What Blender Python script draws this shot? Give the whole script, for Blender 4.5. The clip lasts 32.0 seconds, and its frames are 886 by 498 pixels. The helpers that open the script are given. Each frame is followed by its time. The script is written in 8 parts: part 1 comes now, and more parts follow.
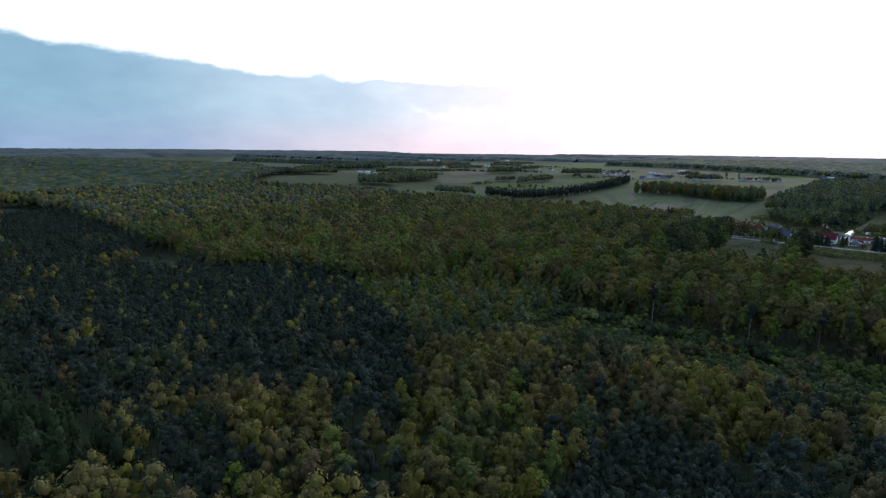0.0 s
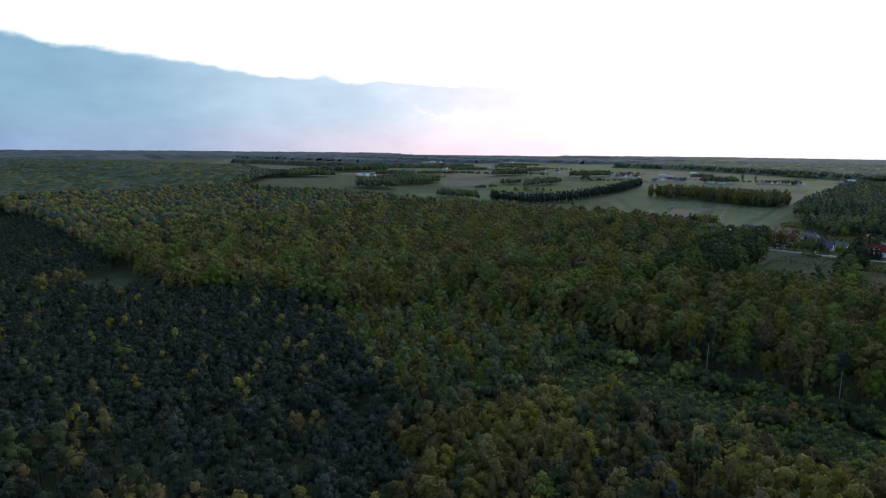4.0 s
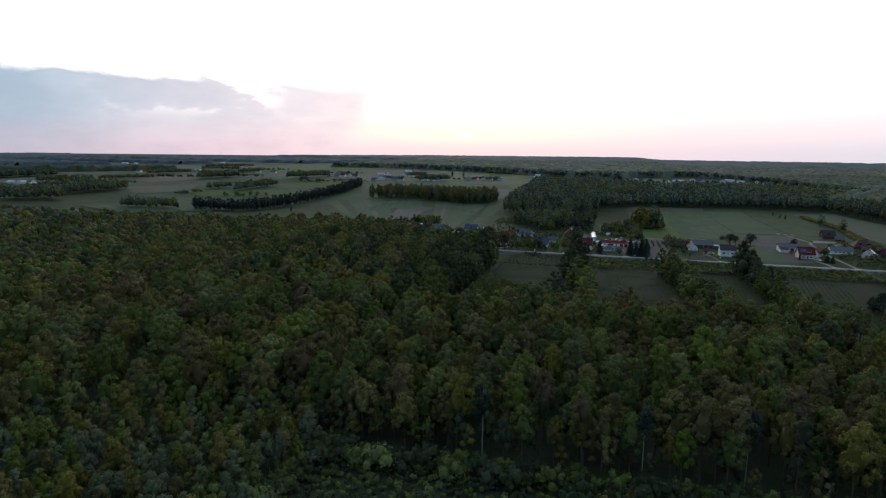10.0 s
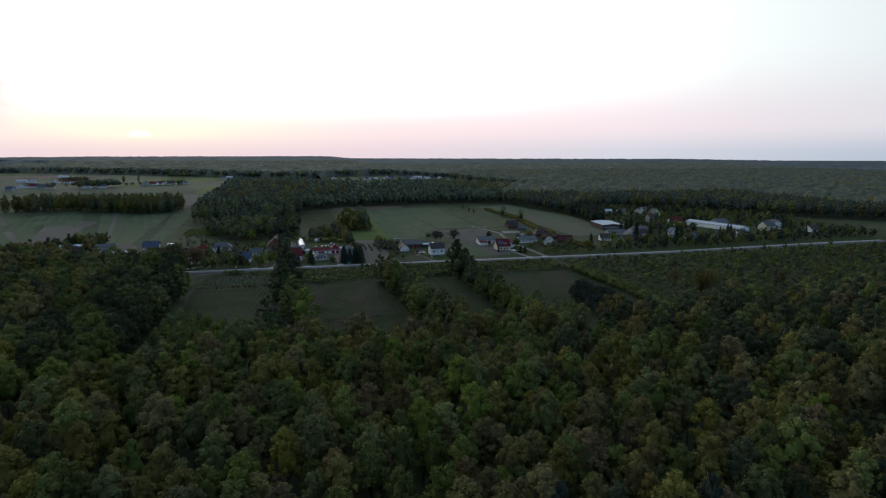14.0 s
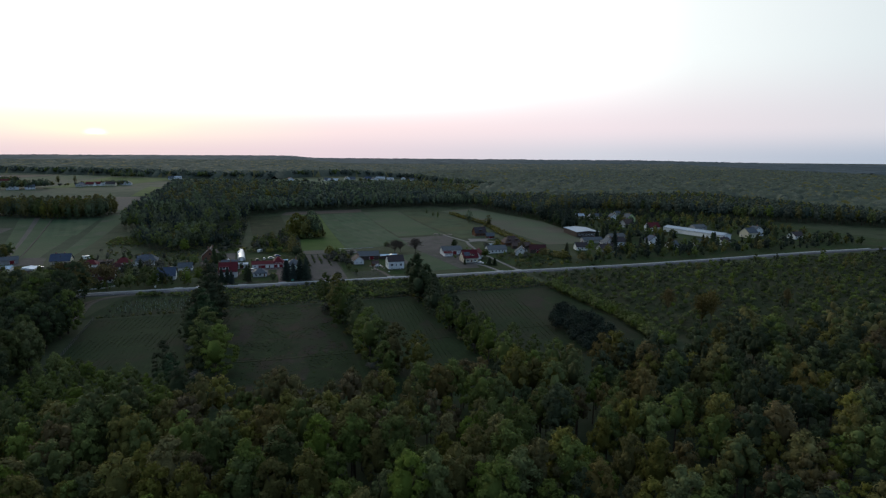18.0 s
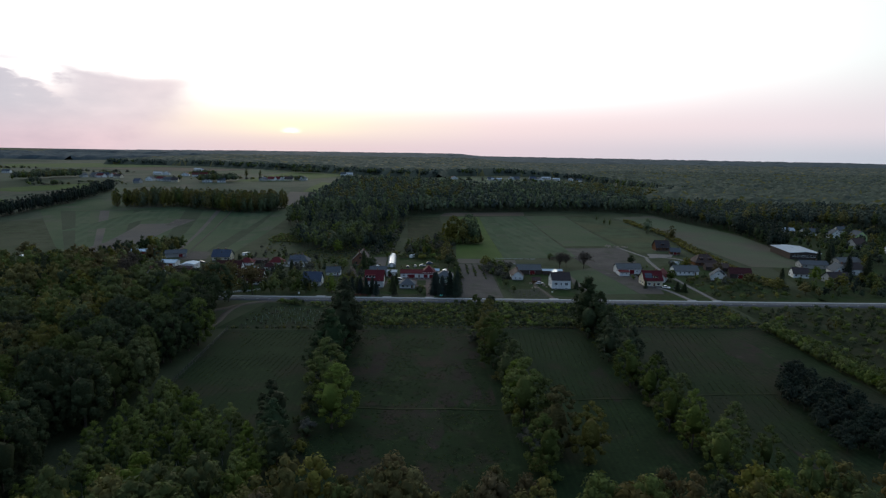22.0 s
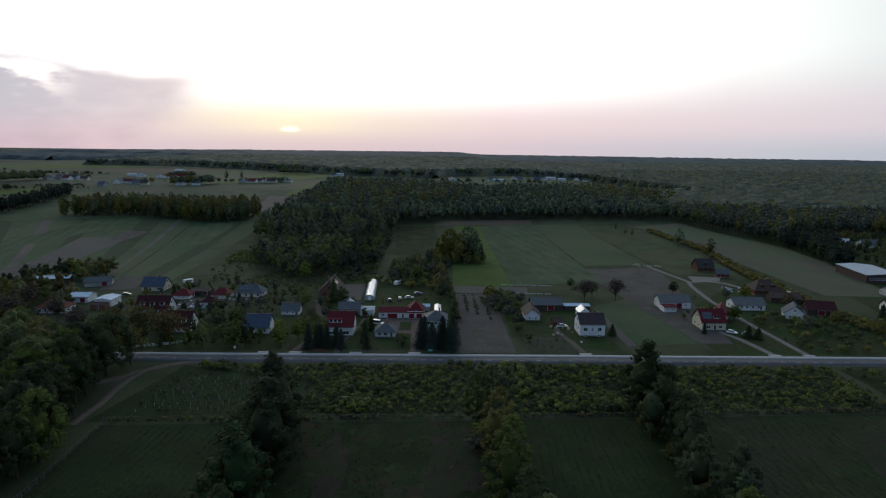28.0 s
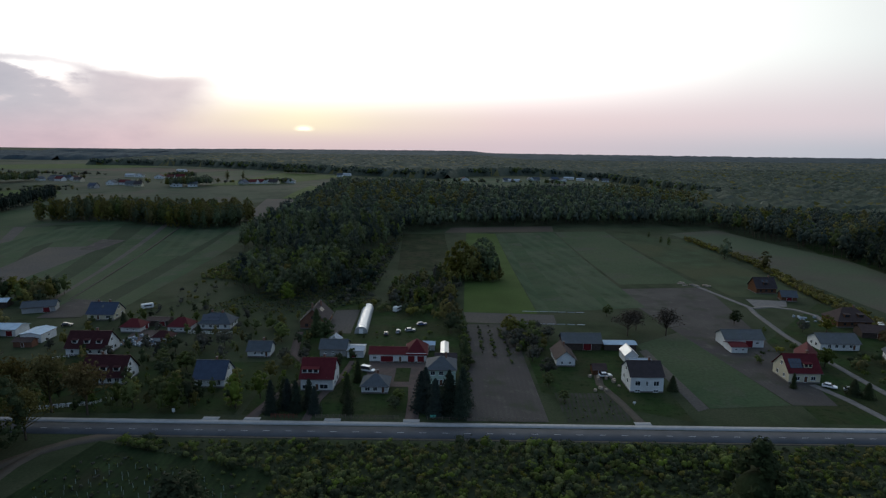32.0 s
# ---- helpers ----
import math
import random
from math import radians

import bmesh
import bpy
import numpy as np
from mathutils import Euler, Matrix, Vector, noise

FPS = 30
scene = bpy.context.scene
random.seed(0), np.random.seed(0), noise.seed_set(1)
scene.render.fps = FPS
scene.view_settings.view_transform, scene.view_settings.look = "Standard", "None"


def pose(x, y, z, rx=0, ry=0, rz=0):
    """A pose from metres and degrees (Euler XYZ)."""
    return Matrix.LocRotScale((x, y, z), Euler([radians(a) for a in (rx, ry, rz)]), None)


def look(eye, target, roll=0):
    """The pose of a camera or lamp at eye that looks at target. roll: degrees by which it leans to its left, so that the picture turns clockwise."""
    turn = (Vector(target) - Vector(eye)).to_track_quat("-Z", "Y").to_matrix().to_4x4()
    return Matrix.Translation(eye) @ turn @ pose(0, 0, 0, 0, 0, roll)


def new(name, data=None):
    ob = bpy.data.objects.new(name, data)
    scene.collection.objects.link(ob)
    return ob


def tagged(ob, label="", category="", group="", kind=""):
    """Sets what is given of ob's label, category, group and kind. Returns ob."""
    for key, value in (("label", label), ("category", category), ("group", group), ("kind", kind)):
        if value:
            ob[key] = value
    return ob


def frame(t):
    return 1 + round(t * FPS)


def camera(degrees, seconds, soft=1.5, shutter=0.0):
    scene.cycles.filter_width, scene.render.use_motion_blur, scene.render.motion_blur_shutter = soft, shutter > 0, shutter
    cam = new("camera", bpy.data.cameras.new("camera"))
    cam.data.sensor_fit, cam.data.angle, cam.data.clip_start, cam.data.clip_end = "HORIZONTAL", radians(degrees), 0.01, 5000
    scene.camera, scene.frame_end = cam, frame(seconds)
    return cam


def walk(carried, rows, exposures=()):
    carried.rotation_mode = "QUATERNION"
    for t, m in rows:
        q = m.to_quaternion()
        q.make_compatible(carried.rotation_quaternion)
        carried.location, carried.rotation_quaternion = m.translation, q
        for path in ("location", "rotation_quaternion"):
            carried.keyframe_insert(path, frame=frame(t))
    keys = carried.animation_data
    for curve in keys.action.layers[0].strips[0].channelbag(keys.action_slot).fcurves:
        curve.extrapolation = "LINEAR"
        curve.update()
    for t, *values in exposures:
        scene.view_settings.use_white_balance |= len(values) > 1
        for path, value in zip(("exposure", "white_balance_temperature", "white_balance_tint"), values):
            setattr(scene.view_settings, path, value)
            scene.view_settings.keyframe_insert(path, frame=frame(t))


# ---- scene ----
cam = camera(73.99, 32.0, soft=1.25)
ROWS = [
    (0.0, 44.60, -554.66, 76.89, 80.104, -0.704, 41.959),
    (0.5, 40.20, -549.54, 76.86, 80.120, -0.698, 42.001),
    (1.0, 35.79, -544.44, 76.80, 80.136, -0.692, 42.043),
    (1.5, 31.46, -539.27, 76.78, 80.151, -0.685, 42.095),
    (2.0, 27.03, -534.08, 76.75, 80.167, -0.677, 42.147),
    (2.5, 22.66, -528.88, 76.76, 80.183, -0.671, 42.189),
    (3.0, 18.29, -523.71, 76.74, 80.189, -0.677, 42.222),
    (3.5, 13.90, -518.49, 76.75, 80.215, -0.673, 42.254),
    (5.5, -3.19, -497.80, 76.72, 80.268, -0.726, 42.395),
    (6.0, -7.35, -492.58, 76.72, 80.284, -0.732, 42.428),
    (6.5, -10.63, -486.81, 76.98, 80.258, -0.554, 35.818),
    (7.0, -13.71, -480.92, 77.03, 80.276, -0.432, 26.724),
    (7.5, -16.67, -474.89, 76.96, 80.270, -0.494, 25.819),
    (8.0, -18.98, -468.68, 76.91, 80.296, -0.534, 25.731),
    (8.5, -20.52, -462.44, 77.04, 80.342, -0.398, 17.148),
    (9.0, -22.49, -456.24, 76.90, 80.368, -0.451, 15.640),
    (9.5, -23.84, -449.91, 76.92, 80.386, -0.493, 15.646),
    (10.0, -25.36, -443.49, 76.81, 80.424, -0.546, 15.654),
    (10.5, -26.86, -437.08, 76.80, 80.432, -0.619, 15.655),
    (11.0, -28.34, -430.60, 76.74, 80.429, -0.682, 15.665),
    (11.5, -29.91, -424.00, 76.65, 80.437, -0.724, 15.671),
    (12.0, -31.41, -417.46, 76.66, 80.415, -0.766, 15.678),
    (12.5, -32.97, -410.90, 76.58, 80.413, -0.820, 15.676),
    (13.0, -33.51, -404.13, 76.69, 80.430, -0.747, 12.914),
    (13.5, -33.76, -397.75, 76.71, 80.541, -0.445, -0.105),
    (14.0, -32.61, -391.46, 76.62, 80.524, -0.110, -13.342),
    (14.5, -31.35, -385.21, 76.42, 80.550, -0.151, -16.606),
    (16.5, -22.65, -361.16, 76.45, 80.607, -0.345, -16.610),
    (17.0, -20.57, -354.70, 76.42, 80.610, -0.430, -16.638),
    (17.5, -18.39, -348.20, 76.43, 80.581, -0.464, -16.649),
    (18.0, -16.17, -341.66, 76.45, 80.557, -0.486, -16.632),
    (18.5, -14.14, -335.47, 76.44, 80.541, -0.522, -16.664),
    (19.0, -11.85, -328.80, 76.45, 80.522, -0.536, -16.677),
    (19.5, -10.74, -321.88, 76.41, 80.480, -0.740, -12.146),
    (20.0, -9.01, -315.44, 76.33, 80.312, -0.962, -1.296),
    (20.5, -8.49, -308.91, 76.34, 80.311, -0.972, -0.769),
    (21.0, -8.24, -302.31, 76.40, 80.309, -0.964, -0.765),
    (21.5, -7.95, -295.49, 76.31, 80.274, -0.954, -0.751),
    (22.0, -7.68, -288.65, 76.30, 80.241, -0.936, -0.748),
    (22.5, -7.26, -281.70, 76.21, 80.216, -0.885, -0.729),
    (23.0, -6.88, -274.70, 76.15, 80.199, -0.863, -0.696),
    (23.5, -6.48, -267.67, 76.13, 80.195, -0.832, -0.733),
    (24.0, -6.00, -260.64, 76.08, 80.188, -0.799, -0.750),
    (24.5, -5.59, -253.53, 76.05, 80.191, -0.776, -0.765),
    (25.0, -5.16, -246.45, 76.08, 80.205, -0.744, -0.792),
    (25.5, -4.75, -239.33, 76.01, 80.198, -0.721, -0.808),
    (27.5, -3.15, -211.10, 76.81, 80.045, -0.733, -0.818),
    (28.0, -2.78, -203.99, 76.69, 80.076, -0.728, -0.822),
    (28.5, -2.35, -196.87, 76.62, 80.053, -0.694, -0.784),
    (29.0, -1.96, -189.70, 76.54, 80.031, -0.680, -0.754),
    (29.5, -1.59, -182.51, 76.41, 80.028, -0.656, -0.716),
    (30.0, -1.18, -175.37, 76.34, 80.016, -0.642, -0.686),
    (30.5, -0.83, -168.22, 76.25, 80.003, -0.628, -0.646),
    (31.0, -0.44, -161.06, 76.22, 79.980, -0.583, -0.610),
    (31.5, -0.10, -153.89, 76.17, 79.958, -0.578, -0.569),
    (32.0, -0.28, -146.71, 76.06, 79.963, -0.608, 0.446),
]
EXPOSURES = [(t, stops, 6200, 7) for t, stops in ((0, .48), (6, .44), (9, .14), (14, -.09), (19, -.14), (23, -.25), (28, -.36), (32, -.44))]
walk(cam, [(t, pose(x, y, z, rx, ry, rz)) for t, x, y, z, rx, ry, rz in ROWS], EXPOSURES)

# ---- world, sun, exposure ----
SUN_AZ, SUN_EL = -13.5, 3.0          # degrees from +y towards +x; the sun stands low behind thin cloud
sky = bpy.data.worlds.new("evening_sky")
scene.world = sky
sky.use_nodes = True
WT = sky.node_tree
WT.nodes.clear()


def wn(kind):
    return WT.nodes.new(kind)


def wcolour(blend="MIX"):
    n = wn("ShaderNodeMix")
    n.data_type, n.blend_type = "RGBA", blend
    return n


def wmath(op, a, b=None, clamp=False):
    n = wn("ShaderNodeMath")
    n.operation, n.use_clamp = op, clamp
    for k, v in enumerate((a, b)):
        if v is None:
            continue
        if isinstance(v, (int, float)):
            n.inputs[k].default_value = v
        else:
            WT.links.new(v, n.inputs[k])
    return n.outputs[0]


def wrange(v, a, b, c=0.0, d=1.0, smooth=True):
    n = wn("ShaderNodeMapRange")
    n.interpolation_type = "SMOOTHSTEP" if smooth else "LINEAR"
    WT.links.new(v, n.inputs[0])
    for k, x in zip((1, 2, 3, 4), (a, b, c, d)):
        n.inputs[k].default_value = x
    return n.outputs[0]


def wmix(f, a, b):
    n = wcolour()
    for k, v in ((0, f), (6, a), (7, b)):
        if isinstance(v, tuple):
            n.inputs[k].default_value = (*v, 1)
        elif isinstance(v, (int, float)):
            n.inputs[k].default_value = v
        else:
            WT.links.new(v, n.inputs[k])
    return n.outputs[2]


def wramp(v, stops):
    n = wn("ShaderNodeValToRGB")
    WT.links.new(v, n.inputs[0])
    r = n.color_ramp
    while len(r.elements) < len(stops):
        r.elements.new(0.5)
    for e, (p, c) in zip(r.elements, stops):
        e.position, e.color = p, (*c, 1)
    return n.outputs[0]


coords = wn("ShaderNodeTexCoord").outputs["Generated"]
xyz = wn("ShaderNodeSeparateXYZ")
WT.links.new(coords, xyz.inputs[0])
DEG = 180 / math.pi
el = wmath("MULTIPLY", wmath("ARCSINE", xyz.outputs[2]), DEG)
az = wmath("MULTIPLY", wmath("ARCTAN2", xyz.outputs[0], xyz.outputs[1]), DEG)
off_sun = wmath("ABSOLUTE", wmath("SUBTRACT", az, SUN_AZ))

nishita = wn("ShaderNodeTexSky")
nishita.sky_type, nishita.sun_disc, nishita.sun_elevation, nishita.sun_rotation = "NISHITA", False, radians(SUN_EL), radians(SUN_AZ)
nishita.air_density, nishita.dust_density, nishita.ozone_density = 1.0, 2.0, 1.5
clear = wcolour("MULTIPLY")
clear.inputs[0].default_value = 1.0
WT.links.new(nishita.outputs[0], clear.inputs[6])
clear.inputs[7].default_value = (0.003, 0.004, 0.006, 1)

# the bright veil of high cloud round the sun, paling to blue-grey away from it
veil_low = wramp(wrange(off_sun, 0, 90, smooth=False), [(0.0, (1.12, 0.86, 0.88)), (0.22, (1.08, 0.86, 0.91)), (0.49, (0.86, 0.84, 0.91)), (0.75, (0.60, 0.66, 0.78)), (1.0, (0.31, 0.39, 0.50))])
veil_mid = wramp(wrange(off_sun, 0, 90, smooth=False), [(0.0, (1.42, 1.24, 0.98)), (0.22, (1.34, 1.04, 1.02)), (0.49, (1.20, 1.00, 1.03)), (0.75, (0.95, 0.90, 0.94)), (1.0, (0.54, 0.61, 0.70))])
veil_top = wramp(wrange(off_sun, 0, 110, smooth=False), [(0.0, (4.3, 4.1, 3.7)), (0.22, (2.9, 2.8, 2.6)), (0.36, (1.75, 1.72, 1.62)), (0.48, (1.25, 1.26, 1.22)), (0.60, (1.02, 1.06, 1.06)), (0.75, (0.82, 0.91, 0.94)), (1.0, (0.52, 0.64, 0.72))])
veil = wmix(wrange(el, -0.5, 2.4), veil_low, veil_mid)
veil = wmix(wrange(el, 1.8, 9.0), veil, veil_top)
overhead = wmix(wrange(el, 18, 65), veil, (0.50, 0.70, 1.02))
away = wmix(wrange(off_sun, 85, 150), overhead, (0.42, 0.61, 0.94))

# the grey-blue cloud bank in the west, with a ragged top that sinks towards the sun
noise_t = wn("ShaderNodeTexNoise")
noise_t.inputs["Scale"].default_value, noise_t.inputs["Detail"].default_value, noise_t.inputs["Roughness"].default_value = 9.0, 6.0, 0.55
stretch = wn("ShaderNodeMapping")
stretch.inputs["Scale"].default_value = (1.0, 1.0, 2.6)
WT.links.new(coords, stretch.inputs[0])
WT.links.new(stretch.outputs[0], noise_t.inputs["Vector"])
rag = wmath("MULTIPLY", wmath("SUBTRACT", noise_t.outputs[0], 0.5), 3.2)
top = wramp(wrange(az, -110, -10, smooth=False), [(0.0, (0.99, 0.99, 0.99)), (0.32, (0.86, 0.86, 0.86)), (0.43, (0.74, 0.74, 0.74)), (0.52, (0.64, 0.64, 0.64)), (0.80, (0.64, 0.64, 0.64)), (0.90, (0.59, 0.59, 0.59)), (1.0, (0.58, 0.58, 0.58))])
edge = wmath("SUBTRACT", wmath("ADD", wmath("MULTIPLY", top, 10.0), wmath("MULTIPLY", rag, 0.85)), el)
bank = wrange(wmath("DIVIDE", edge, wrange(az, -40, -24, 1.0, 2.6)), -0.20, 0.55)
lean = wmath("ADD", wmath("SUBTRACT", az, wmath("MULTIPLY", el, 1.1)), wmath("MULTIPLY", rag, 0.9))
bank = wmath("MULTIPLY", bank, wrange(lean, -23.4, -29.0))
holes = wmath("MULTIPLY", wrange(noise_t.outputs[0], 0.50, 0.62), wmath("MULTIPLY", wmath("MULTIPLY", wrange(az, -47, -42), wrange(az, -29.5, -33.5)), wmath("MULTIPLY", wrange(edge, 4.6, 2.2), wrange(edge, 0.3, 1.2))))
bank = wmath("MULTIPLY", bank, wmath("SUBTRACT", 1.0, wmath("MULTIPLY", holes, 0.85)))
bank_mid = wramp(wrange(az, -90, -10, smooth=False), [(0.0, (0.20, 0.36, 0.48)), (0.25, (0.28, 0.43, 0.56)), (0.5, (0.58, 0.67, 0.78)), (0.62, (0.84, 0.81, 0.88)), (0.8, (1.12, 0.95, 0.98)), (1.0, (1.20, 1.03, 1.01))])
bank_low = wramp(wrange(az, -90, -10, smooth=False), [(0.0, (0.22, 0.34, 0.52)), (0.3, (0.34, 0.42, 0.58)), (0.5, (0.74, 0.65, 0.74)), (0.69, (1.06, 0.79, 0.85)), (1.0, (1.18, 0.89, 0.89))])
bank_col = wmix(wrange(el, -0.3, 3.5), bank_low, bank_mid)
billow = wcolour("MULTIPLY")
billow.inputs[0].default_value = 1.0
WT.links.new(bank_col, billow.inputs[6])
WT.links.new(wramp(noise_t.outputs[0], [(0.35, (0.90, 0.91, 0.93)), (0.65, (1.06, 1.05, 1.04))]), billow.inputs[7])
with_bank = wmix(bank, away, billow.outputs[2])

# the glow where the sun sinks into the haze
dsun = wmath("SQRT", wmath("ADD", wmath("POWER", wmath("MULTIPLY", wmath("ADD", off_sun, wmath("MULTIPLY", rag, 0.25)), 0.9), 2.0), wmath("POWER", wmath("MULTIPLY", wmath("SUBTRACT", el, 1.3), 2.0), 2.0)))
glow = wmix(wmath("MULTIPLY", wmath("POWER", wrange(dsun, 1.15, 0.0), 1.8), wrange(wmath("ADD", el, wmath("MULTIPLY", rag, 0.3)), 0.95, 1.25)), (0.0, 0.0, 0.0), (1.5, 1.3, 0.85))
wedge = wmix(wmath("MULTIPLY", wrange(off_sun, 9.0, 0.0), wmath("MULTIPLY", wrange(el, 0.5, 1.6), wrange(el, 5.0, 2.0))), (0.0, 0.0, 0.0), (0.12, 0.10, 0.0))
glow_sum = wcolour("ADD")
glow_sum.inputs[0].default_value = 1.0
WT.links.new(glow, glow_sum.inputs[6])
WT.links.new(wedge, glow_sum.inputs[7])
glow = glow_sum.outputs[2]
total = wcolour("ADD")
total.inputs[0].default_value = 1.0
WT.links.new(with_bank, total.inputs[6])
WT.links.new(glow, total.inputs[7])
both = wcolour("ADD")
both.inputs[0].default_value = 1.0
WT.links.new(total.outputs[2], both.inputs[6])
WT.links.new(clear.outputs[2], both.inputs[7])
below = wmix(wrange(el, -0.6, -2.0), both.outputs[2], (0.02, 0.025, 0.02))
back = wn("ShaderNodeBackground")
back.inputs["Strength"].default_value = 0.85
WT.links.new(below, back.inputs["Color"])
WT.links.new(back.outputs[0], wn("ShaderNodeOutputWorld").inputs[0])

sun_data = bpy.data.lights.new("sun", "SUN")
sun_data.energy, sun_data.angle, sun_data.color = 0.5, radians(12), (1.0, 0.82, 0.68)
sun = new("sun", sun_data)
sd = Vector((math.sin(radians(SUN_AZ)) * math.cos(radians(SUN_EL)), math.cos(radians(SUN_AZ)) * math.cos(radians(SUN_EL)), math.sin(radians(SUN_EL))))
sun.matrix_world = look(sd * 300, (0, 0, 0))

# ---- materials ----
MATS = {}


def material(name, colour, rough=0.9, var=0.25, scale=2.0, fine=0.0, tint=None, bump=0.0, metal=0.0, spec=0.03, thin=0.0, rnd=0.0, island=0.0, wave=None, spots=None, tone=0.0):
    """A procedural surface: base colour varied by two sizes of noise, with optional stripes, patches, relief and thin-leaf light."""
    if name in MATS:
        return MATS[name]
    m = bpy.data.materials.new(name)
    m.use_nodes = True
    t = m.node_tree
    b = t.nodes["Principled BSDF"]
    b.inputs["Roughness"].default_value = rough
    b.inputs["Metallic"].default_value = metal
    b.inputs["Specular IOR Level"].default_value = spec
    geo = t.nodes.new("ShaderNodeNewGeometry")

    def noise_of(s, detail=3.0):
        n = t.nodes.new("ShaderNodeTexNoise")
        n.inputs["Scale"].default_value, n.inputs["Detail"].default_value = s, detail
        t.links.new(geo.outputs["Position"], n.inputs["Vector"])
        return n.outputs[0]

    def mixed(f, a, c, blend="MIX"):
        n = t.nodes.new("ShaderNodeMix")
        n.data_type, n.blend_type = "RGBA", blend
        for k, v in ((0, f), (6, a), (7, c)):
            if isinstance(v, tuple):
                n.inputs[k].default_value = (*v, 1)
            elif isinstance(v, (int, float)):
                n.inputs[k].default_value = v
            else:
                t.links.new(v, n.inputs[k])
        return n.outputs[2]

    def ranged(v, a, c, lo=0.0, hi=1.0):
        n = t.nodes.new("ShaderNodeMapRange")
        t.links.new(v, n.inputs[0])
        for k, x in zip((1, 2, 3, 4), (a, c, lo, hi)):
            n.inputs[k].default_value = x
        return n.outputs[0]

    dark = tuple(c * (1 - var) for c in colour)
    light = tuple(min(1, c * (1 + var)) for c in colour)
    big = noise_of(1 / scale)
    col = mixed(ranged(big, 0.3, 0.7), dark, light)
    if tint:
        col = mixed(ranged(noise_of(1 / (scale * 2.7), 2.0), 0.42, 0.62), col, tint)
    if spots:
        for spot_col, size, lo, hi in spots:
            col = mixed(ranged(noise_of(1 / size, 4.0), lo, hi), col, spot_col)
    if fine:
        col = mixed(ranged(noise_of(1 / fine, 5.0), 0.25, 0.75, 0.0, 0.55), col, tuple(c * 0.45 for c in colour))
    if wave:
        angle, width, amount, stripe = wave
        mp = t.nodes.new("ShaderNodeMapping")
        mp.inputs["Rotation"].default_value = (0, 0, radians(angle))
        t.links.new(geo.outputs["Position"], mp.inputs[0])
        w = t.nodes.new("ShaderNodeTexWave")
        w.inputs["Scale"].default_value = 0.31416 / width
        w.inputs["Distortion"].default_value, w.inputs["Detail"].default_value, w.inputs["Detail Scale"].default_value = 0.6, 2.0, 0.4
        t.links.new(mp.outputs[0], w.inputs["Vector"])
        col = mixed(ranged(w.outputs["Fac"], 0.35, 0.8, 0.0, amount), col, stripe)
    if rnd:
        info = t.nodes.new("ShaderNodeObjectInfo")
        hue = t.nodes.new("ShaderNodeHueSaturation")
        t.links.new(ranged(info.outputs["Random"], 0, 1, 1 - rnd, 1 + rnd), hue.inputs["Value"])
        t.links.new(ranged(info.outputs["Random"], 0, 1, 0.5 + 0.05 * rnd, 0.5 - 0.06 * rnd), hue.inputs["Hue"])
        t.links.new(col, hue.inputs["Color"])
        col = hue.outputs[0]
    if island:
        hue = t.nodes.new("ShaderNodeHueSaturation")
        t.links.new(ranged(geo.outputs["Random Per Island"], 0, 1, 1 - island, 1 + island), hue.inputs["Value"])
        t.links.new(col, hue.inputs["Color"])
        col = hue.outputs[0]
    if tone:
        at = t.nodes.new("ShaderNodeAttribute")
        at.attribute_name = "tone"
        info = t.nodes.new("ShaderNodeObjectInfo")
        mixer = []
        for op, k in (("ADD", None), ("FRACT", None), ("MULTIPLY", 7.31), ("FRACT", None)):
            n = t.nodes.new("ShaderNodeMath")
            n.operation = op
            if mixer:
                t.links.new(mixer[-1], n.inputs[0])
            if k:
                n.inputs[1].default_value = k
            mixer.append(n.outputs[0])
            if op == "ADD":
                t.links.new(at.outputs["Fac"], n.inputs[0])
                t.links.new(info.outputs["Random"], n.inputs[1])
        hue = t.nodes.new("ShaderNodeHueSaturation")
        t.links.new(ranged(mixer[1], 0, 1, 1 - tone, 1 + tone), hue.inputs["Value"])
        t.links.new(ranged(mixer[3], 0, 1, 0.490, 0.508), hue.inputs["Hue"])
        t.links.new(ranged(mixer[3], 0, 1, 0.85, 1.12), hue.inputs["Saturation"])
        t.links.new(col, hue.inputs["Color"])
        col = hue.outputs[0]
    t.links.new(col, b.inputs["Base Color"])
    if bump:
        bp = t.nodes.new("ShaderNodeBump")
        bp.inputs["Strength"].default_value, bp.inputs["Distance"].default_value = 0.8, bump
        t.links.new(noise_of(1 / (fine or scale * 0.3), 4.0), bp.inputs["Height"])
        t.links.new(bp.outputs[0], b.inputs["Normal"])
    if thin:
        tr = t.nodes.new("ShaderNodeBsdfTranslucent")
        t.links.new(col, tr.inputs["Color"])
        mx = t.nodes.new("ShaderNodeMixShader")
        mx.inputs[0].default_value = thin
        t.links.new(b.outputs[0], mx.inputs[1])
        t.links.new(tr.outputs[0], mx.inputs[2])
        t.links.new(mx.outputs[0], t.nodes["Material Output"].inputs[0])
    MATS[name] = m
    return m


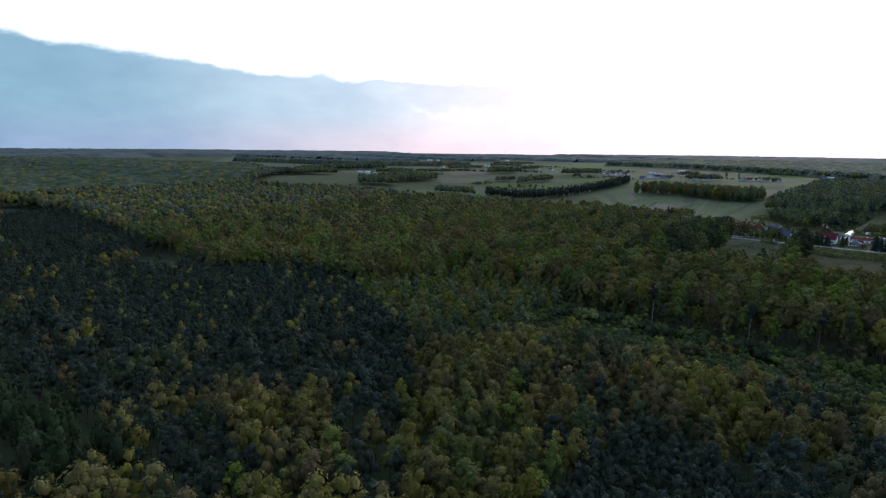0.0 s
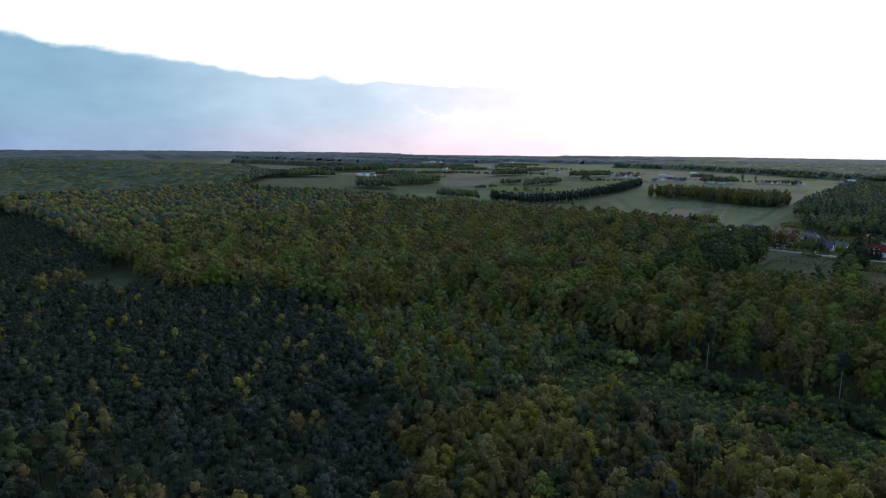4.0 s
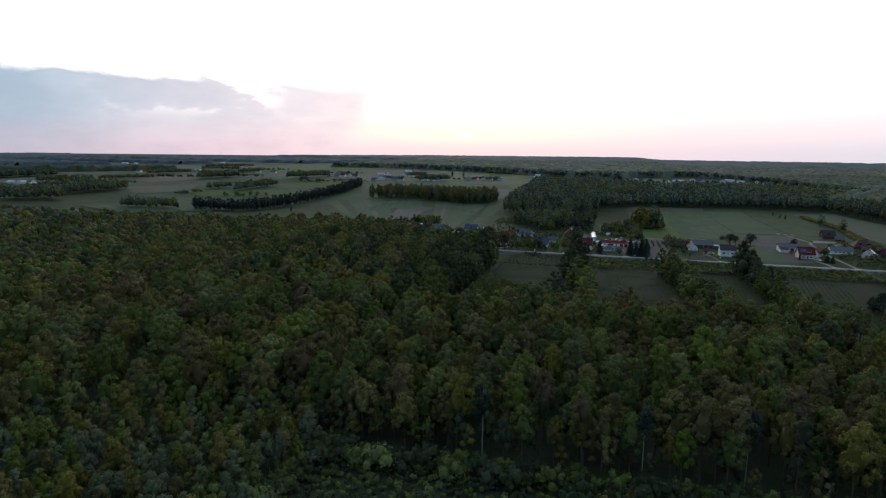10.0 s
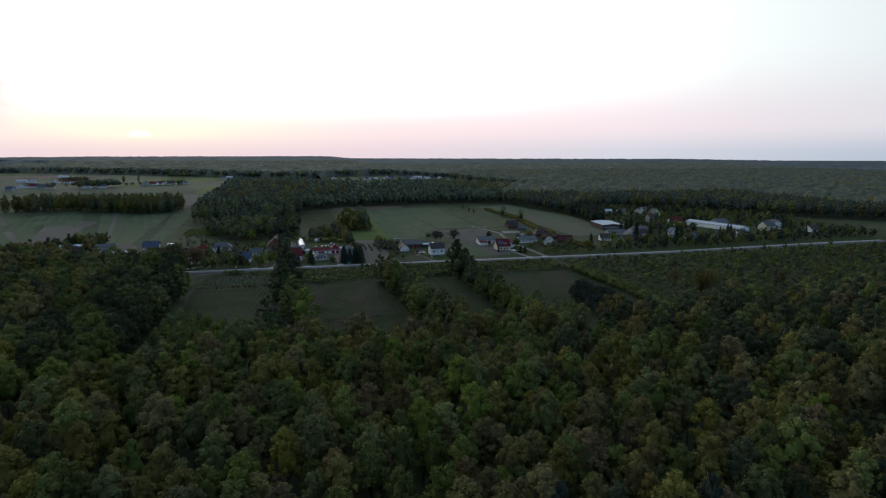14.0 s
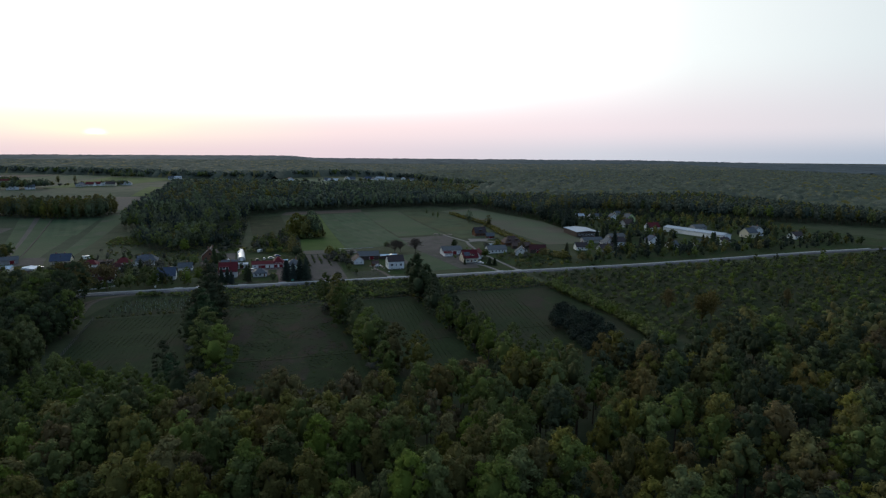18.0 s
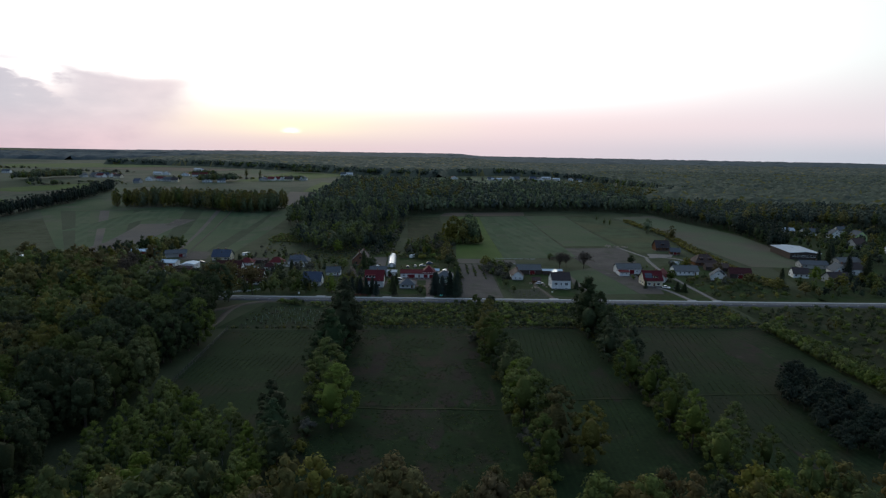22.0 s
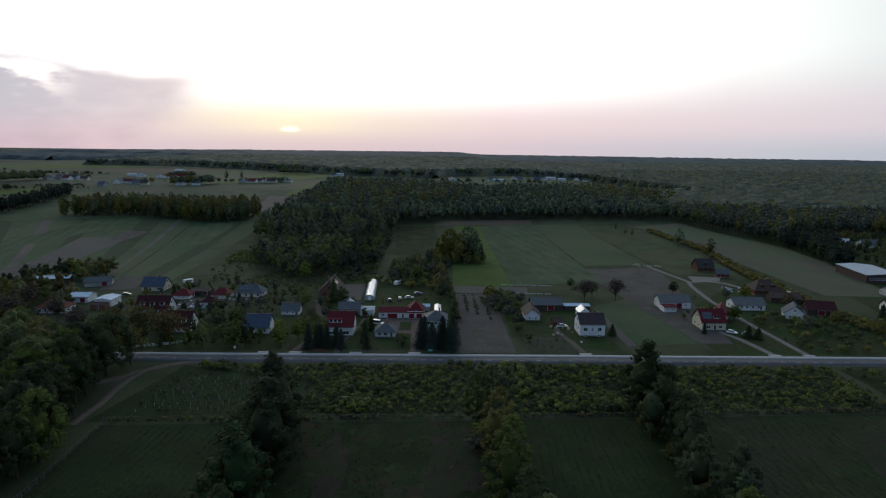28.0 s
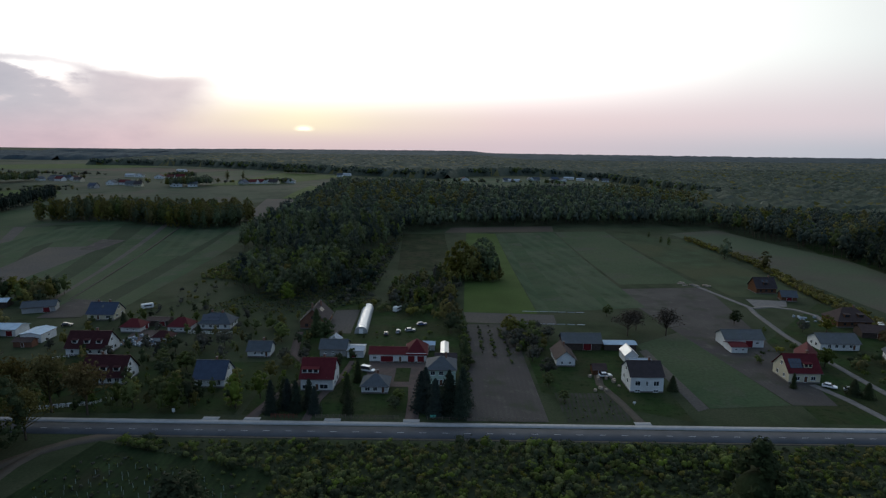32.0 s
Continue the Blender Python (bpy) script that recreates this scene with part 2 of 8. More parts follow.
LEAF = dict(rough=0.75, var=0.16, scale=3.2, fine=0.45, spec=0.04, thin=0.25, island=0.20, tone=0.30, bump=0.20)
leaf_olive = material("leaf_olive", (0.120, 0.108, 0.031), **LEAF)
leaf_green = material("leaf_green", (0.082, 0.098, 0.029), **LEAF)
leaf_fresh = material("leaf_fresh", (0.106, 0.128, 0.031), **LEAF)
leaf_bronze = material("leaf_bronze", (0.106, 0.082, 0.033), **LEAF)
leaf_grey = material("leaf_grey", (0.075, 0.073, 0.055), **LEAF)
leaf_deep = material("leaf_deep", (0.046, 0.057, 0.027), **LEAF)
needle_pine = material("needle_pine", (0.030, 0.040, 0.028), **LEAF)
needle_blue = material("needle_blue", (0.032, 0.043, 0.036), **LEAF)
needle_larch = material("needle_larch", (0.042, 0.062, 0.029), **LEAF)
leaf_yellow = material("leaf_yellow", (0.136, 0.116, 0.031), **LEAF)
# far-wood leaves greyed towards blue: distance haze put into the base colour
HAZY_LEAF = dict(rough=0.75, var=0.20, scale=22.0, fine=3.0, spec=0.04, island=0.05, tone=0.12)
leaf_hazy = material("leaf_hazy", (0.058, 0.068, 0.046), **HAZY_LEAF)
leaf_hazy_dark = material("leaf_hazy_dark", (0.041, 0.053, 0.042), **HAZY_LEAF)
# pale birch green; on the north woods and copses it also imitates haze lift
leaf_birch = material("leaf_birch", (0.100, 0.120, 0.062), **LEAF)
LEAVES = [leaf_olive, leaf_green, leaf_fresh, leaf_bronze, leaf_grey, leaf_deep, needle_pine, needle_blue, needle_larch, leaf_yellow, leaf_hazy, leaf_hazy_dark, leaf_birch]
OLIVE, GREEN, FRESH, BRONZE, GREY, DEEP, PINE, BLUE, LARCH, YELLOW, HAZY, HAZY_DARK, BIRCH, BARK = range(14)
bark = material("bark", (0.085, 0.068, 0.052), rough=0.95, var=0.3, scale=0.5, fine=0.12)
bark_pale = material("bark_pale", (0.210, 0.200, 0.180), rough=0.9, var=0.25, scale=0.4, fine=0.1)
TREE_MATS = LEAVES + [bark]

# ---- terrain ----


def ss(u):
    u = np.clip(u, 0, 1)
    return u * u * (3 - 2 * u)


def ground_z(x, y):
    """Flat round the road, a gentle rise of the fields to the north-west, level again beyond."""
    x, y = np.asarray(x, float), np.asarray(y, float)
    w = np.maximum(-x - 450, 0) * ss((y + 250) / 300)
    s = np.hypot(np.maximum(y - 180, 0), w)
    return 17 * ss(s / 480) * ss((420 - x) / 300)


def mesh_from(name, verts, faces, mats, index=None, smooth=False):
    me = bpy.data.meshes.new(name)
    verts, faces = np.asarray(verts, np.float32), np.asarray(faces, np.int32)
    n, k = faces.shape
    me.vertices.add(len(verts))
    me.vertices.foreach_set("co", verts.ravel())
    me.loops.add(n * k)
    me.loops.foreach_set("vertex_index", faces.ravel())
    me.polygons.add(n)
    me.polygons.foreach_set("loop_start", np.arange(0, n * k, k, dtype=np.int32))
    for m in mats:
        me.materials.append(m)
    if index is not None:
        me.polygons.foreach_set("material_index", np.asarray(index, np.int32))
    if smooth:
        me.polygons.foreach_set("use_smooth", np.ones(n, bool))
    me.update(calc_edges=True)
    return me


def sheet(name, xs, ys, mat, dz=0.0, label="", category="", smooth=True, kind="structure"):
    """A sheet over the terrain on the lines xs, ys."""
    gx, gy = np.meshgrid(xs, ys)
    v = np.stack([gx.ravel(), gy.ravel(), (ground_z(gx, gy) + dz).ravel()], 1)
    nx, ny = len(xs), len(ys)
    i = (np.arange(ny - 1)[:, None] * nx + np.arange(nx - 1)[None]).ravel()
    f = np.stack([i, i + 1, i + 1 + nx, i + nx], 1)
    return tagged(new(name, mesh_from(name, v, f, [mat], smooth=smooth)), label, category, kind=kind)


def patch(name, corners, mat, dz=0.05, label="", category="field", step=14.0):
    """A four-cornered plot laid on the terrain: corners in order round it."""
    a, b, c, d = (np.array(p, float) for p in corners)
    n = max(2, int(max(np.linalg.norm(b - a), np.linalg.norm(c - d)) / step) + 1)
    m = max(2, int(max(np.linalg.norm(d - a), np.linalg.norm(c - b)) / step) + 1)
    u, w = np.meshgrid(np.linspace(0, 1, n), np.linspace(0, 1, m))
    u, w = u[..., None], w[..., None]
    p = (a * (1 - u) + b * u) * (1 - w) + (d * (1 - u) + c * u) * w
    x, y = p[..., 0].ravel(), p[..., 1].ravel()
    v = np.stack([x, y, ground_z(x, y) + dz], 1)
    i = (np.arange(m - 1)[:, None] * n + np.arange(n - 1)[None]).ravel()
    f = np.stack([i, i + 1, i + 1 + n, i + n], 1)
    ar = np.cross(b - a, d - a)
    if ar < 0:
        f = f[:, ::-1]
    return tagged(new(name, mesh_from(name, v, f, [mat], smooth=True)), label, category, kind="structure")


grass_wild = material("grass_wild", (0.034, 0.044, 0.022), var=0.35, scale=9.0, fine=0.7, tint=(0.050, 0.056, 0.032), bump=0.08)
meadow = material("meadow", (0.046, 0.062, 0.032), var=0.28, scale=14.0, fine=0.8, tint=(0.062, 0.064, 0.032), bump=0.05)
soil = material("soil", (0.078, 0.070, 0.062), spots=[((0.050, 0.056, 0.036), 11.0, 0.53, 0.66), ((0.100, 0.090, 0.078), 5.0, 0.58, 0.70)], var=0.18, scale=16.0, fine=0.5, tint=(0.066, 0.058, 0.056), bump=0.05, wave=(0, 1.6, 0.3, (0.055, 0.047, 0.045)))
asphalt = material("asphalt", (0.085, 0.088, 0.095), rough=0.75, var=0.12, scale=3.0, fine=0.05, tint=(0.070, 0.072, 0.078))
concrete = material("concrete", (0.30, 0.30, 0.30), rough=0.85, var=0.10, scale=1.5, fine=0.15)
line_paint = material("line_paint", (0.50, 0.50, 0.49), rough=0.6, var=0.12, scale=0.6, fine=0.08)
sand = material("sand", (0.085, 0.073, 0.058), var=0.2, scale=3.0, fine=0.25, tint=(0.095, 0.08, 0.064))
spread = np.array([0, 25, 50, 75, 100, 125, 150, 175, 200, 225, 250, 275, 300, 325, 350, 375, 400, 425, 450, 475, 500, 525, 550, 575, 600, 630, 660, 700, 740, 780, 830, 890, 960, 1050, 1160, 1300, 1480, 1700, 2000, 2400, 2900, 3500, 4200, 4950.0])
axis_x = np.concatenate([-spread[:0:-1], spread])
axis_y = np.concatenate([-spread[:0:-1], spread])
sheet("ground", axis_x, axis_y, grass_wild, 0.0, "rough grassland and farmland reaching to the horizon", "ground")

# ---- trees ----
RNG = np.random.default_rng(7)


def ico():
    p = (1 + 5 ** 0.5) / 2
    v = np.array([(-1, p, 0), (1, p, 0), (-1, -p, 0), (1, -p, 0), (0, -1, p), (0, 1, p), (0, -1, -p), (0, 1, -p), (p, 0, -1), (p, 0, 1), (-p, 0, -1), (-p, 0, 1)], float)
    f = [(0, 11, 5), (0, 5, 1), (0, 1, 7), (0, 7, 10), (0, 10, 11), (1, 5, 9), (5, 11, 4), (11, 10, 2), (10, 7, 6), (7, 1, 8), (3, 9, 4), (3, 4, 2), (3, 2, 6), (3, 6, 8), (3, 8, 9), (4, 9, 5), (2, 4, 11), (6, 2, 10), (8, 6, 7), (9, 8, 1)]
    return v / np.linalg.norm(v[0]), np.array(f)


ICO_V, ICO_F = ico()


def unit(v):
    return v / np.maximum(np.linalg.norm(v, axis=-1, keepdims=True), 1e-9)


def leaf_tris(pos, normal, size, rng):
    """One ragged leaf spray (a triangle) at each place, turned about its normal."""
    n = len(pos)
    side = unit(np.cross(normal, rng.normal(size=(n, 3))))
    up = np.cross(normal, side)
    s = size * rng.uniform(0.65, 1.35, (n, 1))
    a = pos - side * s * 0.62 - up * s * 0.36
    b = pos + side * s * rng.uniform(0.4, 0.8, (n, 1)) - up * s * rng.uniform(0.2, 0.5, (n, 1))
    c = pos + up * s * rng.uniform(0.5, 0.9, (n, 1)) + side * s * rng.uniform(-0.35, 0.35, (n, 1))
    return np.stack([a, b, c], 1).reshape(-1, 3), np.arange(3 * n).reshape(-1, 3)


def tube(a, b, ra, rb, sides=5):
    a, b = np.array(a, float), np.array(b, float)
    d = unit(b - a)
    s = unit(np.cross(d, (0.3, 0.9, 0.1)))
    u = np.cross(d, s)
    ang = np.linspace(0, 2 * np.pi, sides, endpoint=False)
    ring = np.cos(ang)[:, None] * s + np.sin(ang)[:, None] * u
    v = np.concatenate([a + ring * ra, b + ring * rb])
    i = np.arange(sides)
    j = (i + 1) % sides
    return v, np.concatenate([np.stack([i, j, j + sides], 1), np.stack([i, j + sides, i + sides], 1)])


def joined(parts):
    vs, fs, n = [], [], 0
    for v, f in parts:
        vs.append(v)
        fs.append(f + n)
        n += len(v)
    return np.concatenate(vs), np.concatenate(fs)


def finer(v, f, times):
    """Splits each triangle in four, on the unit ball."""
    for _ in range(times):
        mid, out, v = {}, [], list(map(tuple, v))

        def half(a, b):
            key = (min(a, b), max(a, b))
            if key not in mid:
                p = np.array(v[a]) + np.array(v[b])
                v.append(tuple(p / np.linalg.norm(p)))
                mid[key] = len(v) - 1
            return mid[key]

        for a, b, c in f:
            ab, bc, ca = half(a, b), half(b, c), half(c, a)
            out += [(a, ab, ca), (ab, b, bc), (ca, bc, c), (ab, bc, ca)]
        v, f = np.array(v), np.array(out)
    return v, f


BALLS = [finer(ICO_V, ICO_F, k) for k in range(2)]
DOMES = [(v, f[v[f].mean(1)[:, 2] > -0.4]) for v, f in BALLS]


def broad_crown(rng, h, r, fine, lobes, leaves, size, low=0.12, peak=0.0, ragged=0.16, core=0.52):
    """A broad-leaved crown: a dark heart, boughs of foliage heaped round it, and sprays of leaves standing out of them."""
    tall = h * (1 - low) * 0.5
    mid = h * low + tall
    ball_v, ball_f = DOMES[fine]
    k = np.arange(lobes) + 0.5
    dz = np.clip(1 - (1.62 if low > 0.05 else 1.9) * k / lobes + rng.uniform(-.12, .12, lobes), -0.95, 1)
    ang = k * 2.39996 + rng.uniform(-.5, .5, lobes) + rng.uniform(0, 6.28)
    flat = np.sqrt(1 - dz ** 2)
    slim = 1 - peak * np.clip(dz, 0, 1)
    reach = rng.uniform(1.0 - ragged, 1.0, lobes)
    lr = r * 1.42 / math.sqrt(lobes) * rng.uniform(0.62, 1.15, lobes)
    cen = np.stack([np.cos(ang) * flat * slim * r * 0.74 * reach, np.sin(ang) * flat * slim * r * 0.74 * reach, mid + dz * (tall - lr * 0.9) * (0.75 + 0.25 * reach)], 1)
    cen[:, :2] += rng.normal(size=2) * r * 0.12
    parts = []
    heart = BALLS[fine]
    jag = rng.uniform(0.8, 1.05, (len(heart[0]), 1))
    parts.append((heart[0] * jag * np.array([r * core, r * core, tall * min(0.84, core * 1.27)]) + np.array([0, 0, mid - 0.04 * tall]), heart[1]))
    for c, q in zip(cen, lr):
        jag = rng.uniform(0.74, 1.06, (len(ball_v), 1))
        parts.append((ball_v * jag * 0.76 * np.array([q, q, q * rng.uniform(0.9, 1.3)]) + c, ball_f))
    pick = rng.integers(0, lobes, leaves)
    out = unit((cen - np.array([0, 0, mid])) * np.array([1, 1, 0.6]))[pick]
    d = unit(unit(rng.normal(size=(leaves, 3))) + out * 0.75 + np.array([0, 0, 0.25]))
    pos = cen[pick] + d * (lr[pick] * rng.uniform(0.68, 1.16, leaves))[:, None]
    nrm = unit(d + np.array([0, 0, 0.2]) + rng.normal(size=(leaves, 3)) * 0.42)
    parts.append(leaf_tris(pos, nrm, size, rng))
    return joined(parts)


def trunk_and_limbs(rng, h, r, crown_r, low=0.4, limbs=5):
    parts = [tube((0, 0, -0.3), (rng.uniform(-.2, .2), rng.uniform(-.2, .2), h * 0.72), r, r * 0.35, 6)]
    for k in range(limbs):
        a, z = rng.uniform(0, 6.28), h * rng.uniform(low, low + 0.25)
        parts.append(tube((0, 0, z), (math.cos(a) * crown_r * 0.6, math.sin(a) * crown_r * 0.6, z + h * 0.2), r * 0.4, r * 0.12, 4))
    return joined(parts)


def cone_crown(rng, h, r, leaves, size, low=0.12, tiers=6, droop=0.25):
    """A conifer: tiers of sagging branches round a leader, ragged at the tips."""
    parts = []
    for k in range(tiers):
        u = k / tiers
        z0, rr = h * (low + (1 - low) * u), r * (1 - u) ** 0.72 + 0.10 * r
        n = 7
        ang = np.linspace(0, 2 * np.pi, n, endpoint=False) + rng.uniform(0, 1)
        rim = np.stack([np.cos(ang) * rr * rng.uniform(0.62, 0.9, n), np.sin(ang) * rr * rng.uniform(0.62, 0.9, n), z0 - droop * rr * rng.uniform(0.3, 1.0, n)], 1)
        v = np.concatenate([rim, [(0, 0, z0 + h * (1 - low) / tiers * 1.15)]])
        i = np.arange(n)
        parts.append((v, np.stack([i, (i + 1) % n, np.full(n, n)], 1)))
    u = rng.uniform(0, 1, leaves) ** 1.35
    a = rng.uniform(0, 6.283, leaves)
    rr = (r * (1 - u) ** 0.72 + 0.05 * r) * rng.uniform(0.55, 1.12, leaves)
    pos = np.stack([np.cos(a) * rr, np.sin(a) * rr, h * (low + (1 - low) * u) - 0.12 * rr], 1)
    nrm = unit(np.stack([np.cos(a), np.sin(a), np.full(leaves, 0.8)], 1) + rng.normal(size=(leaves, 3)) * 0.45)
    parts.append(leaf_tris(pos, nrm, size, rng))
    return joined(parts)


def in_poly(x, y, poly):
    inside = np.zeros(x.shape, bool)
    for (x0, y0), (x1, y1) in zip(poly, poly[1:] + poly[:1]):
        if y0 == y1:
            continue
        cross = (y0 > y) != (y1 > y)
        inside ^= cross & (x < (x1 - x0) * (y - y0) / (y1 - y0) + x0)
    return inside


def scatter(poly, spacing, jitter=0.42, rng=RNG):
    px, py = [p[0] for p in poly], [p[1] for p in poly]
    xs, ys = np.arange(min(px), max(px), spacing), np.arange(min(py), max(py), spacing * 0.88)
    gx, gy = np.meshgrid(xs, ys)
    gx = gx + (np.arange(len(ys)) % 2)[:, None] * spacing * 0.5
    gx, gy = (gx + rng.uniform(-jitter, jitter, gx.shape) * spacing).ravel(), (gy + rng.uniform(-jitter, jitter, gy.shape) * spacing).ravel()
    keep = in_poly(gx, gy, poly)
    return gx[keep], gy[keep]


def twig_crown(rng, h, r, twigs, sprays):
    """A crown still almost bare: long thin boughs that fan out, with a haze of small buds and twigs."""
    parts = []
    tips = []
    for k in range(twigs):
        a, b = rng.uniform(0, 6.283), rng.uniform(0.1, 1.0)
        z0 = h * rng.uniform(0.22, 0.6)
        tip = np.array([math.cos(a) * r * b, math.sin(a) * r * b, h * (0.98 - 0.42 * b * b) * rng.uniform(0.85, 1.0)])
        root = np.array([0, 0, min(z0, tip[2] - 0.3)])
        bend_at = root + (tip - root) * 0.5 + np.array([math.cos(a), math.sin(a), -0.1]) * r * 0.12
        parts += [tube(root, bend_at, 0.09, 0.05, 3), tube(bend_at, tip, 0.05, 0.015, 3)]
        tips += [(bend_at, tip)]
    mid_t, end_t = (np.array(q)[rng.integers(0, twigs, sprays)] for q in zip(*tips))
    pos = mid_t + (end_t - mid_t) * rng.uniform(0.2, 1.08, (sprays, 1)) + rng.normal(size=(sprays, 3)) * r * 0.09
    parts.append(leaf_tris(pos, unit(rng.normal(size=(sprays, 3))), 0.36, rng))
    return joined(parts)


class Kind:
    """A few shapes of one kind of tree: (crown, trunk) pairs of vertices and faces."""

    def __init__(self, crowns, trunks):
        self.shapes = list(zip(crowns, trunks))


def many(count, make):
    return [make(np.random.default_rng(100 + k)) for k in range(count)]


OAK = Kind(many(7, lambda r: broad_crown(r, 19.5, 4.4, 0, 26, 1150, 0.42, 0.30, 0.30)), many(7, lambda r: trunk_and_limbs(r, 21, 0.30, 3.6)))
BROAD = Kind(many(7, lambda r: broad_crown(r, 21, 5.0, 0, 30, 1000, 0.42, 0.02, 0.34)), many(7, lambda r: trunk_and_limbs(r, 21, 0.3, 3.0, limbs=3)))
DOME = Kind(many(6, lambda r: broad_crown(r, 20, 7.6, 0, 56, 2100, 0.46, 0.05, 0.12, 0.12, 0.44)), many(6, lambda r: trunk_and_limbs(r, 20, 0.42, 5.5)))
CONIC = Kind(many(6, lambda r: broad_crown(r, 18, 4.6, 0, 36, 1200, 0.42, 0.0, 0.85)), many(6, lambda r: tube((0, 0, 0), (0, 0, 16), 0.24, 0.05, 5)))
OAK_W = Kind(many(7, lambda r: broad_crown(r, 19.5, 4.4, 0, 16, 340, 0.56, 0.30, 0.30, 0.2, 0.40)), many(7, lambda r: tube((0, 0, 0), (0, 0, 12), 0.30, 0.2, 4)))
DOME_N = Kind(many(7, lambda r: broad_crown(r, 19.5, 5.6, 0, 34, 1000, 0.46, 0.26, 0.15, 0.2, 0.45)), many(7, lambda r: tube((0, 0, 0), (0, 0, 12), 0.35, 0.2, 4)))
DOME_W = Kind(many(7, lambda r: broad_crown(r, 19.5, 5.6, 0, 20, 290, 0.68, 0.26, 0.12, 0.2, 0.45)), many(7, lambda r: tube((0, 0, 0), (0, 0, 12), 0.35, 0.2, 4)))
DOME_MID = Kind(many(7, lambda r: broad_crown(r, 20, 6.6, 0, 15, 70, 0.95, 0.06, 0.05)), many(7, lambda r: tube((0, 0, 0), (0, 0, 12), 0.35, 0.2, 3)))
OVAL = Kind(many(6, lambda r: broad_crown(r, 21, 5.2, 0, 48, 2000, 0.42, 0.02, 0.42, 0.07, 0.46)), many(6, lambda r: trunk_and_limbs(r, 21, 0.3, 3.0, limbs=3)))
OAK_MID = Kind(many(7, lambda r: broad_crown(r, 21, 5.4, 0, 10, 46, 0.95, 0.10, 0.2)), many(7, lambda r: tube((0, 0, 0), (0, 0, 12), 0.35, 0.2, 3)))
YOUNG = Kind(many(7, lambda r: broad_crown(r, 12.5, 2.6, 0, 12, 560, 0.34, 0.20, 0.50, 0.25, 0.40)), many(7, lambda r: trunk_and_limbs(r, 12, 0.12, 1.6, limbs=3)))
YOUNG_MID = Kind(many(7, lambda r: broad_crown(r, 12.5, 2.6, 0, 6, 130, 0.46, 0.20, 0.50, 0.2, 0.38)), many(7, lambda r: tube((0, 0, 0), (0, 0, 9), 0.12, 0.07, 3)))
YOUNG_FAR = Kind(many(7, lambda r: broad_crown(r, 12.5, 2.9, 0, 3, 16, 0.8, 0.06, 0.40)), many(7, lambda r: tube((0, 0, 0), (0, 0, 9), 0.14, 0.07, 3)))
COPSE = Kind(many(7, lambda r: broad_crown(r, 10.0, 4.2, 0, 5, 20, 0.8, 0.0)), many(7, lambda r: tube((0, 0, 0), (0, 0, 5), 0.2, 0.1, 3)))
PINE_T = Kind(many(6, lambda r: broad_crown(r, 11.5, 1.9, 0, 6, 80, 0.42, 0.34, 0.70, 0.3, 0.38)), many(6, lambda r: tube((0, 0, 0), (0, 0, 11), 0.12, 0.04, 4)))
PINE_LOW = Kind(many(6, lambda r: broad_crown(r, 11.5, 2.4, 0, 10, 50, 0.55, 0.0, 0.65, 0.3, 0.5)), many(6, lambda r: tube((0, 0, 0), (0, 0, 11), 0.12, 0.04, 4)))
TALL_PINE = Kind(many(5, lambda r: broad_crown(r, 24, 3.0, 1, 10, 420, 0.40, 0.55, 0.45, 0.35)), many(5, lambda r: trunk_and_limbs(r, 27, 0.22, 1.8, 0.5, 6)))
SPRUCE = Kind(many(5, lambda r: cone_crown(r, 18, 4.4, 1500, 0.52, 0.02, 13)), many(5, lambda r: tube((0, 0, 0), (0, 0, 17), 0.24, 0.05, 5)))
SHRUB = Kind(many(6, lambda r: broad_crown(r, 3.0, 1.4, 0, 2, 26, 0.46, 0.02, 0.3, 0.4, 0.36)), many(6, lambda r: tube((0, 0, 0), (0, 0, 1.0), 0.05, 0.03, 3)))
BUSH = Kind(many(6, lambda r: broad_crown(r, 3.0, 1.6, 0, 7, 120, 0.30, 0.02)), many(6, lambda r: tube((0, 0, 0), (0, 0, 1.0), 0.05, 0.03, 3)))
GARDEN = Kind(many(6, lambda r: broad_crown(r, 9.0, 3.3, 0, 20, 520, 0.33, 0.06, 0.15, 0.2)), many(6, lambda r: trunk_and_limbs(r, 9, 0.2, 2.6, 0.25, 4)))
TUFT = Kind(many(6, lambda r: leaf_tris(np.column_stack([r.normal(size=(9, 2)) * 0.32, r.uniform(0.08, 0.32, 9)]), unit(r.normal(size=(9, 3)) + np.array([0, 0, 0.9])), 0.34, r)), many(6, lambda r: tube((0, 0, 0), (0, 0, 0.2), 0.02, 0.01, 3)))
TWIGGY = Kind(many(5, lambda r: twig_crown(r, 10.5, 4.2, 46, 1100)), many(5, lambda r: tube((0, 0, 0), (0, 0, 7.5), 0.2, 0.06, 5)))
THICK = Kind(many(6, lambda r: broad_crown(r, 9.0, 2.9, 0, 7, 80, 0.5, 0.02, 0.3)), many(6, lambda r: tube((0, 0, 0), (0, 0, 4), 0.12, 0.06, 3)))
FARTREE = Kind(many(8, lambda r: broad_crown(r, 19, 6.6, 0, 4, 6, 1.3, 0.1)), many(8, lambda r: tube((0, 0, 0), (0, 0, 10), 0.5, 0.4, 3)))


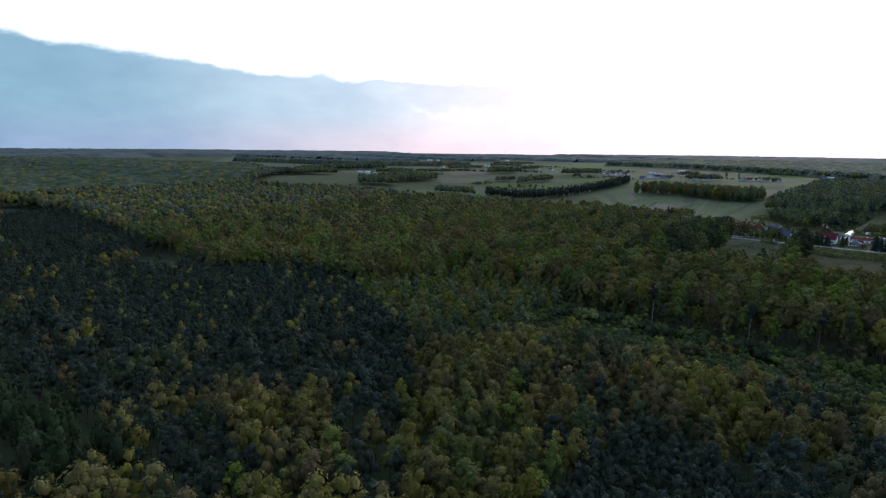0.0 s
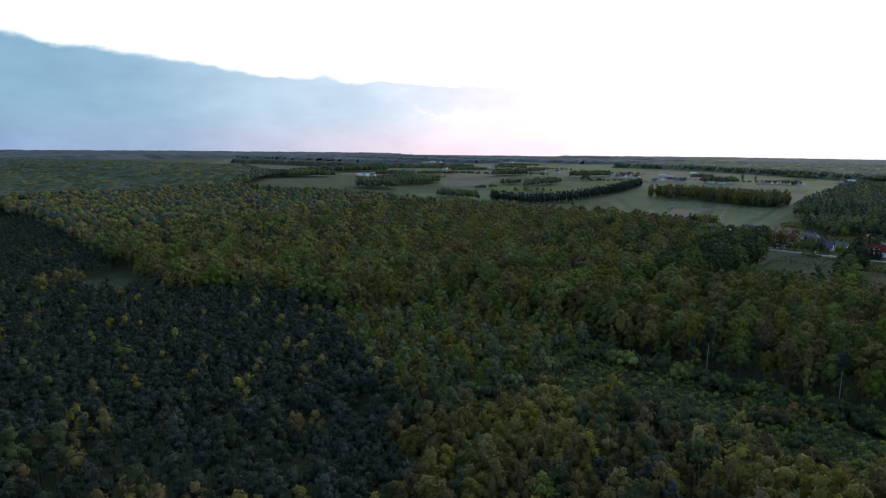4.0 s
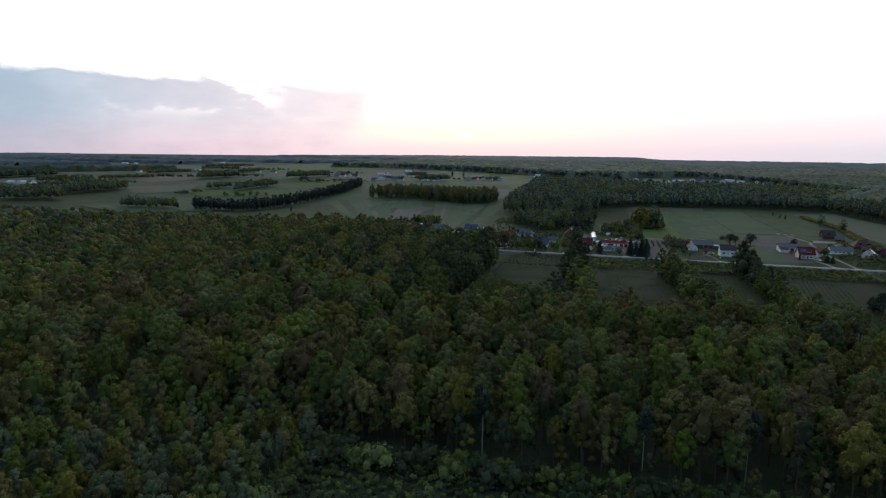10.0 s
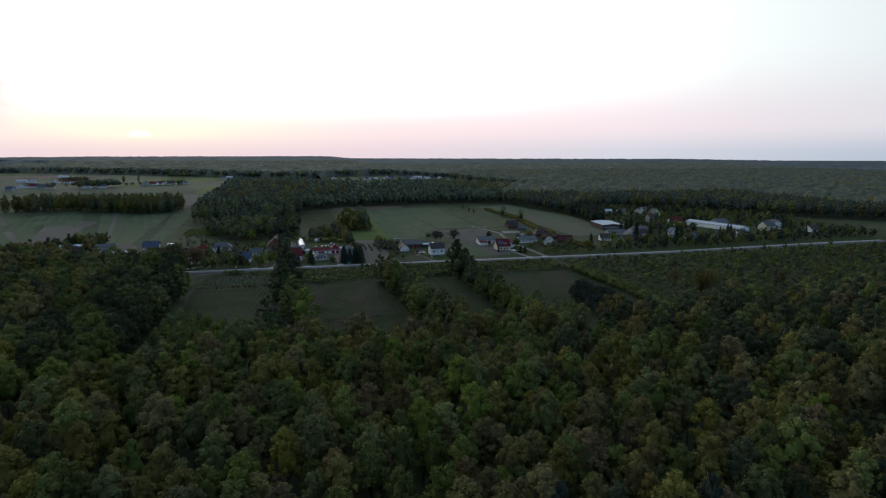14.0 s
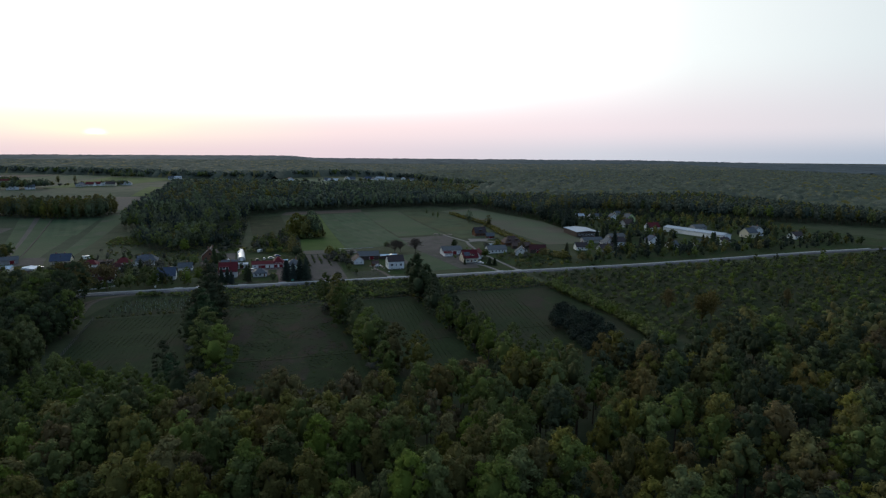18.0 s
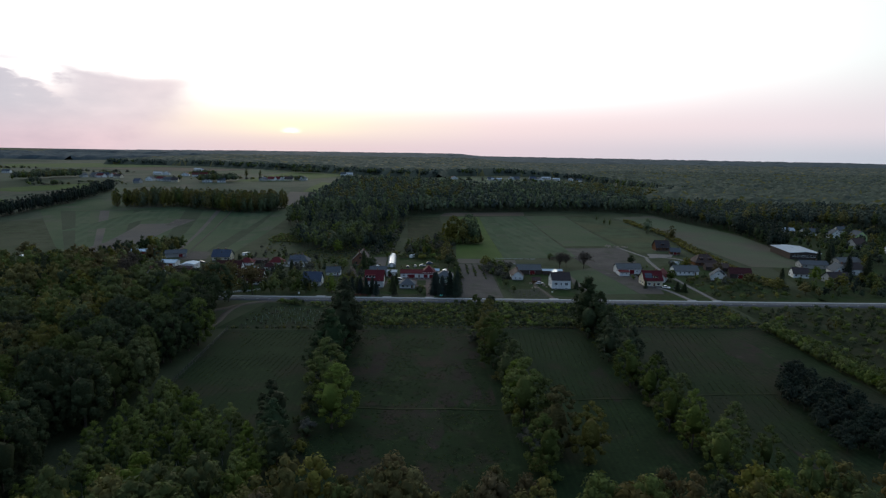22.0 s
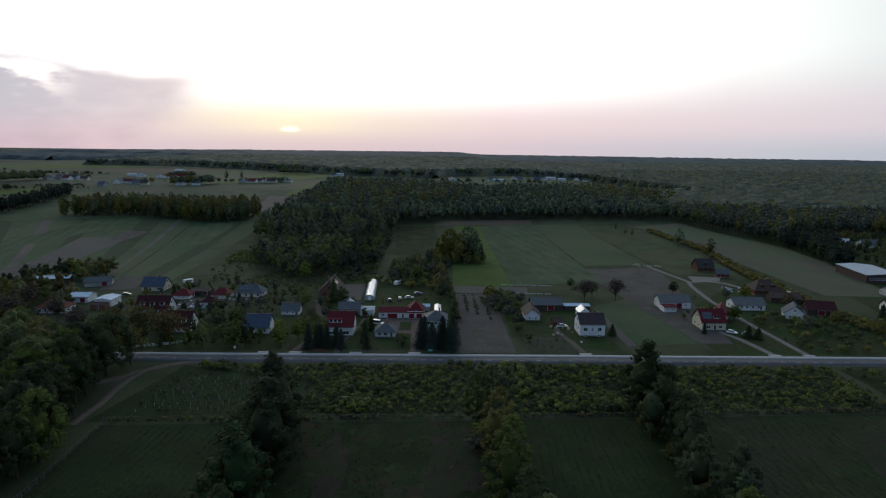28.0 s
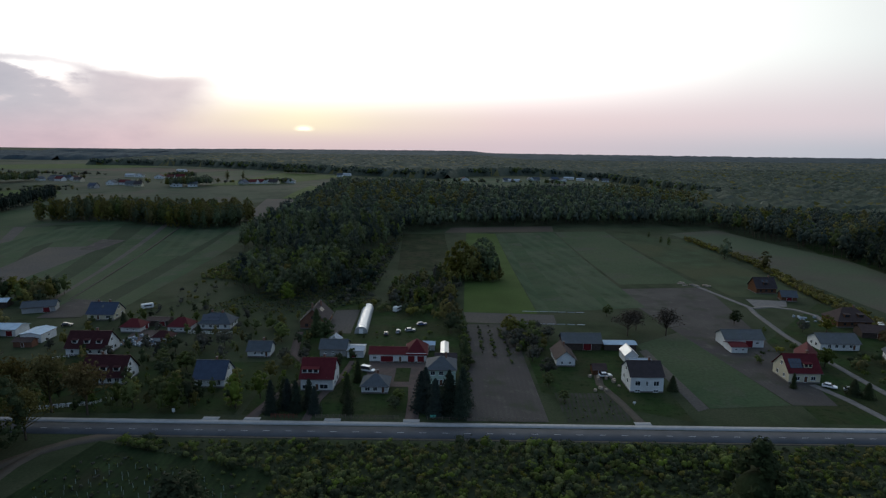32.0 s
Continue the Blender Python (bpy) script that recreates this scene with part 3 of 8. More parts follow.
def wood(name, kind, x, y, tints, label, category="forest", low=0.8, high=1.2, wide=0.15, trunks=True, slim=1.0, smooth=False, rng=RNG):
    """Many trees joined into one piece: kind's shapes at x, y, each turned, sized and coloured at random."""
    n = len(x)
    if not n:
        return
    z = ground_z(x, y)
    which = rng.integers(0, len(kind.shapes), n)
    turn, size, girth = rng.uniform(0, 6.283, n), rng.uniform(low, high, n), rng.uniform(1 - wide, 1 + wide, n) * slim
    tint = rng.choice(tints, n) if not callable(tints) else tints(x, y, rng)
    tones = rng.uniform(0, 1, n)
    vs, fs, ms, ts, base = [], [], [], [], 0
    for k, (crown, trunk) in enumerate(kind.shapes):
        at = np.nonzero(which == k)[0]
        if not len(at):
            continue
        for (v, f), is_trunk in ((crown, False), (trunk, True)):
            if is_trunk and not trunks:
                continue
            c, s = np.cos(turn[at])[:, None], np.sin(turn[at])[:, None]
            gs = (size * girth)[at][:, None]
            px = (v[None, :, 0] * c - v[None, :, 1] * s) * gs + x[at][:, None]
            py = (v[None, :, 0] * s + v[None, :, 1] * c) * gs + y[at][:, None]
            pz = v[None, :, 2] * size[at][:, None] + z[at][:, None]
            vs.append(np.stack([px, py, pz], -1).reshape(-1, 3))
            fs.append((f[None] + (np.arange(len(at)) * len(v))[:, None, None] + base).reshape(-1, 3))
            ms.append(np.repeat(np.full(len(at), BARK) if is_trunk else tint[at], len(f)))
            ts.append(np.repeat(tones[at], len(f)))
            base += len(at) * len(v)
    me = mesh_from(name, np.concatenate(vs), np.concatenate(fs), TREE_MATS, np.concatenate(ms), smooth)
    me.attributes.new("tone", "FLOAT", "FACE").data.foreach_set("value", np.concatenate(ts).astype(np.float32))
    return tagged(new(name, me), label, category, kind="stuff")


TREE_MESH = {}


def tree(name, kind, k, tint, x, y, size=1.0, girth=1.0, turn=0.0, label="", category="tree", group="", pale=False):
    """One tree as a thing of its own: trunk and crown."""
    key = (id(kind), k % len(kind.shapes), tint, pale)
    if key not in TREE_MESH:
        (cv, cf), (tv, tf) = kind.shapes[k % len(kind.shapes)]
        TREE_MESH[key] = (mesh_from("crown", cv, cf, [TREE_MATS[tint]]), mesh_from("trunk", tv, tf, [bark_pale if pale else bark]))
    crown, trunk = TREE_MESH[key]
    root = new(name)
    root.matrix_basis = Matrix.LocRotScale((x, y, float(ground_z(x, y))), Euler((0, 0, turn)), (size * girth, size * girth, size))
    for part_name, me in (("trunk", trunk), ("crown", crown)):
        ob = new(part_name, me)
        ob.parent = root
    return tagged(root, label, category, group)


def stand(name, kind, x, y, tints, label, group, near, low=0.8, high=1.2, category="tree", rest="", rest_label="", rest_kind=None, pale=False):
    """A stand of trees: those inside the plot `near` as things, the rest joined."""
    tint = RNG.choice(tints, len(x)) if not callable(tints) else tints(x, y, RNG)
    inside = near(x, y)
    picks = np.nonzero(inside)[0]
    if len(picks) > 260:
        picks = np.sort(RNG.permutation(picks)[:260])
    chosen = np.zeros(len(x), bool)
    chosen[picks] = True
    for i in picks:
        tree(name, kind, int(RNG.integers(0, 5)), int(tint[i]), float(x[i]), float(y[i]), RNG.uniform(low, high), RNG.uniform(0.85, 1.15), RNG.uniform(0, 6.28), label, category, group, pale)
    for tag, mask, kk in (("", ~chosen & inside, kind), ("", ~chosen & ~inside, rest_kind or kind)):
        t = tint[mask]
        if mask.any():
            wood(rest, kk, x[mask], y[mask], lambda a, b, r, t=t: t, rest_label, low=low, high=high)


HARD = [OLIVE, OLIVE, GREEN, FRESH, FRESH, BRONZE, GREEN, OLIVE, GREEN, OLIVE]
SE_DARK = [OLIVE, BRONZE, DEEP, OLIVE, GREEN, DEEP, DEEP, GREEN]


def se_tints(x, y, rng):
    """Leaves darker and browner towards the east: lens falloff put into the tints."""
    return np.where(x + rng.uniform(-40, 40, len(x)) > 70, rng.choice(SE_DARK, len(x)), rng.choice(HARD, len(x)))


# lighter leaf mix for the western forest; haze brightening is put into its tints
HARD_W = [OLIVE, OLIVE, GREEN, FRESH, FRESH, GREEN, BRONZE, YELLOW, OLIVE]
def drift(x, y, size, seed):
    """Smooth patches of chance values from 0 to 1, about `size` metres across."""
    g = np.random.default_rng(seed).uniform(0, 1, (64, 64))
    u, w = x / size + 400, y / size + 400
    i, j = np.floor(u).astype(int), np.floor(w).astype(int)
    a, b = ss(u - i), ss(w - j)
    at = lambda p, q: g[(i + p) % 64, (j + q) % 64]
    return (at(0, 0) * (1 - a) + at(1, 0) * a) * (1 - b) + (at(0, 1) * (1 - a) + at(1, 1) * a) * b


def mixed_tints(x, y, rng):
    """Yellow-brown, olive and green trees in drifts, darker towards the west."""
    q = drift(x, y, 16, 5) * 0.75 + rng.uniform(0, 0.5, len(x)) - 0.12 + np.where(x < -90, -0.2, 0.0)
    return np.select([q < 0.32, q < 0.46, q < 0.66, q < 0.78, q < 0.92], [DEEP, BRONZE, OLIVE, YELLOW, OLIVE], GREEN)


def west_tints(x, y, rng):
    """Yellow-green inland, deeper green beside the pastures."""
    return np.where((y > -170) & (x > -230), rng.choice([GREEN, DEEP, OLIVE, GREEN, OLIVE], len(x)), rng.choice(HARD_W, len(x)))


BIRCHY = [BIRCH, FRESH, OLIVE, BIRCH, YELLOW, FRESH, GREEN]
clearing = [(-92, -318), (45, -314), (150, -318), (160, -372), (60, -378), (30, -368), (-4, -361), (-31, -362), (-65, -361), (-82, -392), (-94, -380)]
birch_zone = [(-93, -312), (-95, -372), (-108, -401), (-182, -379), (-204, -336), (-143, -322), (-113, -310)]
pine_a = [(-296, -439), (-268, -368), (-172, -374), (-115, -400), (-117, -436), (-141, -450), (-160, -478), (-210, -491), (-267, -498), (-330, -470)]
pine_b = [(-643, -421), (-660, -354), (-371, -388), (-340, -432), (-469, -456)]
pine_c = [(-12, -446), (-10, -416), (14, -421), (22, -440), (10, -465), (-10, -462)]
pine_d = [(-95, -420), (-70, -432), (-78, -448), (-108, -440)]
larches = [(-150, -525), (-140, -507), (-88, -510), (-84, -530), (-120, -545)]
south_zone = [(-420, -395), (-300, -425), (-268, -362), (-200, -332), (-94, -400), (-82, -396), (-60, -364), (40, -370), (150, -378), (150, -430), (60, -480), (20, -545), (-200, -575), (-420, -545)]
hard_w = [(-112, -10), (-185, -10), (-195, 30), (-270, 50), (-320, 18), (-457, 13), (-604, -6), (-720, -60), (-810, -84), (-860, -250), (-820, -400), (-660, -360), (-560, -372), (-419, -384), (-271, -400), (-240, -367), (-189, -360), (-160, -330), (-126, -310), (-96, -306), (-94, -260), (-95, -180), (-96, -62), (-108, -40)]
hard_se = [(-96, -310), (-96, -200), (-70, -183), (20, -184), (130, -180), (150, -166), (230, -172), (420, -190), (520, -330), (420, -560), (300, -420), (165, -322), (45, -310)]


def outside(x, y, *polys):
    keep = np.ones(len(x), bool)
    for p in polys:
        keep &= ~in_poly(x, y, p)
    return keep


x, y = scatter(hard_se, 7.0)
beyond = x > 190
wood("oak_forest", OAK_MID, x[beyond], y[beyond], SE_DARK, "dense oak forest coming into leaf", low=0.72, high=1.08)
x, y = x[~beyond], y[~beyond]
stand("oak_tree", OAK, x, y, se_tints, "broad forest oak in early spring leaf", "forest oaks", lambda a, b: (a < 62) & (b < -215), 0.66, 1.12, rest="oak_forest", rest_label="dense oak forest coming into leaf", rest_kind=OAK_W)
x, y = scatter([(-92, -316), (45, -311), (150, -316), (165, -324), (45, -318), (-90, -322)], 3.6)
wood("forest_edge_shrubs", BUSH, x, y, [DEEP, GREEN, DEEP, FRESH], "leafy undergrowth along the forest edge", "bushes", low=0.9, high=2.4)
x, y = scatter([(-90, -304), (45, -303), (150, -312), (165, -319), (45, -309), (-92, -311)], 4.6)
wood("forest_edge_trees", YOUNG_MID, x, y, [DEEP, GREEN, DEEP, OLIVE, BRONZE], "young trees filling the dark forest edge", "trees", low=0.5, high=1.1)
x, y = scatter([(-142, -322), (-112, -312), (-90, -312), (-64, -308), (-64, -286), (-142, -288)], 4.4)
wood("forest_edge_trees", YOUNG_MID, x, y, [GREEN, FRESH, OLIVE, DEEP, GREEN], "young trees filling the forest edge", "trees", low=0.6, high=1.15)
x, y = scatter(hard_w, 9.0)
edge_w = (x > -128) & (y > -190)
keep = ~edge_w
x, y = x[keep], y[keep]
near_w = (x > -300) | ((x > -380) & (y < -300))
closest = (x > -180) & (y < -185)
wood("oak_forest", DOME_N, x[closest], y[closest], west_tints, "dense oak and beech forest coming into leaf", low=0.70, high=1.14)
wood("oak_forest", DOME_W, x[near_w & ~closest], y[near_w & ~closest], west_tints, "dense oak and beech forest coming into leaf", low=0.70, high=1.14)
mid_w = ~near_w & (x > -470)
wood("oak_forest", DOME_MID, x[mid_w], y[mid_w], [OLIVE, GREEN, DEEP, BRONZE, GREEN, OLIVE, GREEN], "dense oak and beech forest coming into leaf", low=0.75, high=1.12)
far_w = ~near_w & ~mid_w
wood("oak_forest", FARTREE, x[far_w], y[far_w], [OLIVE, GREEN, DEEP, HAZY_DARK, BRONZE], "dense oak and beech forest coming into leaf", low=0.85, high=1.15, trunks=False)
x, y = scatter([(-128, -190), (-95, -190), (-94, -62), (-107, -40), (-112, -12), (-128, -12)], 9.0)
for k in range(len(x)):
    tree("edge_oak", DOME, k, int(RNG.choice([GREEN, DEEP, DEEP, GREEN, DEEP])), float(x[k]), float(y[k]), RNG.uniform(0.8, 1.12), RNG.uniform(0.85, 1.1), RNG.uniform(0, 6.28), "great round-crowned oak at the forest edge", "tree", "forest-edge oaks")
x, y = scatter(birch_zone, 4.6)
stand("birch_tree", YOUNG, x, y, BIRCHY, "young pale-green birch in a dense thicket", "young birches", lambda a, b: a > -150, 0.7, 1.05, rest="birch_thicket", rest_label="thicket of young birches", pale=True)
x, y = scatter([(-89, -314), (-92, -345), (-93, -374), (-106, -403), (-112, -399), (-98, -372), (-97, -340), (-95, -314)], 2.2)
wood("forest_edge_shrubs", BUSH, x, y, [GREEN, FRESH, DEEP, BIRCH], "leafy undergrowth along the birch thicket", "bushes", low=0.8, high=2.2)
x, y = scatter(south_zone, 5.2)
keep = outside(x, y, pine_a, pine_c, pine_d, larches, clearing, birch_zone)
x, y = x[keep], y[keep]
piny = drift(x, y, 20, 9) + np.where(x < -80, 0.16, 0.0) + np.where(x < -112, 0.24, 0.0) + RNG.uniform(-.12, .12, len(x)) > 0.66
wood("pine_group", PINE_T, x[piny], y[piny], [PINE, PINE, BLUE], "groups of dark pines within the mixed wood", "trees", low=0.85, high=1.3, slim=1.15)
x, y = x[~piny], y[~piny]
stand("young_tree", YOUNG, x, y, mixed_tints, "young broad-leaved tree with yellowish spring leaves", "young mixed trees", lambda a, b: (a > -110) & (a < 30) & (b > -480) & (b < -395), 0.85, 1.35, rest="mixed_wood", rest_label="young mixed wood of yellow-brown and green trees", rest_kind=YOUNG_MID)
for poly in (pine_a, pine_b, pine_c, pine_d):
    x, y = scatter(poly, 3.0 if poly is not pine_b else 4.6)
    wood("pine_plantation", PINE_T, x, y, [PINE, PINE, BLUE], "dense plantation of young dark pines", low=0.75, high=1.12, trunks=False)
x, y = scatter(pine_a, 13.0)
wood("young_trees", YOUNG_MID, x, y, [OLIVE, DEEP, LARCH, GREEN, OLIVE], "broad-leaved trees scattered in the pine plantation", "trees", low=0.85, high=1.15)
x, y = scatter(larches, 7.5)
for i in range(len(x)):
    tree("larch_tree", CONIC, i, LARCH if i % 3 else DEEP, float(x[i]), float(y[i]), RNG.uniform(0.62, 0.95), 0.8, RNG.uniform(0, 6), "tall conical green larch in the forest", "tree", "larches")
for k, (px, py, hs) in enumerate([(-52, -307, 1.0), (-38, -302, .9), (-21, -300, 1.0), (-14, -304, .95), (-6, -299, 1.06), (2, -303, 1.0), (9, -300, .96), (18, -305, 1.05), (27, -302, .98), (36, -306, 1.02), (46, -303, .94), (-28, -306, 1.04)]):
    tree("forest_pine", TALL_PINE, k, (PINE, DEEP, BRONZE)[k % 3], px, py - 3, hs * 0.84, 1.0, k * 1.9, "tall forest-edge pine with a bare straight trunk", "tree", "forest-edge pines", k % 3 == 0)
for k, (px, py) in enumerate([(-44, -470), (-56, -478), (-45, -484), (-24, -470), (-59, -500), (-12, -462), (-47, -421), (-36, -436)]):
    tree("young_lime", YOUNG, k, FRESH, px, py, 1.05 + 0.06 * (k % 4), 1.35, k * 2.3, "bright green dense young lime tree in the mixed wood", "tree", "young limes")
x, y = scatter([(20, -545), (60, -480), (150, -430), (165, -330), (300, -425), (420, -565), (520, -820), (-520, -820), (-420, -548), (-200, -578)], 11.0)
wood("oak_forest", FARTREE, x, y, HARD, "dense oak forest round the plantation", low=0.8, high=1.1)
x, y = scatter(clearing, 2.1)
tall = (drift(x, y, 15, 31) + np.where(y < -345, 0.12, 0.0) > 0.66)
wood("young_plantation", SHRUB, x[~tall], y[~tall], [GREEN, LARCH, GREEN, FRESH, DEEP], "dense young green forest plantation", low=0.35, high=0.8)
wood("young_plantation", BUSH, x[tall][::2], y[tall][::2], [GREEN, DEEP, LARCH, BRONZE], "taller bushes in the young plantation", low=0.7, high=1.9)

# ---- road, tracks, plots ----


def strip(name, path, half, z0, z1, mat, label="", category="road", kind="structure", parent=None):
    """A slab with real sides along a path of (x, y) points."""
    p = np.array(path, float)
    d = unit(np.gradient(p, axis=0))
    nrm = np.stack([-d[:, 1], d[:, 0]], 1)
    gz = ground_z(p[:, 0], p[:, 1])
    rows = []
    for off, z in ((-half, z0), (-half, z1), (half, z1), (half, z0)):
        q = p + nrm * off
        rows.append(np.column_stack([q, gz + z]))
    v = np.stack(rows, 1).reshape(-1, 3)
    f = []
    for i in range(len(p) - 1):
        for k in range(3):
            a = i * 4 + k
            f.append((a, a + 4, a + 5, a + 1))
    ob = new(name, mesh_from(name, v, np.array(f)[:, ::-1], [mat]))
    ob.parent = parent
    if parent is None:
        tagged(ob, label, category, kind=kind)
    return ob


def bend(x):
    return 0.0 if x < 200 else 12 * float(ss((x - 200) / 240)) + max(0.0, x - 440) * 0.03


road_line = [(x, bend(x) - 0.3) for x in range(-700, 1000, 20)]
road = strip("road", road_line, 3.1, -0.2, 0.10, asphalt, "two-lane grey asphalt village road with dashed line")
pave_line = [(x, bend(x) + 4.35) for x in range(-200, 480, 20)]
strip("pavement", pave_line, 1.05, -0.1, 0.24, concrete, "pale concrete pavement along the road", "pavement")
dash_mesh = mesh_from("dash", [(-.9, -.055, 0), (.9, -.055, 0), (.9, .055, 0), (-.9, .055, 0), (-.9, -.055, -.02), (.9, -.055, -.02), (.9, .055, -.02), (-.9, .055, -.02)], [(0, 1, 2, 3), (4, 5, 1, 0), (6, 7, 3, 2)], [line_paint])
for k in range(70):
    ob = new("dash", dash_mesh)
    ob.parent = road
    ob.location = (-126 + 6 * k, bend(-126 + 6 * k) - 0.3, 0.125)
shoulder = material("shoulder", (0.075, 0.068, 0.055), var=0.25, scale=1.5, fine=0.2)
strip("road_verge", [(x, bend(x) - 3.9) for x in range(-86, 480, 20)], 0.5, -0.1, 0.05, shoulder, "narrow gravel verge beside the road", "verge")
strip("dirt_track", [(-85, -3.4), (-90, -4.8), (-96, -8), (-101, -12.5), (-106, -19), (-113, -24.5), (-123, -29)], 2.1, -0.1, 0.06, sand, "sandy dirt track leading into the forest", "track")
strip("dirt_track", [(-100.5, -12), (-102.5, -19), (-102.5, -28), (-101.5, -38), (-102, -52)], 1.5, -0.1, 0.075, sand, "narrow sandy track along the forest edge", "track")
strip("forest_track", [(-92, -306), (-92, -340), (-94, -376)], 1.1, -0.1, 0.05, shoulder, "narrow sandy forest track", "track")

pasture = material("pasture", (0.036, 0.054, 0.022), var=0.3, scale=11.0, fine=0.9, tint=(0.060, 0.052, 0.034), bump=0.05, spots=[((0.050, 0.038, 0.032), 22.0, 0.52, 0.70)])
hay_rows = material("hay_rows", (0.018, 0.030, 0.012), spots=[((0.011, 0.018, 0.008), 1.9, 0.54, 0.66), ((0.030, 0.030, 0.018), 17.0, 0.55, 0.66), ((0.030, 0.048, 0.018), 7.0, 0.60, 0.70)], var=0.3, scale=12.0, fine=0.8, bump=0.08, wave=(0, 1.7, 0.40, (0.010, 0.016, 0.008)))
hay_rows_b = material("hay_rows_b", (0.018, 0.029, 0.012), spots=[((0.011, 0.018, 0.008), 1.9, 0.54, 0.66), ((0.032, 0.030, 0.019), 17.0, 0.55, 0.66), ((0.030, 0.048, 0.018), 7.0, 0.60, 0.70)], var=0.3, scale=12.0, fine=0.8, bump=0.08, tint=(0.029, 0.030, 0.018), wave=(-9, 2.1, 0.42, (0.011, 0.016, 0.008)))
worn = material("worn_pasture", (0.015, 0.025, 0.010), var=0.35, scale=9.0, fine=0.8, bump=0.08, spots=[((0.036, 0.027, 0.021), 15.0, 0.53, 0.62), ((0.010, 0.017, 0.008), 2.6, 0.56, 0.66), ((0.034, 0.050, 0.020), 7.0, 0.60, 0.70), ((0.028, 0.022, 0.017), 4.0, 0.60, 0.68)])
bright_crop = material("bright_crop", (0.056, 0.082, 0.023), var=0.16, scale=18.0, fine=0.8, bump=0.04)
crop_dull = material("crop_dull", (0.039, 0.064, 0.033), var=0.16, scale=22.0, fine=1.0, tint=(0.058, 0.074, 0.044), spots=[((0.074, 0.084, 0.052), 30.0, 0.52, 0.66), ((0.036, 0.054, 0.026), 12.0, 0.55, 0.70)], wave=(-14, 9.0, 0.25, (0.068, 0.084, 0.046)))
crop_pale = material("crop_pale", (0.080, 0.073, 0.055), var=0.14, scale=26.0, fine=1.0, tint=(0.068, 0.088, 0.050))
crop_mid = material("crop_mid", (0.040, 0.064, 0.032), var=0.15, scale=30.0, fine=1.2, tint=(0.066, 0.080, 0.044), spots=[((0.074, 0.072, 0.054), 26.0, 0.54, 0.66)], wave=(62, 11.0, 0.25, (0.048, 0.064, 0.032)))
soil_far = material("soil_far", (0.077, 0.071, 0.066), var=0.15, scale=26.0, fine=1.0, tint=(0.100, 0.088, 0.072))
soil_red = material("soil_red", (0.086, 0.069, 0.054), var=0.15, scale=24.0, fine=1.0, tint=(0.082, 0.066, 0.050))
rough_grass = material("rough_grass", (0.022, 0.030, 0.013), var=0.4, scale=7.0, fine=0.8, tint=(0.034, 0.034, 0.018), bump=0.06, spots=[((0.012, 0.019, 0.008), 4.0, 0.52, 0.64), ((0.040, 0.044, 0.022), 15.0, 0.56, 0.68)])
lawn = material("lawn", (0.024, 0.042, 0.013), spots=[((0.011, 0.020, 0.007), 1.8, 0.54, 0.68), ((0.036, 0.044, 0.022), 6.0, 0.54, 0.68)], var=0.25, scale=5.0, fine=0.5, tint=(0.036, 0.038, 0.018), bump=0.03)
yard = material("yard_paving", (0.105, 0.078, 0.070), rough=0.85, var=0.15, scale=1.2, fine=0.22, tint=(0.085, 0.070, 0.062))
veg_rows = material("veg_rows", (0.050, 0.046, 0.040), var=0.25, scale=4.0, fine=0.4, tint=(0.038, 0.040, 0.028), wave=(6, 1.3, 0.6, (0.026, 0.040, 0.016)), spots=[((0.024, 0.034, 0.014), 3.0, 0.55, 0.68)])
gravel = material("gravel", (0.16, 0.148, 0.138), var=0.2, scale=2.0, fine=0.15)

far_grass = material("far_grass", (0.050, 0.064, 0.040), var=0.25, scale=40.0, fine=3.0, tint=(0.066, 0.074, 0.050), spots=[((0.074, 0.068, 0.054), 60.0, 0.55, 0.64), ((0.036, 0.050, 0.030), 25.0, 0.56, 0.66)])
patch("far_fields", [(-1750, 330), (-430, 240), (-60, 660), (-560, 1350)], far_grass, 0.06, "wide farmland of green and fallow fields", "farmland", 30.0)
patch("far_fields", [(-1750, 340), (-570, 1340), (-1500, 2600), (-3600, 1500)], far_grass, 0.06, "wide farmland of green and fallow fields", "farmland", 60.0)
patch("plantation_plot", [(-99, -50), (-40, -47), (-40, -20), (-89, -7)], hay_rows, 0.05, "planted plot of saplings beside the track", "plot")
patch("pasture", [(-92, -175), (-45, -175), (-47, -50), (-94, -52)], hay_rows, 0.04, "mown green pasture behind a fence")
patch("pasture", [(-45, -190), (16, -190), (12, -48), (-47, -50)], worn, 0.055, "grazed pasture with worn brown patches")
patch("pasture", [(14, -190), (64, -190), (66, -46), (10, -48)], hay_rows, 0.07, "green pasture with faint mowing rows")
patch("pasture", [(62, -190), (138, -190), (137, -42), (64, -46)], hay_rows_b, 0.04, "wide pasture with slanting mowing rows")
bare_turf = material("bare_turf", (0.030, 0.025, 0.020), var=0.35, scale=6.0, fine=0.7, tint=(0.020, 0.028, 0.013), bump=0.08, spots=[((0.018, 0.029, 0.012), 6.0, 0.50, 0.60), ((0.042, 0.034, 0.028), 9.0, 0.58, 0.68)])


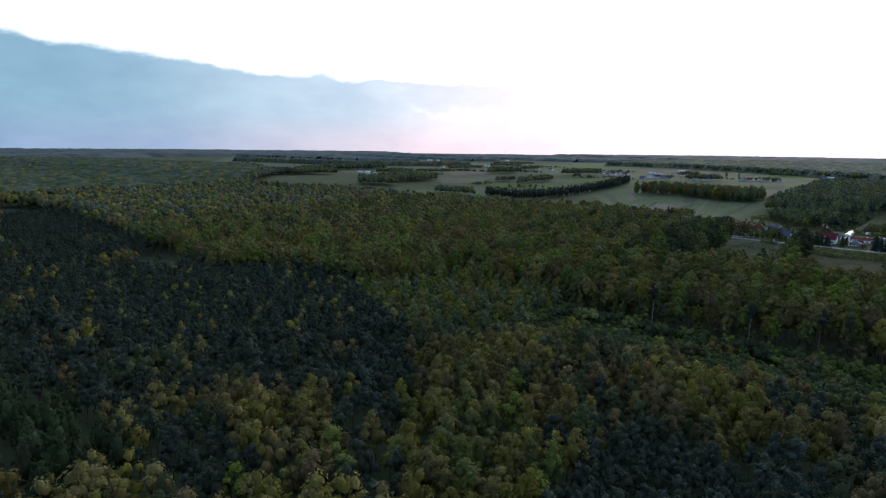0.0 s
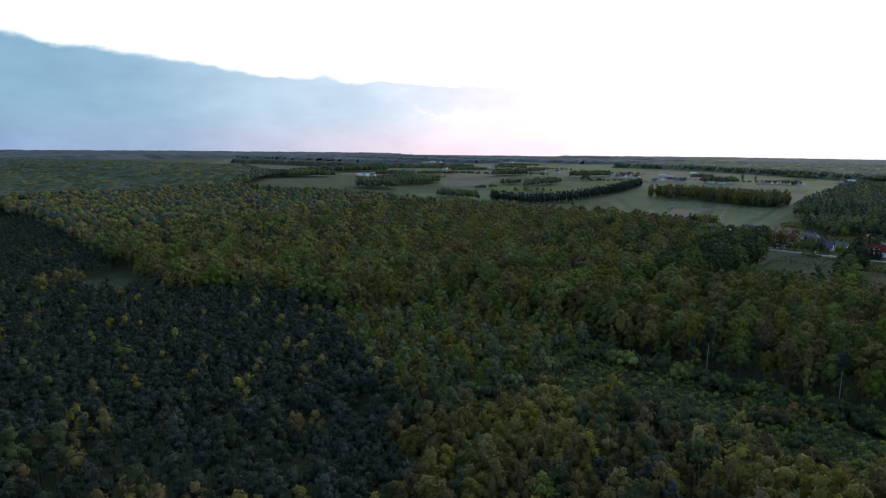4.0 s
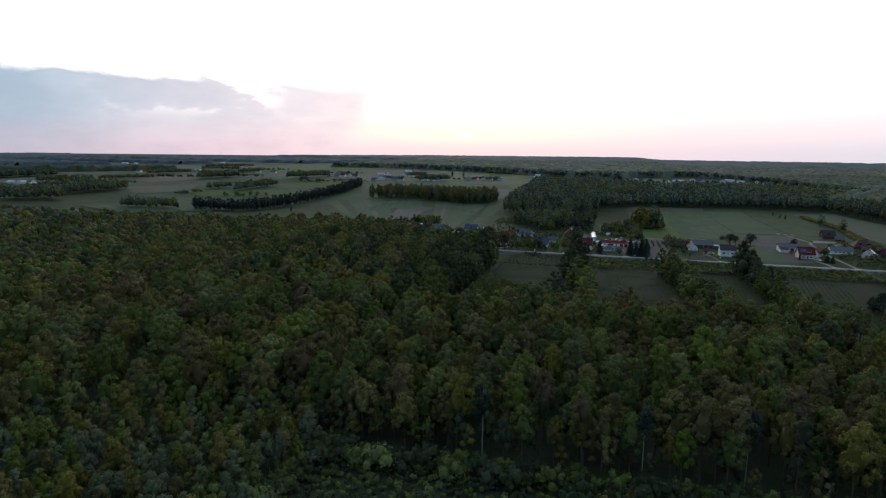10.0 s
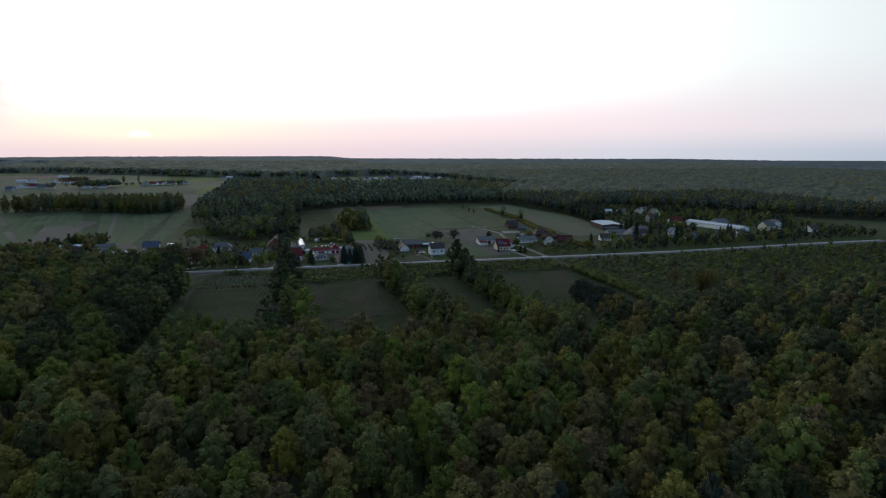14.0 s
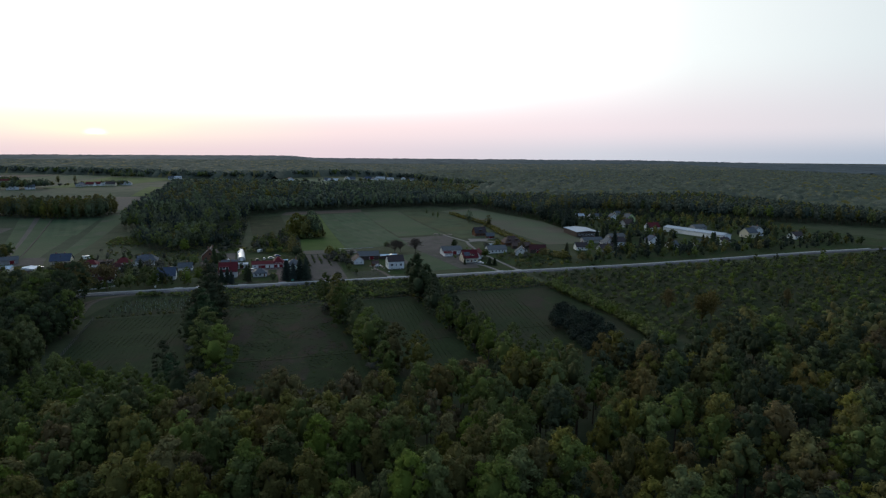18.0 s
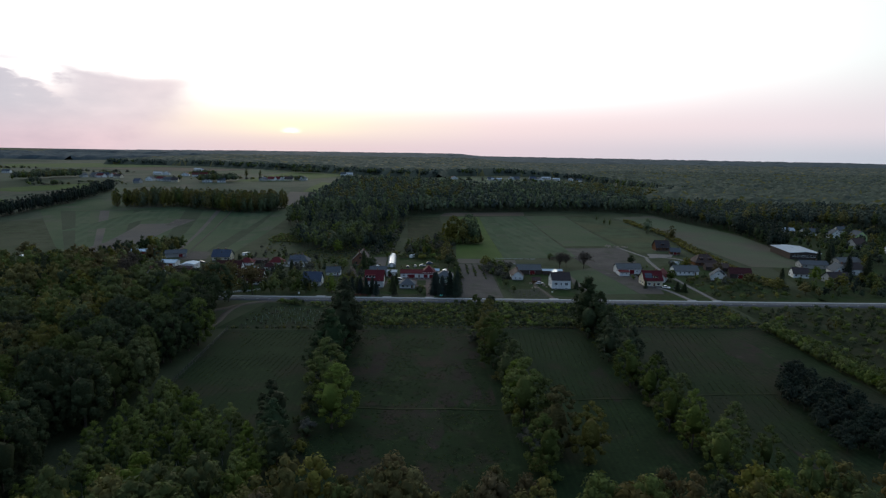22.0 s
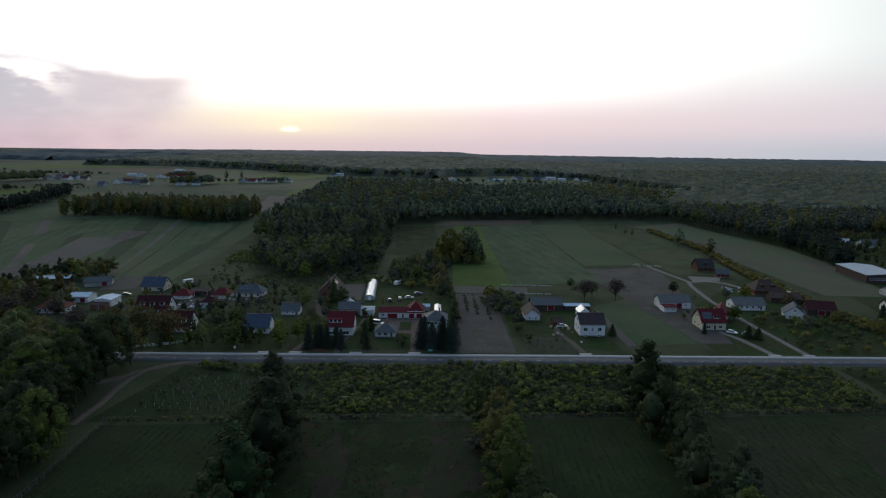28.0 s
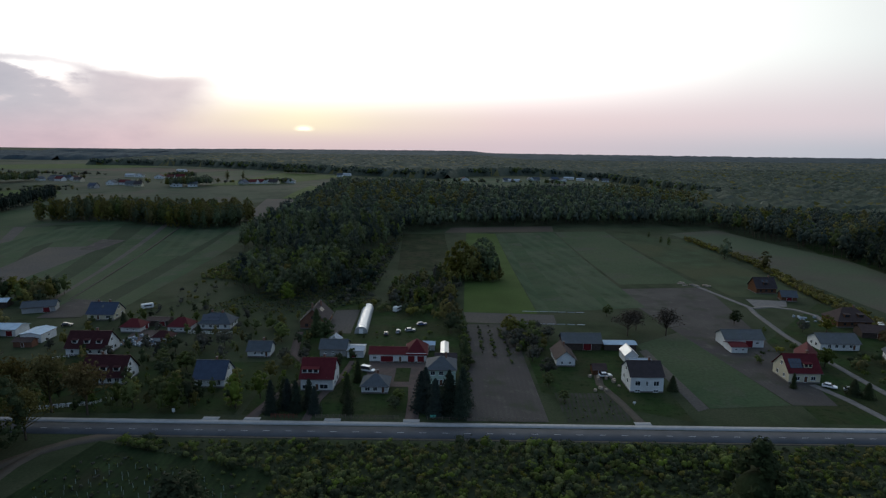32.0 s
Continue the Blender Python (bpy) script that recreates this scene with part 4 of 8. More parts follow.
def blot(name, cx, cy, wide, length, mat, dz, label, seed, lean=0.0):
    """Bare ground with a wavering outline, longer than wide."""
    rng = np.random.default_rng(seed)
    ring = []
    for k in range(26):
        a = k / 26 * 2 * math.pi
        q = 1 + 0.22 * math.sin(3 * a + seed) + rng.uniform(-0.16, 0.16)
        v = math.sin(a) * length * q
        ring.append((cx + math.cos(a) * wide * q + lean * v, cy + v))
    p = np.array([(cx, cy)] + ring)
    v = np.column_stack([p, ground_z(p[:, 0], p[:, 1]) + dz])
    i = np.arange(26)
    tagged(new(name, mesh_from(name, v, np.stack([np.zeros(26, int), i + 1, (i + 1) % 26 + 1], 1), [mat], smooth=True)), label, "bare ground", kind="structure")


blot("worn_ground", -27, -80, 3.2, 24, bare_turf, 0.085, "long worn brown streak in the grazed pasture", 1)
blot("worn_ground", 3, -70, 7.5, 17, bare_turf, 0.090, "broad worn brown ground in the grazed pasture", 2)
blot("worn_ground", 1, -106, 6.0, 19, bare_turf, 0.095, "broad worn brown ground in the grazed pasture", 3)
blot("worn_ground", -9, -132, 5.0, 15, bare_turf, 0.100, "worn brown ground in the grazed pasture", 4)
blot("worn_ground", 115, -74, 7.0, 19, bare_turf, 0.085, "worn brown ground beside the pine clump", 5)
blot("worn_ground", 50, -104, 3.0, 14, bare_turf, 0.105, "worn brown ground beside the tree row", 6)
strip("ditch", [(86.5, -143), (87.4, -152), (87.2, -160), (88.4, -169)], 0.8, -0.1, 0.11, bare_turf, "short dark ditch in the wide pasture", "ditch")
for way in ([(-33, -124.5), (-18, -125.6), (-2, -125), (15, -125.8)], [(37, -118), (46, -116.6), (55, -116.4)], [(73, -114), (88, -112.4), (103, -112)]):
    strip("grass_path", way, 0.5, -0.1, 0.115, rough_grass, "faint trodden path across the pasture", "path")
patch("garden_plot", [(6, 7), (29, 7), (28, 98), (9, 97)], soil, 0.05, "bare ploughed garden plot")
patch("garden_plot", [(34, 7), (53, 8), (52, 27), (34, 27)], veg_rows, 0.06, "vegetable garden with weedy rows")
patch("garden_plot", [(9, 100), (48, 98), (49, 113), (8, 116)], soil_far, 0.05, "narrow ploughed strip beside the crop")
patch("crop_field", [(8, 116), (42, 114), (40, 334), (16, 335)], bright_crop, 0.08, "bright green field of young grain")
patch("crop_field", [(42.3, 116), (96, 128), (90, 345), (40.3, 334)], crop_dull, 0.08, "dull green field of low grain")
patch("fallow_plot", [(-36, 330), (-2, 330), (4, 205), (-30, 205)], rough_grass, 0.09, "fallow rough plot between wood and grain")
patch("crop_field", [(-2, 336), (90, 346), (93, 371), (4, 359)], soil_red, 0.10, "reddish bare field at the wood")
patch("crop_field", [(97, 175), (141, 180), (134, 350), (90.4, 345)], crop_mid, 0.09, "brownish green field of sparse grain")
patch("ploughed_field", [(88, 164), (143, 170), (118, 20), (104.5, 20)], soil, 0.07, "long strip of bare ploughed soil")
patch("crop_field", [(74, 73), (97, 90), (104, 20), (78.5, 17)], crop_mid, 0.06, "narrow strip of green crop")
patch("ploughed_field", [(73, 66), (76.5, 68), (78, 17), (74, 15)], soil_far, 0.07, "thin bare strip beside the white house")
patch("meadow", [(148, 150), (188, 150), (196, 318), (134.4, 350)], meadow, 0.06, "green meadow behind the timber house")
patch("pale_field", [(208, 100), (246, 98), (270, 190), (206, 200)], crop_pale, 0.07, "pale field of thin grain beside the wood")
patch("pale_field", [(206, 198), (270, 188), (276, 252), (202, 300)], crop_pale, 0.10, "pale field of thin grain beside the wood")
patch("pale_field", [(202, 298), (276, 250), (240, 372), (186, 345)], crop_pale, 0.10, "pale field of thin grain beside the wood")
patch("crop_field", [(-420, 330), (-160, 372), (-150, 118), (-262, 108)], crop_mid, 0.12, "wide green field in long strips")
patch("ploughed_field", [(-283, 262), (-246, 270), (-232, 124), (-250, 112)], soil_far, 0.17, "grey ploughed strip running to the farms")
patch("crop_field", [(-320, 345), (-284, 362), (-296, 238), (-330, 215)], crop_dull, 0.17, "strip of paler grain across the field")
patch("crop_field", [(-232, 362), (-184, 370), (-178, 240), (-206, 236)], crop_dull, 0.17, "strip of paler grain across the field")
patch("crop_field", [(-205, 234), (-180, 238), (-172, 134), (-184, 130)], crop_mid, 0.18, "narrow strip of fresh green grain")
patch("ploughed_field", [(-262, 293), (-243, 291), (-243, 256), (-257, 254)], soil, 0.20, "small dark tilled plot in the field")
patch("ploughed_field", [(-262, 158), (-248, 176), (-240, 120), (-258, 108)], soil, 0.20, "dark end of the ploughed strip")
patch("ploughed_field", [(-182, 130), (-166, 128), (-160, 100), (-178, 98)], soil, 0.20, "bare tilled plot behind the farm sheds")
crop_dark = material("crop_dark", (0.033, 0.047, 0.026), var=0.2, scale=24.0, fine=1.0, tint=(0.042, 0.052, 0.030))
for u0, u1, mat in ((0.0, 0.06, crop_dark), (0.06, 0.12, crop_dull), (0.16, 0.20, soil_far), (0.30, 0.35, crop_dark), (0.42, 0.46, crop_dull), (0.52, 0.60, crop_dark), (0.655, 0.675, soil_far), (0.72, 0.76, crop_dull), (0.84, 0.93, crop_dark)):
    ends = [(-400 + 235 * u, 332 + 38 * u) for u in (u0, u1)] + [(-260 + 108 * u, 110 + 10 * u) for u in (u1, u0)]
    patch("field_strip", ends, mat, 0.155, "narrow strip of grain in the wide field")
for u0, u1, mat in ((0.10, 0.30, crop_mid), (0.62, 0.70, crop_mid)):
    ends = [(43 + 53 * u, 118 + 9 * u) for u in (u0, u1)] + [(41 + 49 * u, 333 + 10 * u) for u in (u1, u0)]
    patch("field_strip", ends, mat, 0.115, "narrow strip of grain in the wide field")
strip("field_path", [(-183, 129), (-205, 235), (-231, 368)], 0.6, -0.1, 0.22, shoulder, "thin worn path between field strips", "track")
for layer, (corners, mat, text) in enumerate((
        ([(-440, 420), (-200, 440), (-165, 380), (-430, 330)], crop_mid, "green field beyond the oak grove"),
        ([(-205, 520), (-150, 515), (-160, 400), (-190, 400)], soil_far, "bare pale field beside the wood"),
        ([(-193, 690), (-149, 640), (-152, 522), (-189, 524)], bright_crop, "green field rising to the far village"),
        ([(-520, 470), (-447, 540), (-330, 560), (-420, 450)], crop_pale, "pale strip of thin grain before the far village"),
        ([(-600, 480), (-540, 470), (-455, 545), (-506, 603)], bright_crop, "green meadow strip between hedges"),
        ([(-700, 560), (-600, 480), (-510, 605), (-590, 660)], crop_dark, "dark green field beside a copse"),
        ([(-966, 1062), (-628, 1233), (-924, 1444), (-1120, 1250)], bright_crop, "broad green field below the far forest"),
        ([(-791, 1058), (-500, 1010), (-440, 1170), (-640, 1225)], soil_red, "broad brownish field below the far forest"),
        ([(-480, 900), (-366, 930), (-340, 1080), (-450, 1150)], crop_mid, "green field behind the far village"),
        ([(-333, 660), (-250, 700), (-180, 940), (-330, 1040)], bright_crop, "fresh green field beside the far village"),
        ([(-774, 329), (-690, 262), (-655, 330), (-700, 420)], crop_pale, "pale fallow strip among copses"),
        ([(-855, 596), (-773, 640), (-590, 560), (-690, 480)], crop_dark, "dark grassland between copses"),
        ([(-881, 580), (-870, 433), (-780, 400), (-770, 560)], soil_red, "brown bare field among hedges"),
        ([(-673, 333), (-600, 292), (-480, 380), (-532, 420)], bright_crop, "green meadow behind the dark pines"),
        ([(-644, 123), (-560, 100), (-470, 190), (-600, 250)], crop_dull, "rough grassland at the forest edge"),
        ([(-1000, 300), (-900, 250), (-860, 330), (-940, 400)], soil_far, "bare field beside a far farm"),
        ([(-1100, 560), (-960, 500), (-900, 620), (-1020, 700)], crop_dark, "dark far meadow"),
        ([(-1090, 860), (-960, 760), (-850, 900), (-960, 1040)], crop_mid, "far green field between hedges"),
        ([(-1500, 1060), (-1200, 920), (-1000, 1080), (-1250, 1330)], crop_pale, "pale far field under the woods"),
        ([(-1700, 1350), (-1350, 1250), (-1150, 1500), (-1450, 1700)], crop_dark, "dark far field under the woods"),
        ([(-727, 1190), (-525, 1150), (-440, 1170), (-640, 1300)], crop_dark, "narrow field at the far forest edge"),
        ([(330, 960), (395, 930), (385, 800), (300, 830)], crop_mid, "green clearing between woods"),
        ([(0, 900), (330, 960), (300, 700), (0, 700)], crop_dull, "green clearing with farms between woods"),
        ([(160, 800), (260, 820), (265, 712), (170, 700)], soil_far, "bare plot in the clearing"))):
    patch("crop_field" if "field" not in text or mat not in (soil_far, soil_red) else "ploughed_field", corners, mat, 0.20 + 0.035 * layer, text)
patch("farm_garden", [(-150, 9), (-60, 9), (-60, 50), (-150, 50)], lawn, 0.03, "garden lawn round farm houses", "garden")
patch("farm_garden", [(-58, 9), (6, 9), (6, 130), (-58, 130)], lawn, 0.03, "garden lawn round farm houses", "garden")
patch("farm_garden", [(30, 27), (70, 8), (72, 75), (30, 78)], lawn, 0.035, "garden lawn round farm houses", "garden")
patch("farm_garden", [(106, 8), (200, 8), (186, 140), (110, 60)], lawn, 0.03, "garden lawn round farm houses", "garden")
patch("farm_yard", [(-125, 66), (-112, 66), (-109, 84), (-127, 84)], yard, 0.07, "reddish paved farm yard", "yard")
patch("farm_yard", [(-26, 30), (-6, 30), (-7, 51), (-27, 51)], yard, 0.07, "reddish paved yard before the garages", "yard")
patch("lawn_island", [(-17, 34), (-12, 34), (-12, 46), (-17, 46)], lawn, 0.10, "oval of lawn in the paved yard", "lawn")
patch("farm_yard", [(150, 131), (166, 132), (172, 143), (153, 146)], gravel, 0.07, "pale gravel yard at the timber house", "yard")
patch("vegetable_bed", [(-50, 83), (-39, 83), (-40, 118), (-51, 116)], soil_far, 0.06, "bare vegetable bed beside the polytunnel", "garden bed")
strip("farm_track", [(140, 6), (139, 43), (139, 64), (140, 88), (144, 118), (147, 131), (138, 178)], 1.3, -0.1, 0.09, gravel, "pale gravel farm track", "track")
strip("farm_track", [(148, 129), (158, 132), (167, 127), (171, 118), (169, 107)], 1.5, -0.1, 0.10, gravel, "pale gravel loop at the timber house", "track")
strip("driveway", [(-39, 6), (-38.5, 20), (-34, 40), (-33, 52)], 1.2, -0.1, 0.08, yard, "narrow paved driveway", "driveway")
strip("driveway", [(-9.5, 6), (-9.5, 20), (-10, 31)], 1.9, -0.1, 0.08, yard, "paved driveway with two wheel tracks", "driveway")
strip("driveway", [(-55, 6), (-52, 20), (-46, 36), (-46, 44), (-56, 60), (-60, 84)], 1.6, -0.1, 0.08, yard, "winding paved driveway", "driveway")
strip("driveway", [(55, 6), (53, 20), (50, 34), (52, 46)], 1.3, -0.1, 0.08, sand, "two-rut sandy driveway", "driveway")
strip("driveway", [(127, 6), (124, 24), (120, 36)], 1.4, -0.1, 0.08, gravel, "pale gravel driveway", "driveway")
for px in (-65.5, -54, -31.5, -9.5, 55, 127, 140):
    strip("driveway_apron", [(px - 2.3, 6.3), (px, 6.3), (px + 2.3, 6.3)], 1.0, -0.1, 0.22, concrete, "pale concrete driveway apron", "driveway")

# ---- woods and tree rows beyond the forest ----
GROVE = [(-374, 366), (-287, 366), (-240, 345), (-205, 333), (-176, 352), (-172, 380), (-200, 402), (-346, 402)]
x, y = scatter(GROVE, 7.0)
stand("grove_oak", BROAD, x, y, [OLIVE, BIRCH, GREEN, OLIVE, YELLOW], "tall oak of a dense grove among fields", "oaks of the grove", lambda a, b: a > -420, 0.8, 1.0, rest="oak_grove", rest_label="dense oak grove among fields", rest_kind=OAK_MID)
WOOD_N = [(-146, 250), (-157, 371), (-148, 513), (-150, 650), (-60, 640), (-20, 610), (56, 560), (219, 620), (300, 630), (262, 470), (242, 388), (93, 372), (4, 361), (-34, 330), (-36, 282), (-62, 240), (-100, 232)]
x, y = scatter(WOOD_N, 6.0)
south = y < 345
wood("mixed_wood", YOUNG_MID, x[south], y[south], [BIRCH, HAZY, BIRCH, BLUE, FRESH, DEEP, HAZY, BIRCH], "dark mixed wood of pine and birch", low=0.9, high=1.65, wide=0.2, slim=0.75)
wood("mixed_wood", YOUNG_FAR, x[~south], y[~south], [BIRCH, HAZY, BIRCH, HAZY_DARK, HAZY, BIRCH], "dark mixed wood of pine and birch", low=0.95, high=1.5, wide=0.35, slim=0.85)
x, y = scatter([(-119, 172), (-104, 144), (-84, 130), (-66, 132), (-60, 170), (-60, 242), (-100, 240), (-122, 214)], 4.6)
wood("mixed_wood", YOUNG_MID, x, y, [BLUE, GREEN, BIRCH, DEEP, FRESH, BIRCH], "southern end of the dark pine and birch wood", low=0.6, high=1.25, wide=0.2)
x, y = scatter([(-135, 380), (-60, 370), (30, 420), (20, 540), (-120, 560)], 9.5)
wood("oak_wood", OAK_MID, x, y, [OLIVE, BIRCH, HAZY], "group of oaks rising over the wood", low=0.85, high=1.05)
x, y = scatter([(150, 480), (280, 470), (330, 600), (200, 610)], 9.5)
wood("oak_wood", OAK_MID, x, y, [OLIVE, BIRCH, OLIVE], "group of oaks rising over the wood", low=0.75, high=0.95)
PINES_NW = [(-517, 173), (-451, 174), (-431, 241), (-424, 394), (-434, 504), (-448, 520), (-438, 410), (-445, 257), (-465, 190), (-531, 189)]
x, y = scatter(PINES_NW, 4.6)
wood("pine_belt", PINE_LOW, x, y, [PINE, BLUE, PINE], "dark belt of pines between fields", low=1.15, high=1.5, wide=0.25)
FOREST_E = [(240, 392), (276, 258), (330, 318), (385, 318), (440, 300), (520, 200), (620, 110), (900, 90), (900, 700), (560, 900), (420, 760), (300, 632)]
x, y = scatter(FOREST_E, 9.0)
close = (y < 430) & (x < 640)
wood("oak_forest", OAK_MID, x[close], y[close], [HAZY, HAZY, OLIVE, HAZY_DARK, HAZY, GREEN], "spring oak forest behind the village", low=0.7, high=1.0)
x, y = scatter([(266, 176), (276, 256), (335, 330), (300, 215), (285, 182)], 5.5)
wood("spruce_belt", PINE_LOW, x, y, [PINE, DEEP, PINE], "dark spruce belt between field and village", low=1.0, high=1.5, wide=0.3)


def far_wood(poly, spacing, tints, low=0.8, high=1.15, kind=None):
    x, y = scatter(poly, spacing)
    wood("far_forest", kind or FARTREE, x, y, tints, "far woodland towards the horizon", low=low, high=high, trunks=False, smooth=True)


WEST_BELT = [(-993, 36), (-977, 136), (-1093, 288), (-1112, 508), (-1164, 555), (-1150, 328), (-1036, 173), (-1055, 68)]
far_wood(WEST_BELT, 8.5, [DEEP, HAZY_DARK, DEEP, GREEN], 1.3, 1.7, COPSE)
# treetops coloured blue-grey to imitate haze before the horizon woods
canopy_hazy = material("canopy_hazy", (0.052, 0.068, 0.074), rough=0.8, var=0.25, scale=60.0, fine=9.0, tint=(0.040, 0.054, 0.060))


def canopy(poly, step, height, mats):
    """A closed roof of uneven treetops over far woods."""
    px, py = [p[0] for p in poly], [p[1] for p in poly]
    xs, ys = np.arange(min(px), max(px) + step, step), np.arange(min(py), max(py) + step, step)
    gx, gy = np.meshgrid(xs, ys)
    gx = gx + RNG.uniform(-.35, .35, gx.shape) * step
    gy = gy + RNG.uniform(-.35, .35, gy.shape) * step
    inside = in_poly(gx, gy, poly)
    z = ground_z(gx, gy) + np.where(inside, height * (0.36 + 0.66 * RNG.uniform(0, 1, gx.shape) ** 0.7), -3.0)
    nx, ny = len(xs), len(ys)
    i = (np.arange(ny - 1)[:, None] * nx + np.arange(nx - 1)[None]).ravel()
    f = np.concatenate([np.stack([i, i + 1, i + 1 + nx], 1), np.stack([i, i + 1 + nx, i + nx], 1)])
    f = f[inside.ravel()[f].any(1)]
    v = np.stack([gx.ravel(), gy.ravel(), z.ravel()], 1)
    pick = (drift(v[f[:, 0], 0], v[f[:, 0], 1], step * 2.2, 3) * 0.7 + RNG.uniform(0, 0.3, len(f)))
    index = np.clip((pick * len(mats)).astype(int), 0, len(mats) - 1)
    tagged(new("far_forest", mesh_from("far_forest", v, f, mats, index)), "far woodland canopy along the horizon", "forest", kind="stuff")


NEAR_TOPS, DEEP_TOPS, HAZY_TOPS = [leaf_hazy_dark, leaf_hazy, leaf_hazy, leaf_olive], [leaf_deep, leaf_hazy_dark, leaf_deep, leaf_bronze], [canopy_hazy]
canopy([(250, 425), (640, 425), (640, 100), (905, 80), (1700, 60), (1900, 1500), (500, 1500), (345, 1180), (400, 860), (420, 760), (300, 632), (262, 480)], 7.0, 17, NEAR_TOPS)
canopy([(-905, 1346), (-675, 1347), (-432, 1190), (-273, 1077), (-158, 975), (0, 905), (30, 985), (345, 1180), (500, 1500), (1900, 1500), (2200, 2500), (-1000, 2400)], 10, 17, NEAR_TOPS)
canopy([(-815, -90), (-865, -250), (-825, -400), (-700, -470), (-1500, -700), (-2300, -300), (-1900, 60), (-1300, 200), (-1000, 80)], 7.5, 17, DEEP_TOPS)
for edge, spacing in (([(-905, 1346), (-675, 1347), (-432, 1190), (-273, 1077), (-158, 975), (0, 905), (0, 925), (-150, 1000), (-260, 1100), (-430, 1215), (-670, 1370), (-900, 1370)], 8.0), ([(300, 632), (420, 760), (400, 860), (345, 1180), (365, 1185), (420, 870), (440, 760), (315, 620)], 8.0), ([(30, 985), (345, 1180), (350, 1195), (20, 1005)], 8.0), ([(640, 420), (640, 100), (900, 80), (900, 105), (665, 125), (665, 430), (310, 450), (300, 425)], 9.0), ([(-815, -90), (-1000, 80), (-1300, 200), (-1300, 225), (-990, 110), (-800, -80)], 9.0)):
    far_wood(edge, spacing, [HAZY, HAZY_DARK, HAZY, GREEN], 0.7, 1.0)
far_wood([(-420, -470), (-660, -425), (-830, -400), (-1100, -640), (-420, -560)], 8.5, [OLIVE, GREEN, BRONZE, DEEP], 0.8, 1.1)
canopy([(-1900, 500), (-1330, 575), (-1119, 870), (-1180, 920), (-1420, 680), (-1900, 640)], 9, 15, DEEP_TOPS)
canopy([(-2600, 900), (-1700, 900), (-1500, 1050), (-2500, 1300)], 14, 15, HAZY_TOPS)
canopy([(-2500, 1500), (-1500, 1350), (-1450, 1480), (-2400, 1700)], 14, 14, HAZY_TOPS)
canopy([(-2600, 1900), (-1200, 1700), (-1000, 2200), (-2400, 2900)], 16, 14, HAZY_TOPS)
canopy([(-1000, 2400), (2200, 2500), (3300, 2800), (3000, 4000), (0, 4600), (-1500, 4300), (-2300, 3200)], 34, 17, HAZY_TOPS)
canopy([(1900, 0), (4600, -300), (4400, 2000), (3300, 2800), (2200, 2500), (1900, 1500)], 34, 17, HAZY_TOPS)
canopy([(-2300, -300), (-1500, -700), (-2600, -1600), (-4600, -800), (-4500, 1500), (-3600, 2800), (-2700, 2200), (-2600, 600)], 34, 17, HAZY_TOPS)


def belt(a, b, depth, height, tints=(OLIVE, BIRCH, GREEN, BIRCH, HAZY), spacing=6.5):
    """A belt of trees with its front from a to b, `depth` metres deep away from the road."""
    a, b = np.array(a, float), np.array(b, float)
    mid = (a + b) / 2 - np.array([-20.0, -300.0])
    back = mid / np.linalg.norm(mid) * depth
    q = (b - a) * 0.12
    x, y = scatter([tuple(a), tuple(b), tuple(b + back - q), tuple(a + back + q)], spacing)
    wood("copse", OAK_MID, x, y, list(tints), "copse of broad-leaved trees among far fields", "copse", 0.72 * height / 20, 1.12 * height / 20, 0.25, trunks=False, slim=20 / height * 0.75)


for a, b, depth, height in (((-935, 313), (-861, 360), 40, 12), ((-728, 92), (-688, 150), 60, 17), ((-735, 185), (-729, 294), 60, 14), ((-590, 135), (-526, 159), 35, 13), ((-644, 287), (-629, 340), 14, 5), ((-644, 360), (-629, 410), 25, 9), ((-591, 357), (-574, 463), 36, 13), ((-766, 499), (-750, 606), 55, 15), ((-876, 787), (-886, 908), 40, 10), ((-640, 600), (-600, 715), 50, 14), ((-583, 552), (-573, 570), 24, 9), ((-377, 626), (-322, 661), 40, 13), ((-850, 250), (-820, 330), 30, 9), ((-925, 430), (-880, 520), 30, 8), ((-980, 120), (-930, 210), 60, 14), ((-1010, 640), (-980, 760), 40, 10), ((-470, 830), (-420, 850), 24, 10), ((-270, 725), (-232, 735), 20, 8), ((-600, 760), (-560, 770), 18, 8), ((-320, 1000), (-250, 980), 30, 12), ((-540, 590), (-480, 610), 10, 4), ((-700, 440), (-640, 470), 10, 4), ((-820, 640), (-740, 690), 12, 5), ((-1150, 1000), (-1050, 1050), 20, 8), ((-1250, 1150), (-1130, 1240), 26, 9)):
    belt(a, b, depth, height)
for cx, cy, length, turn in ((-300, 730, 90, 0.2), (-520, 560, 130, 0.3), (-780, 640, 120, 0.1), (-900, 560, 160, 0.2), (-1000, 800, 200, 0.1), (-700, 900, 200, 0.0), (-1000, 1000, 260, 0.1), (100, 800, 240, 0.0), (-420, 700, 110, 0.3), (-560, 330, 80, 0.5), (-860, 360, 150, 0.3)):
    n = int(length / 5)
    u = RNG.uniform(-0.5, 0.5, n) * length
    wood("hedgerow", COPSE, cx + u * math.cos(turn), cy + u * math.sin(turn) + RNG.uniform(-3, 3, n), [OLIVE, DEEP, GREEN, GREY], "loose hedgerow of trees between far fields", "hedgerow", 0.3, 0.9, 0.3, trunks=False)


def row(name, kind, spots, label, group, pale=False):
    for k, (x0, y0, tint, size, girth) in enumerate(spots):
        full = 1.22 if "pastures" in label or name == "willow_tree" else 1.0
        tree(name, kind, k, tint, x0, y0, size * full, girth, k * 1.7, label, "tree", group, pale)


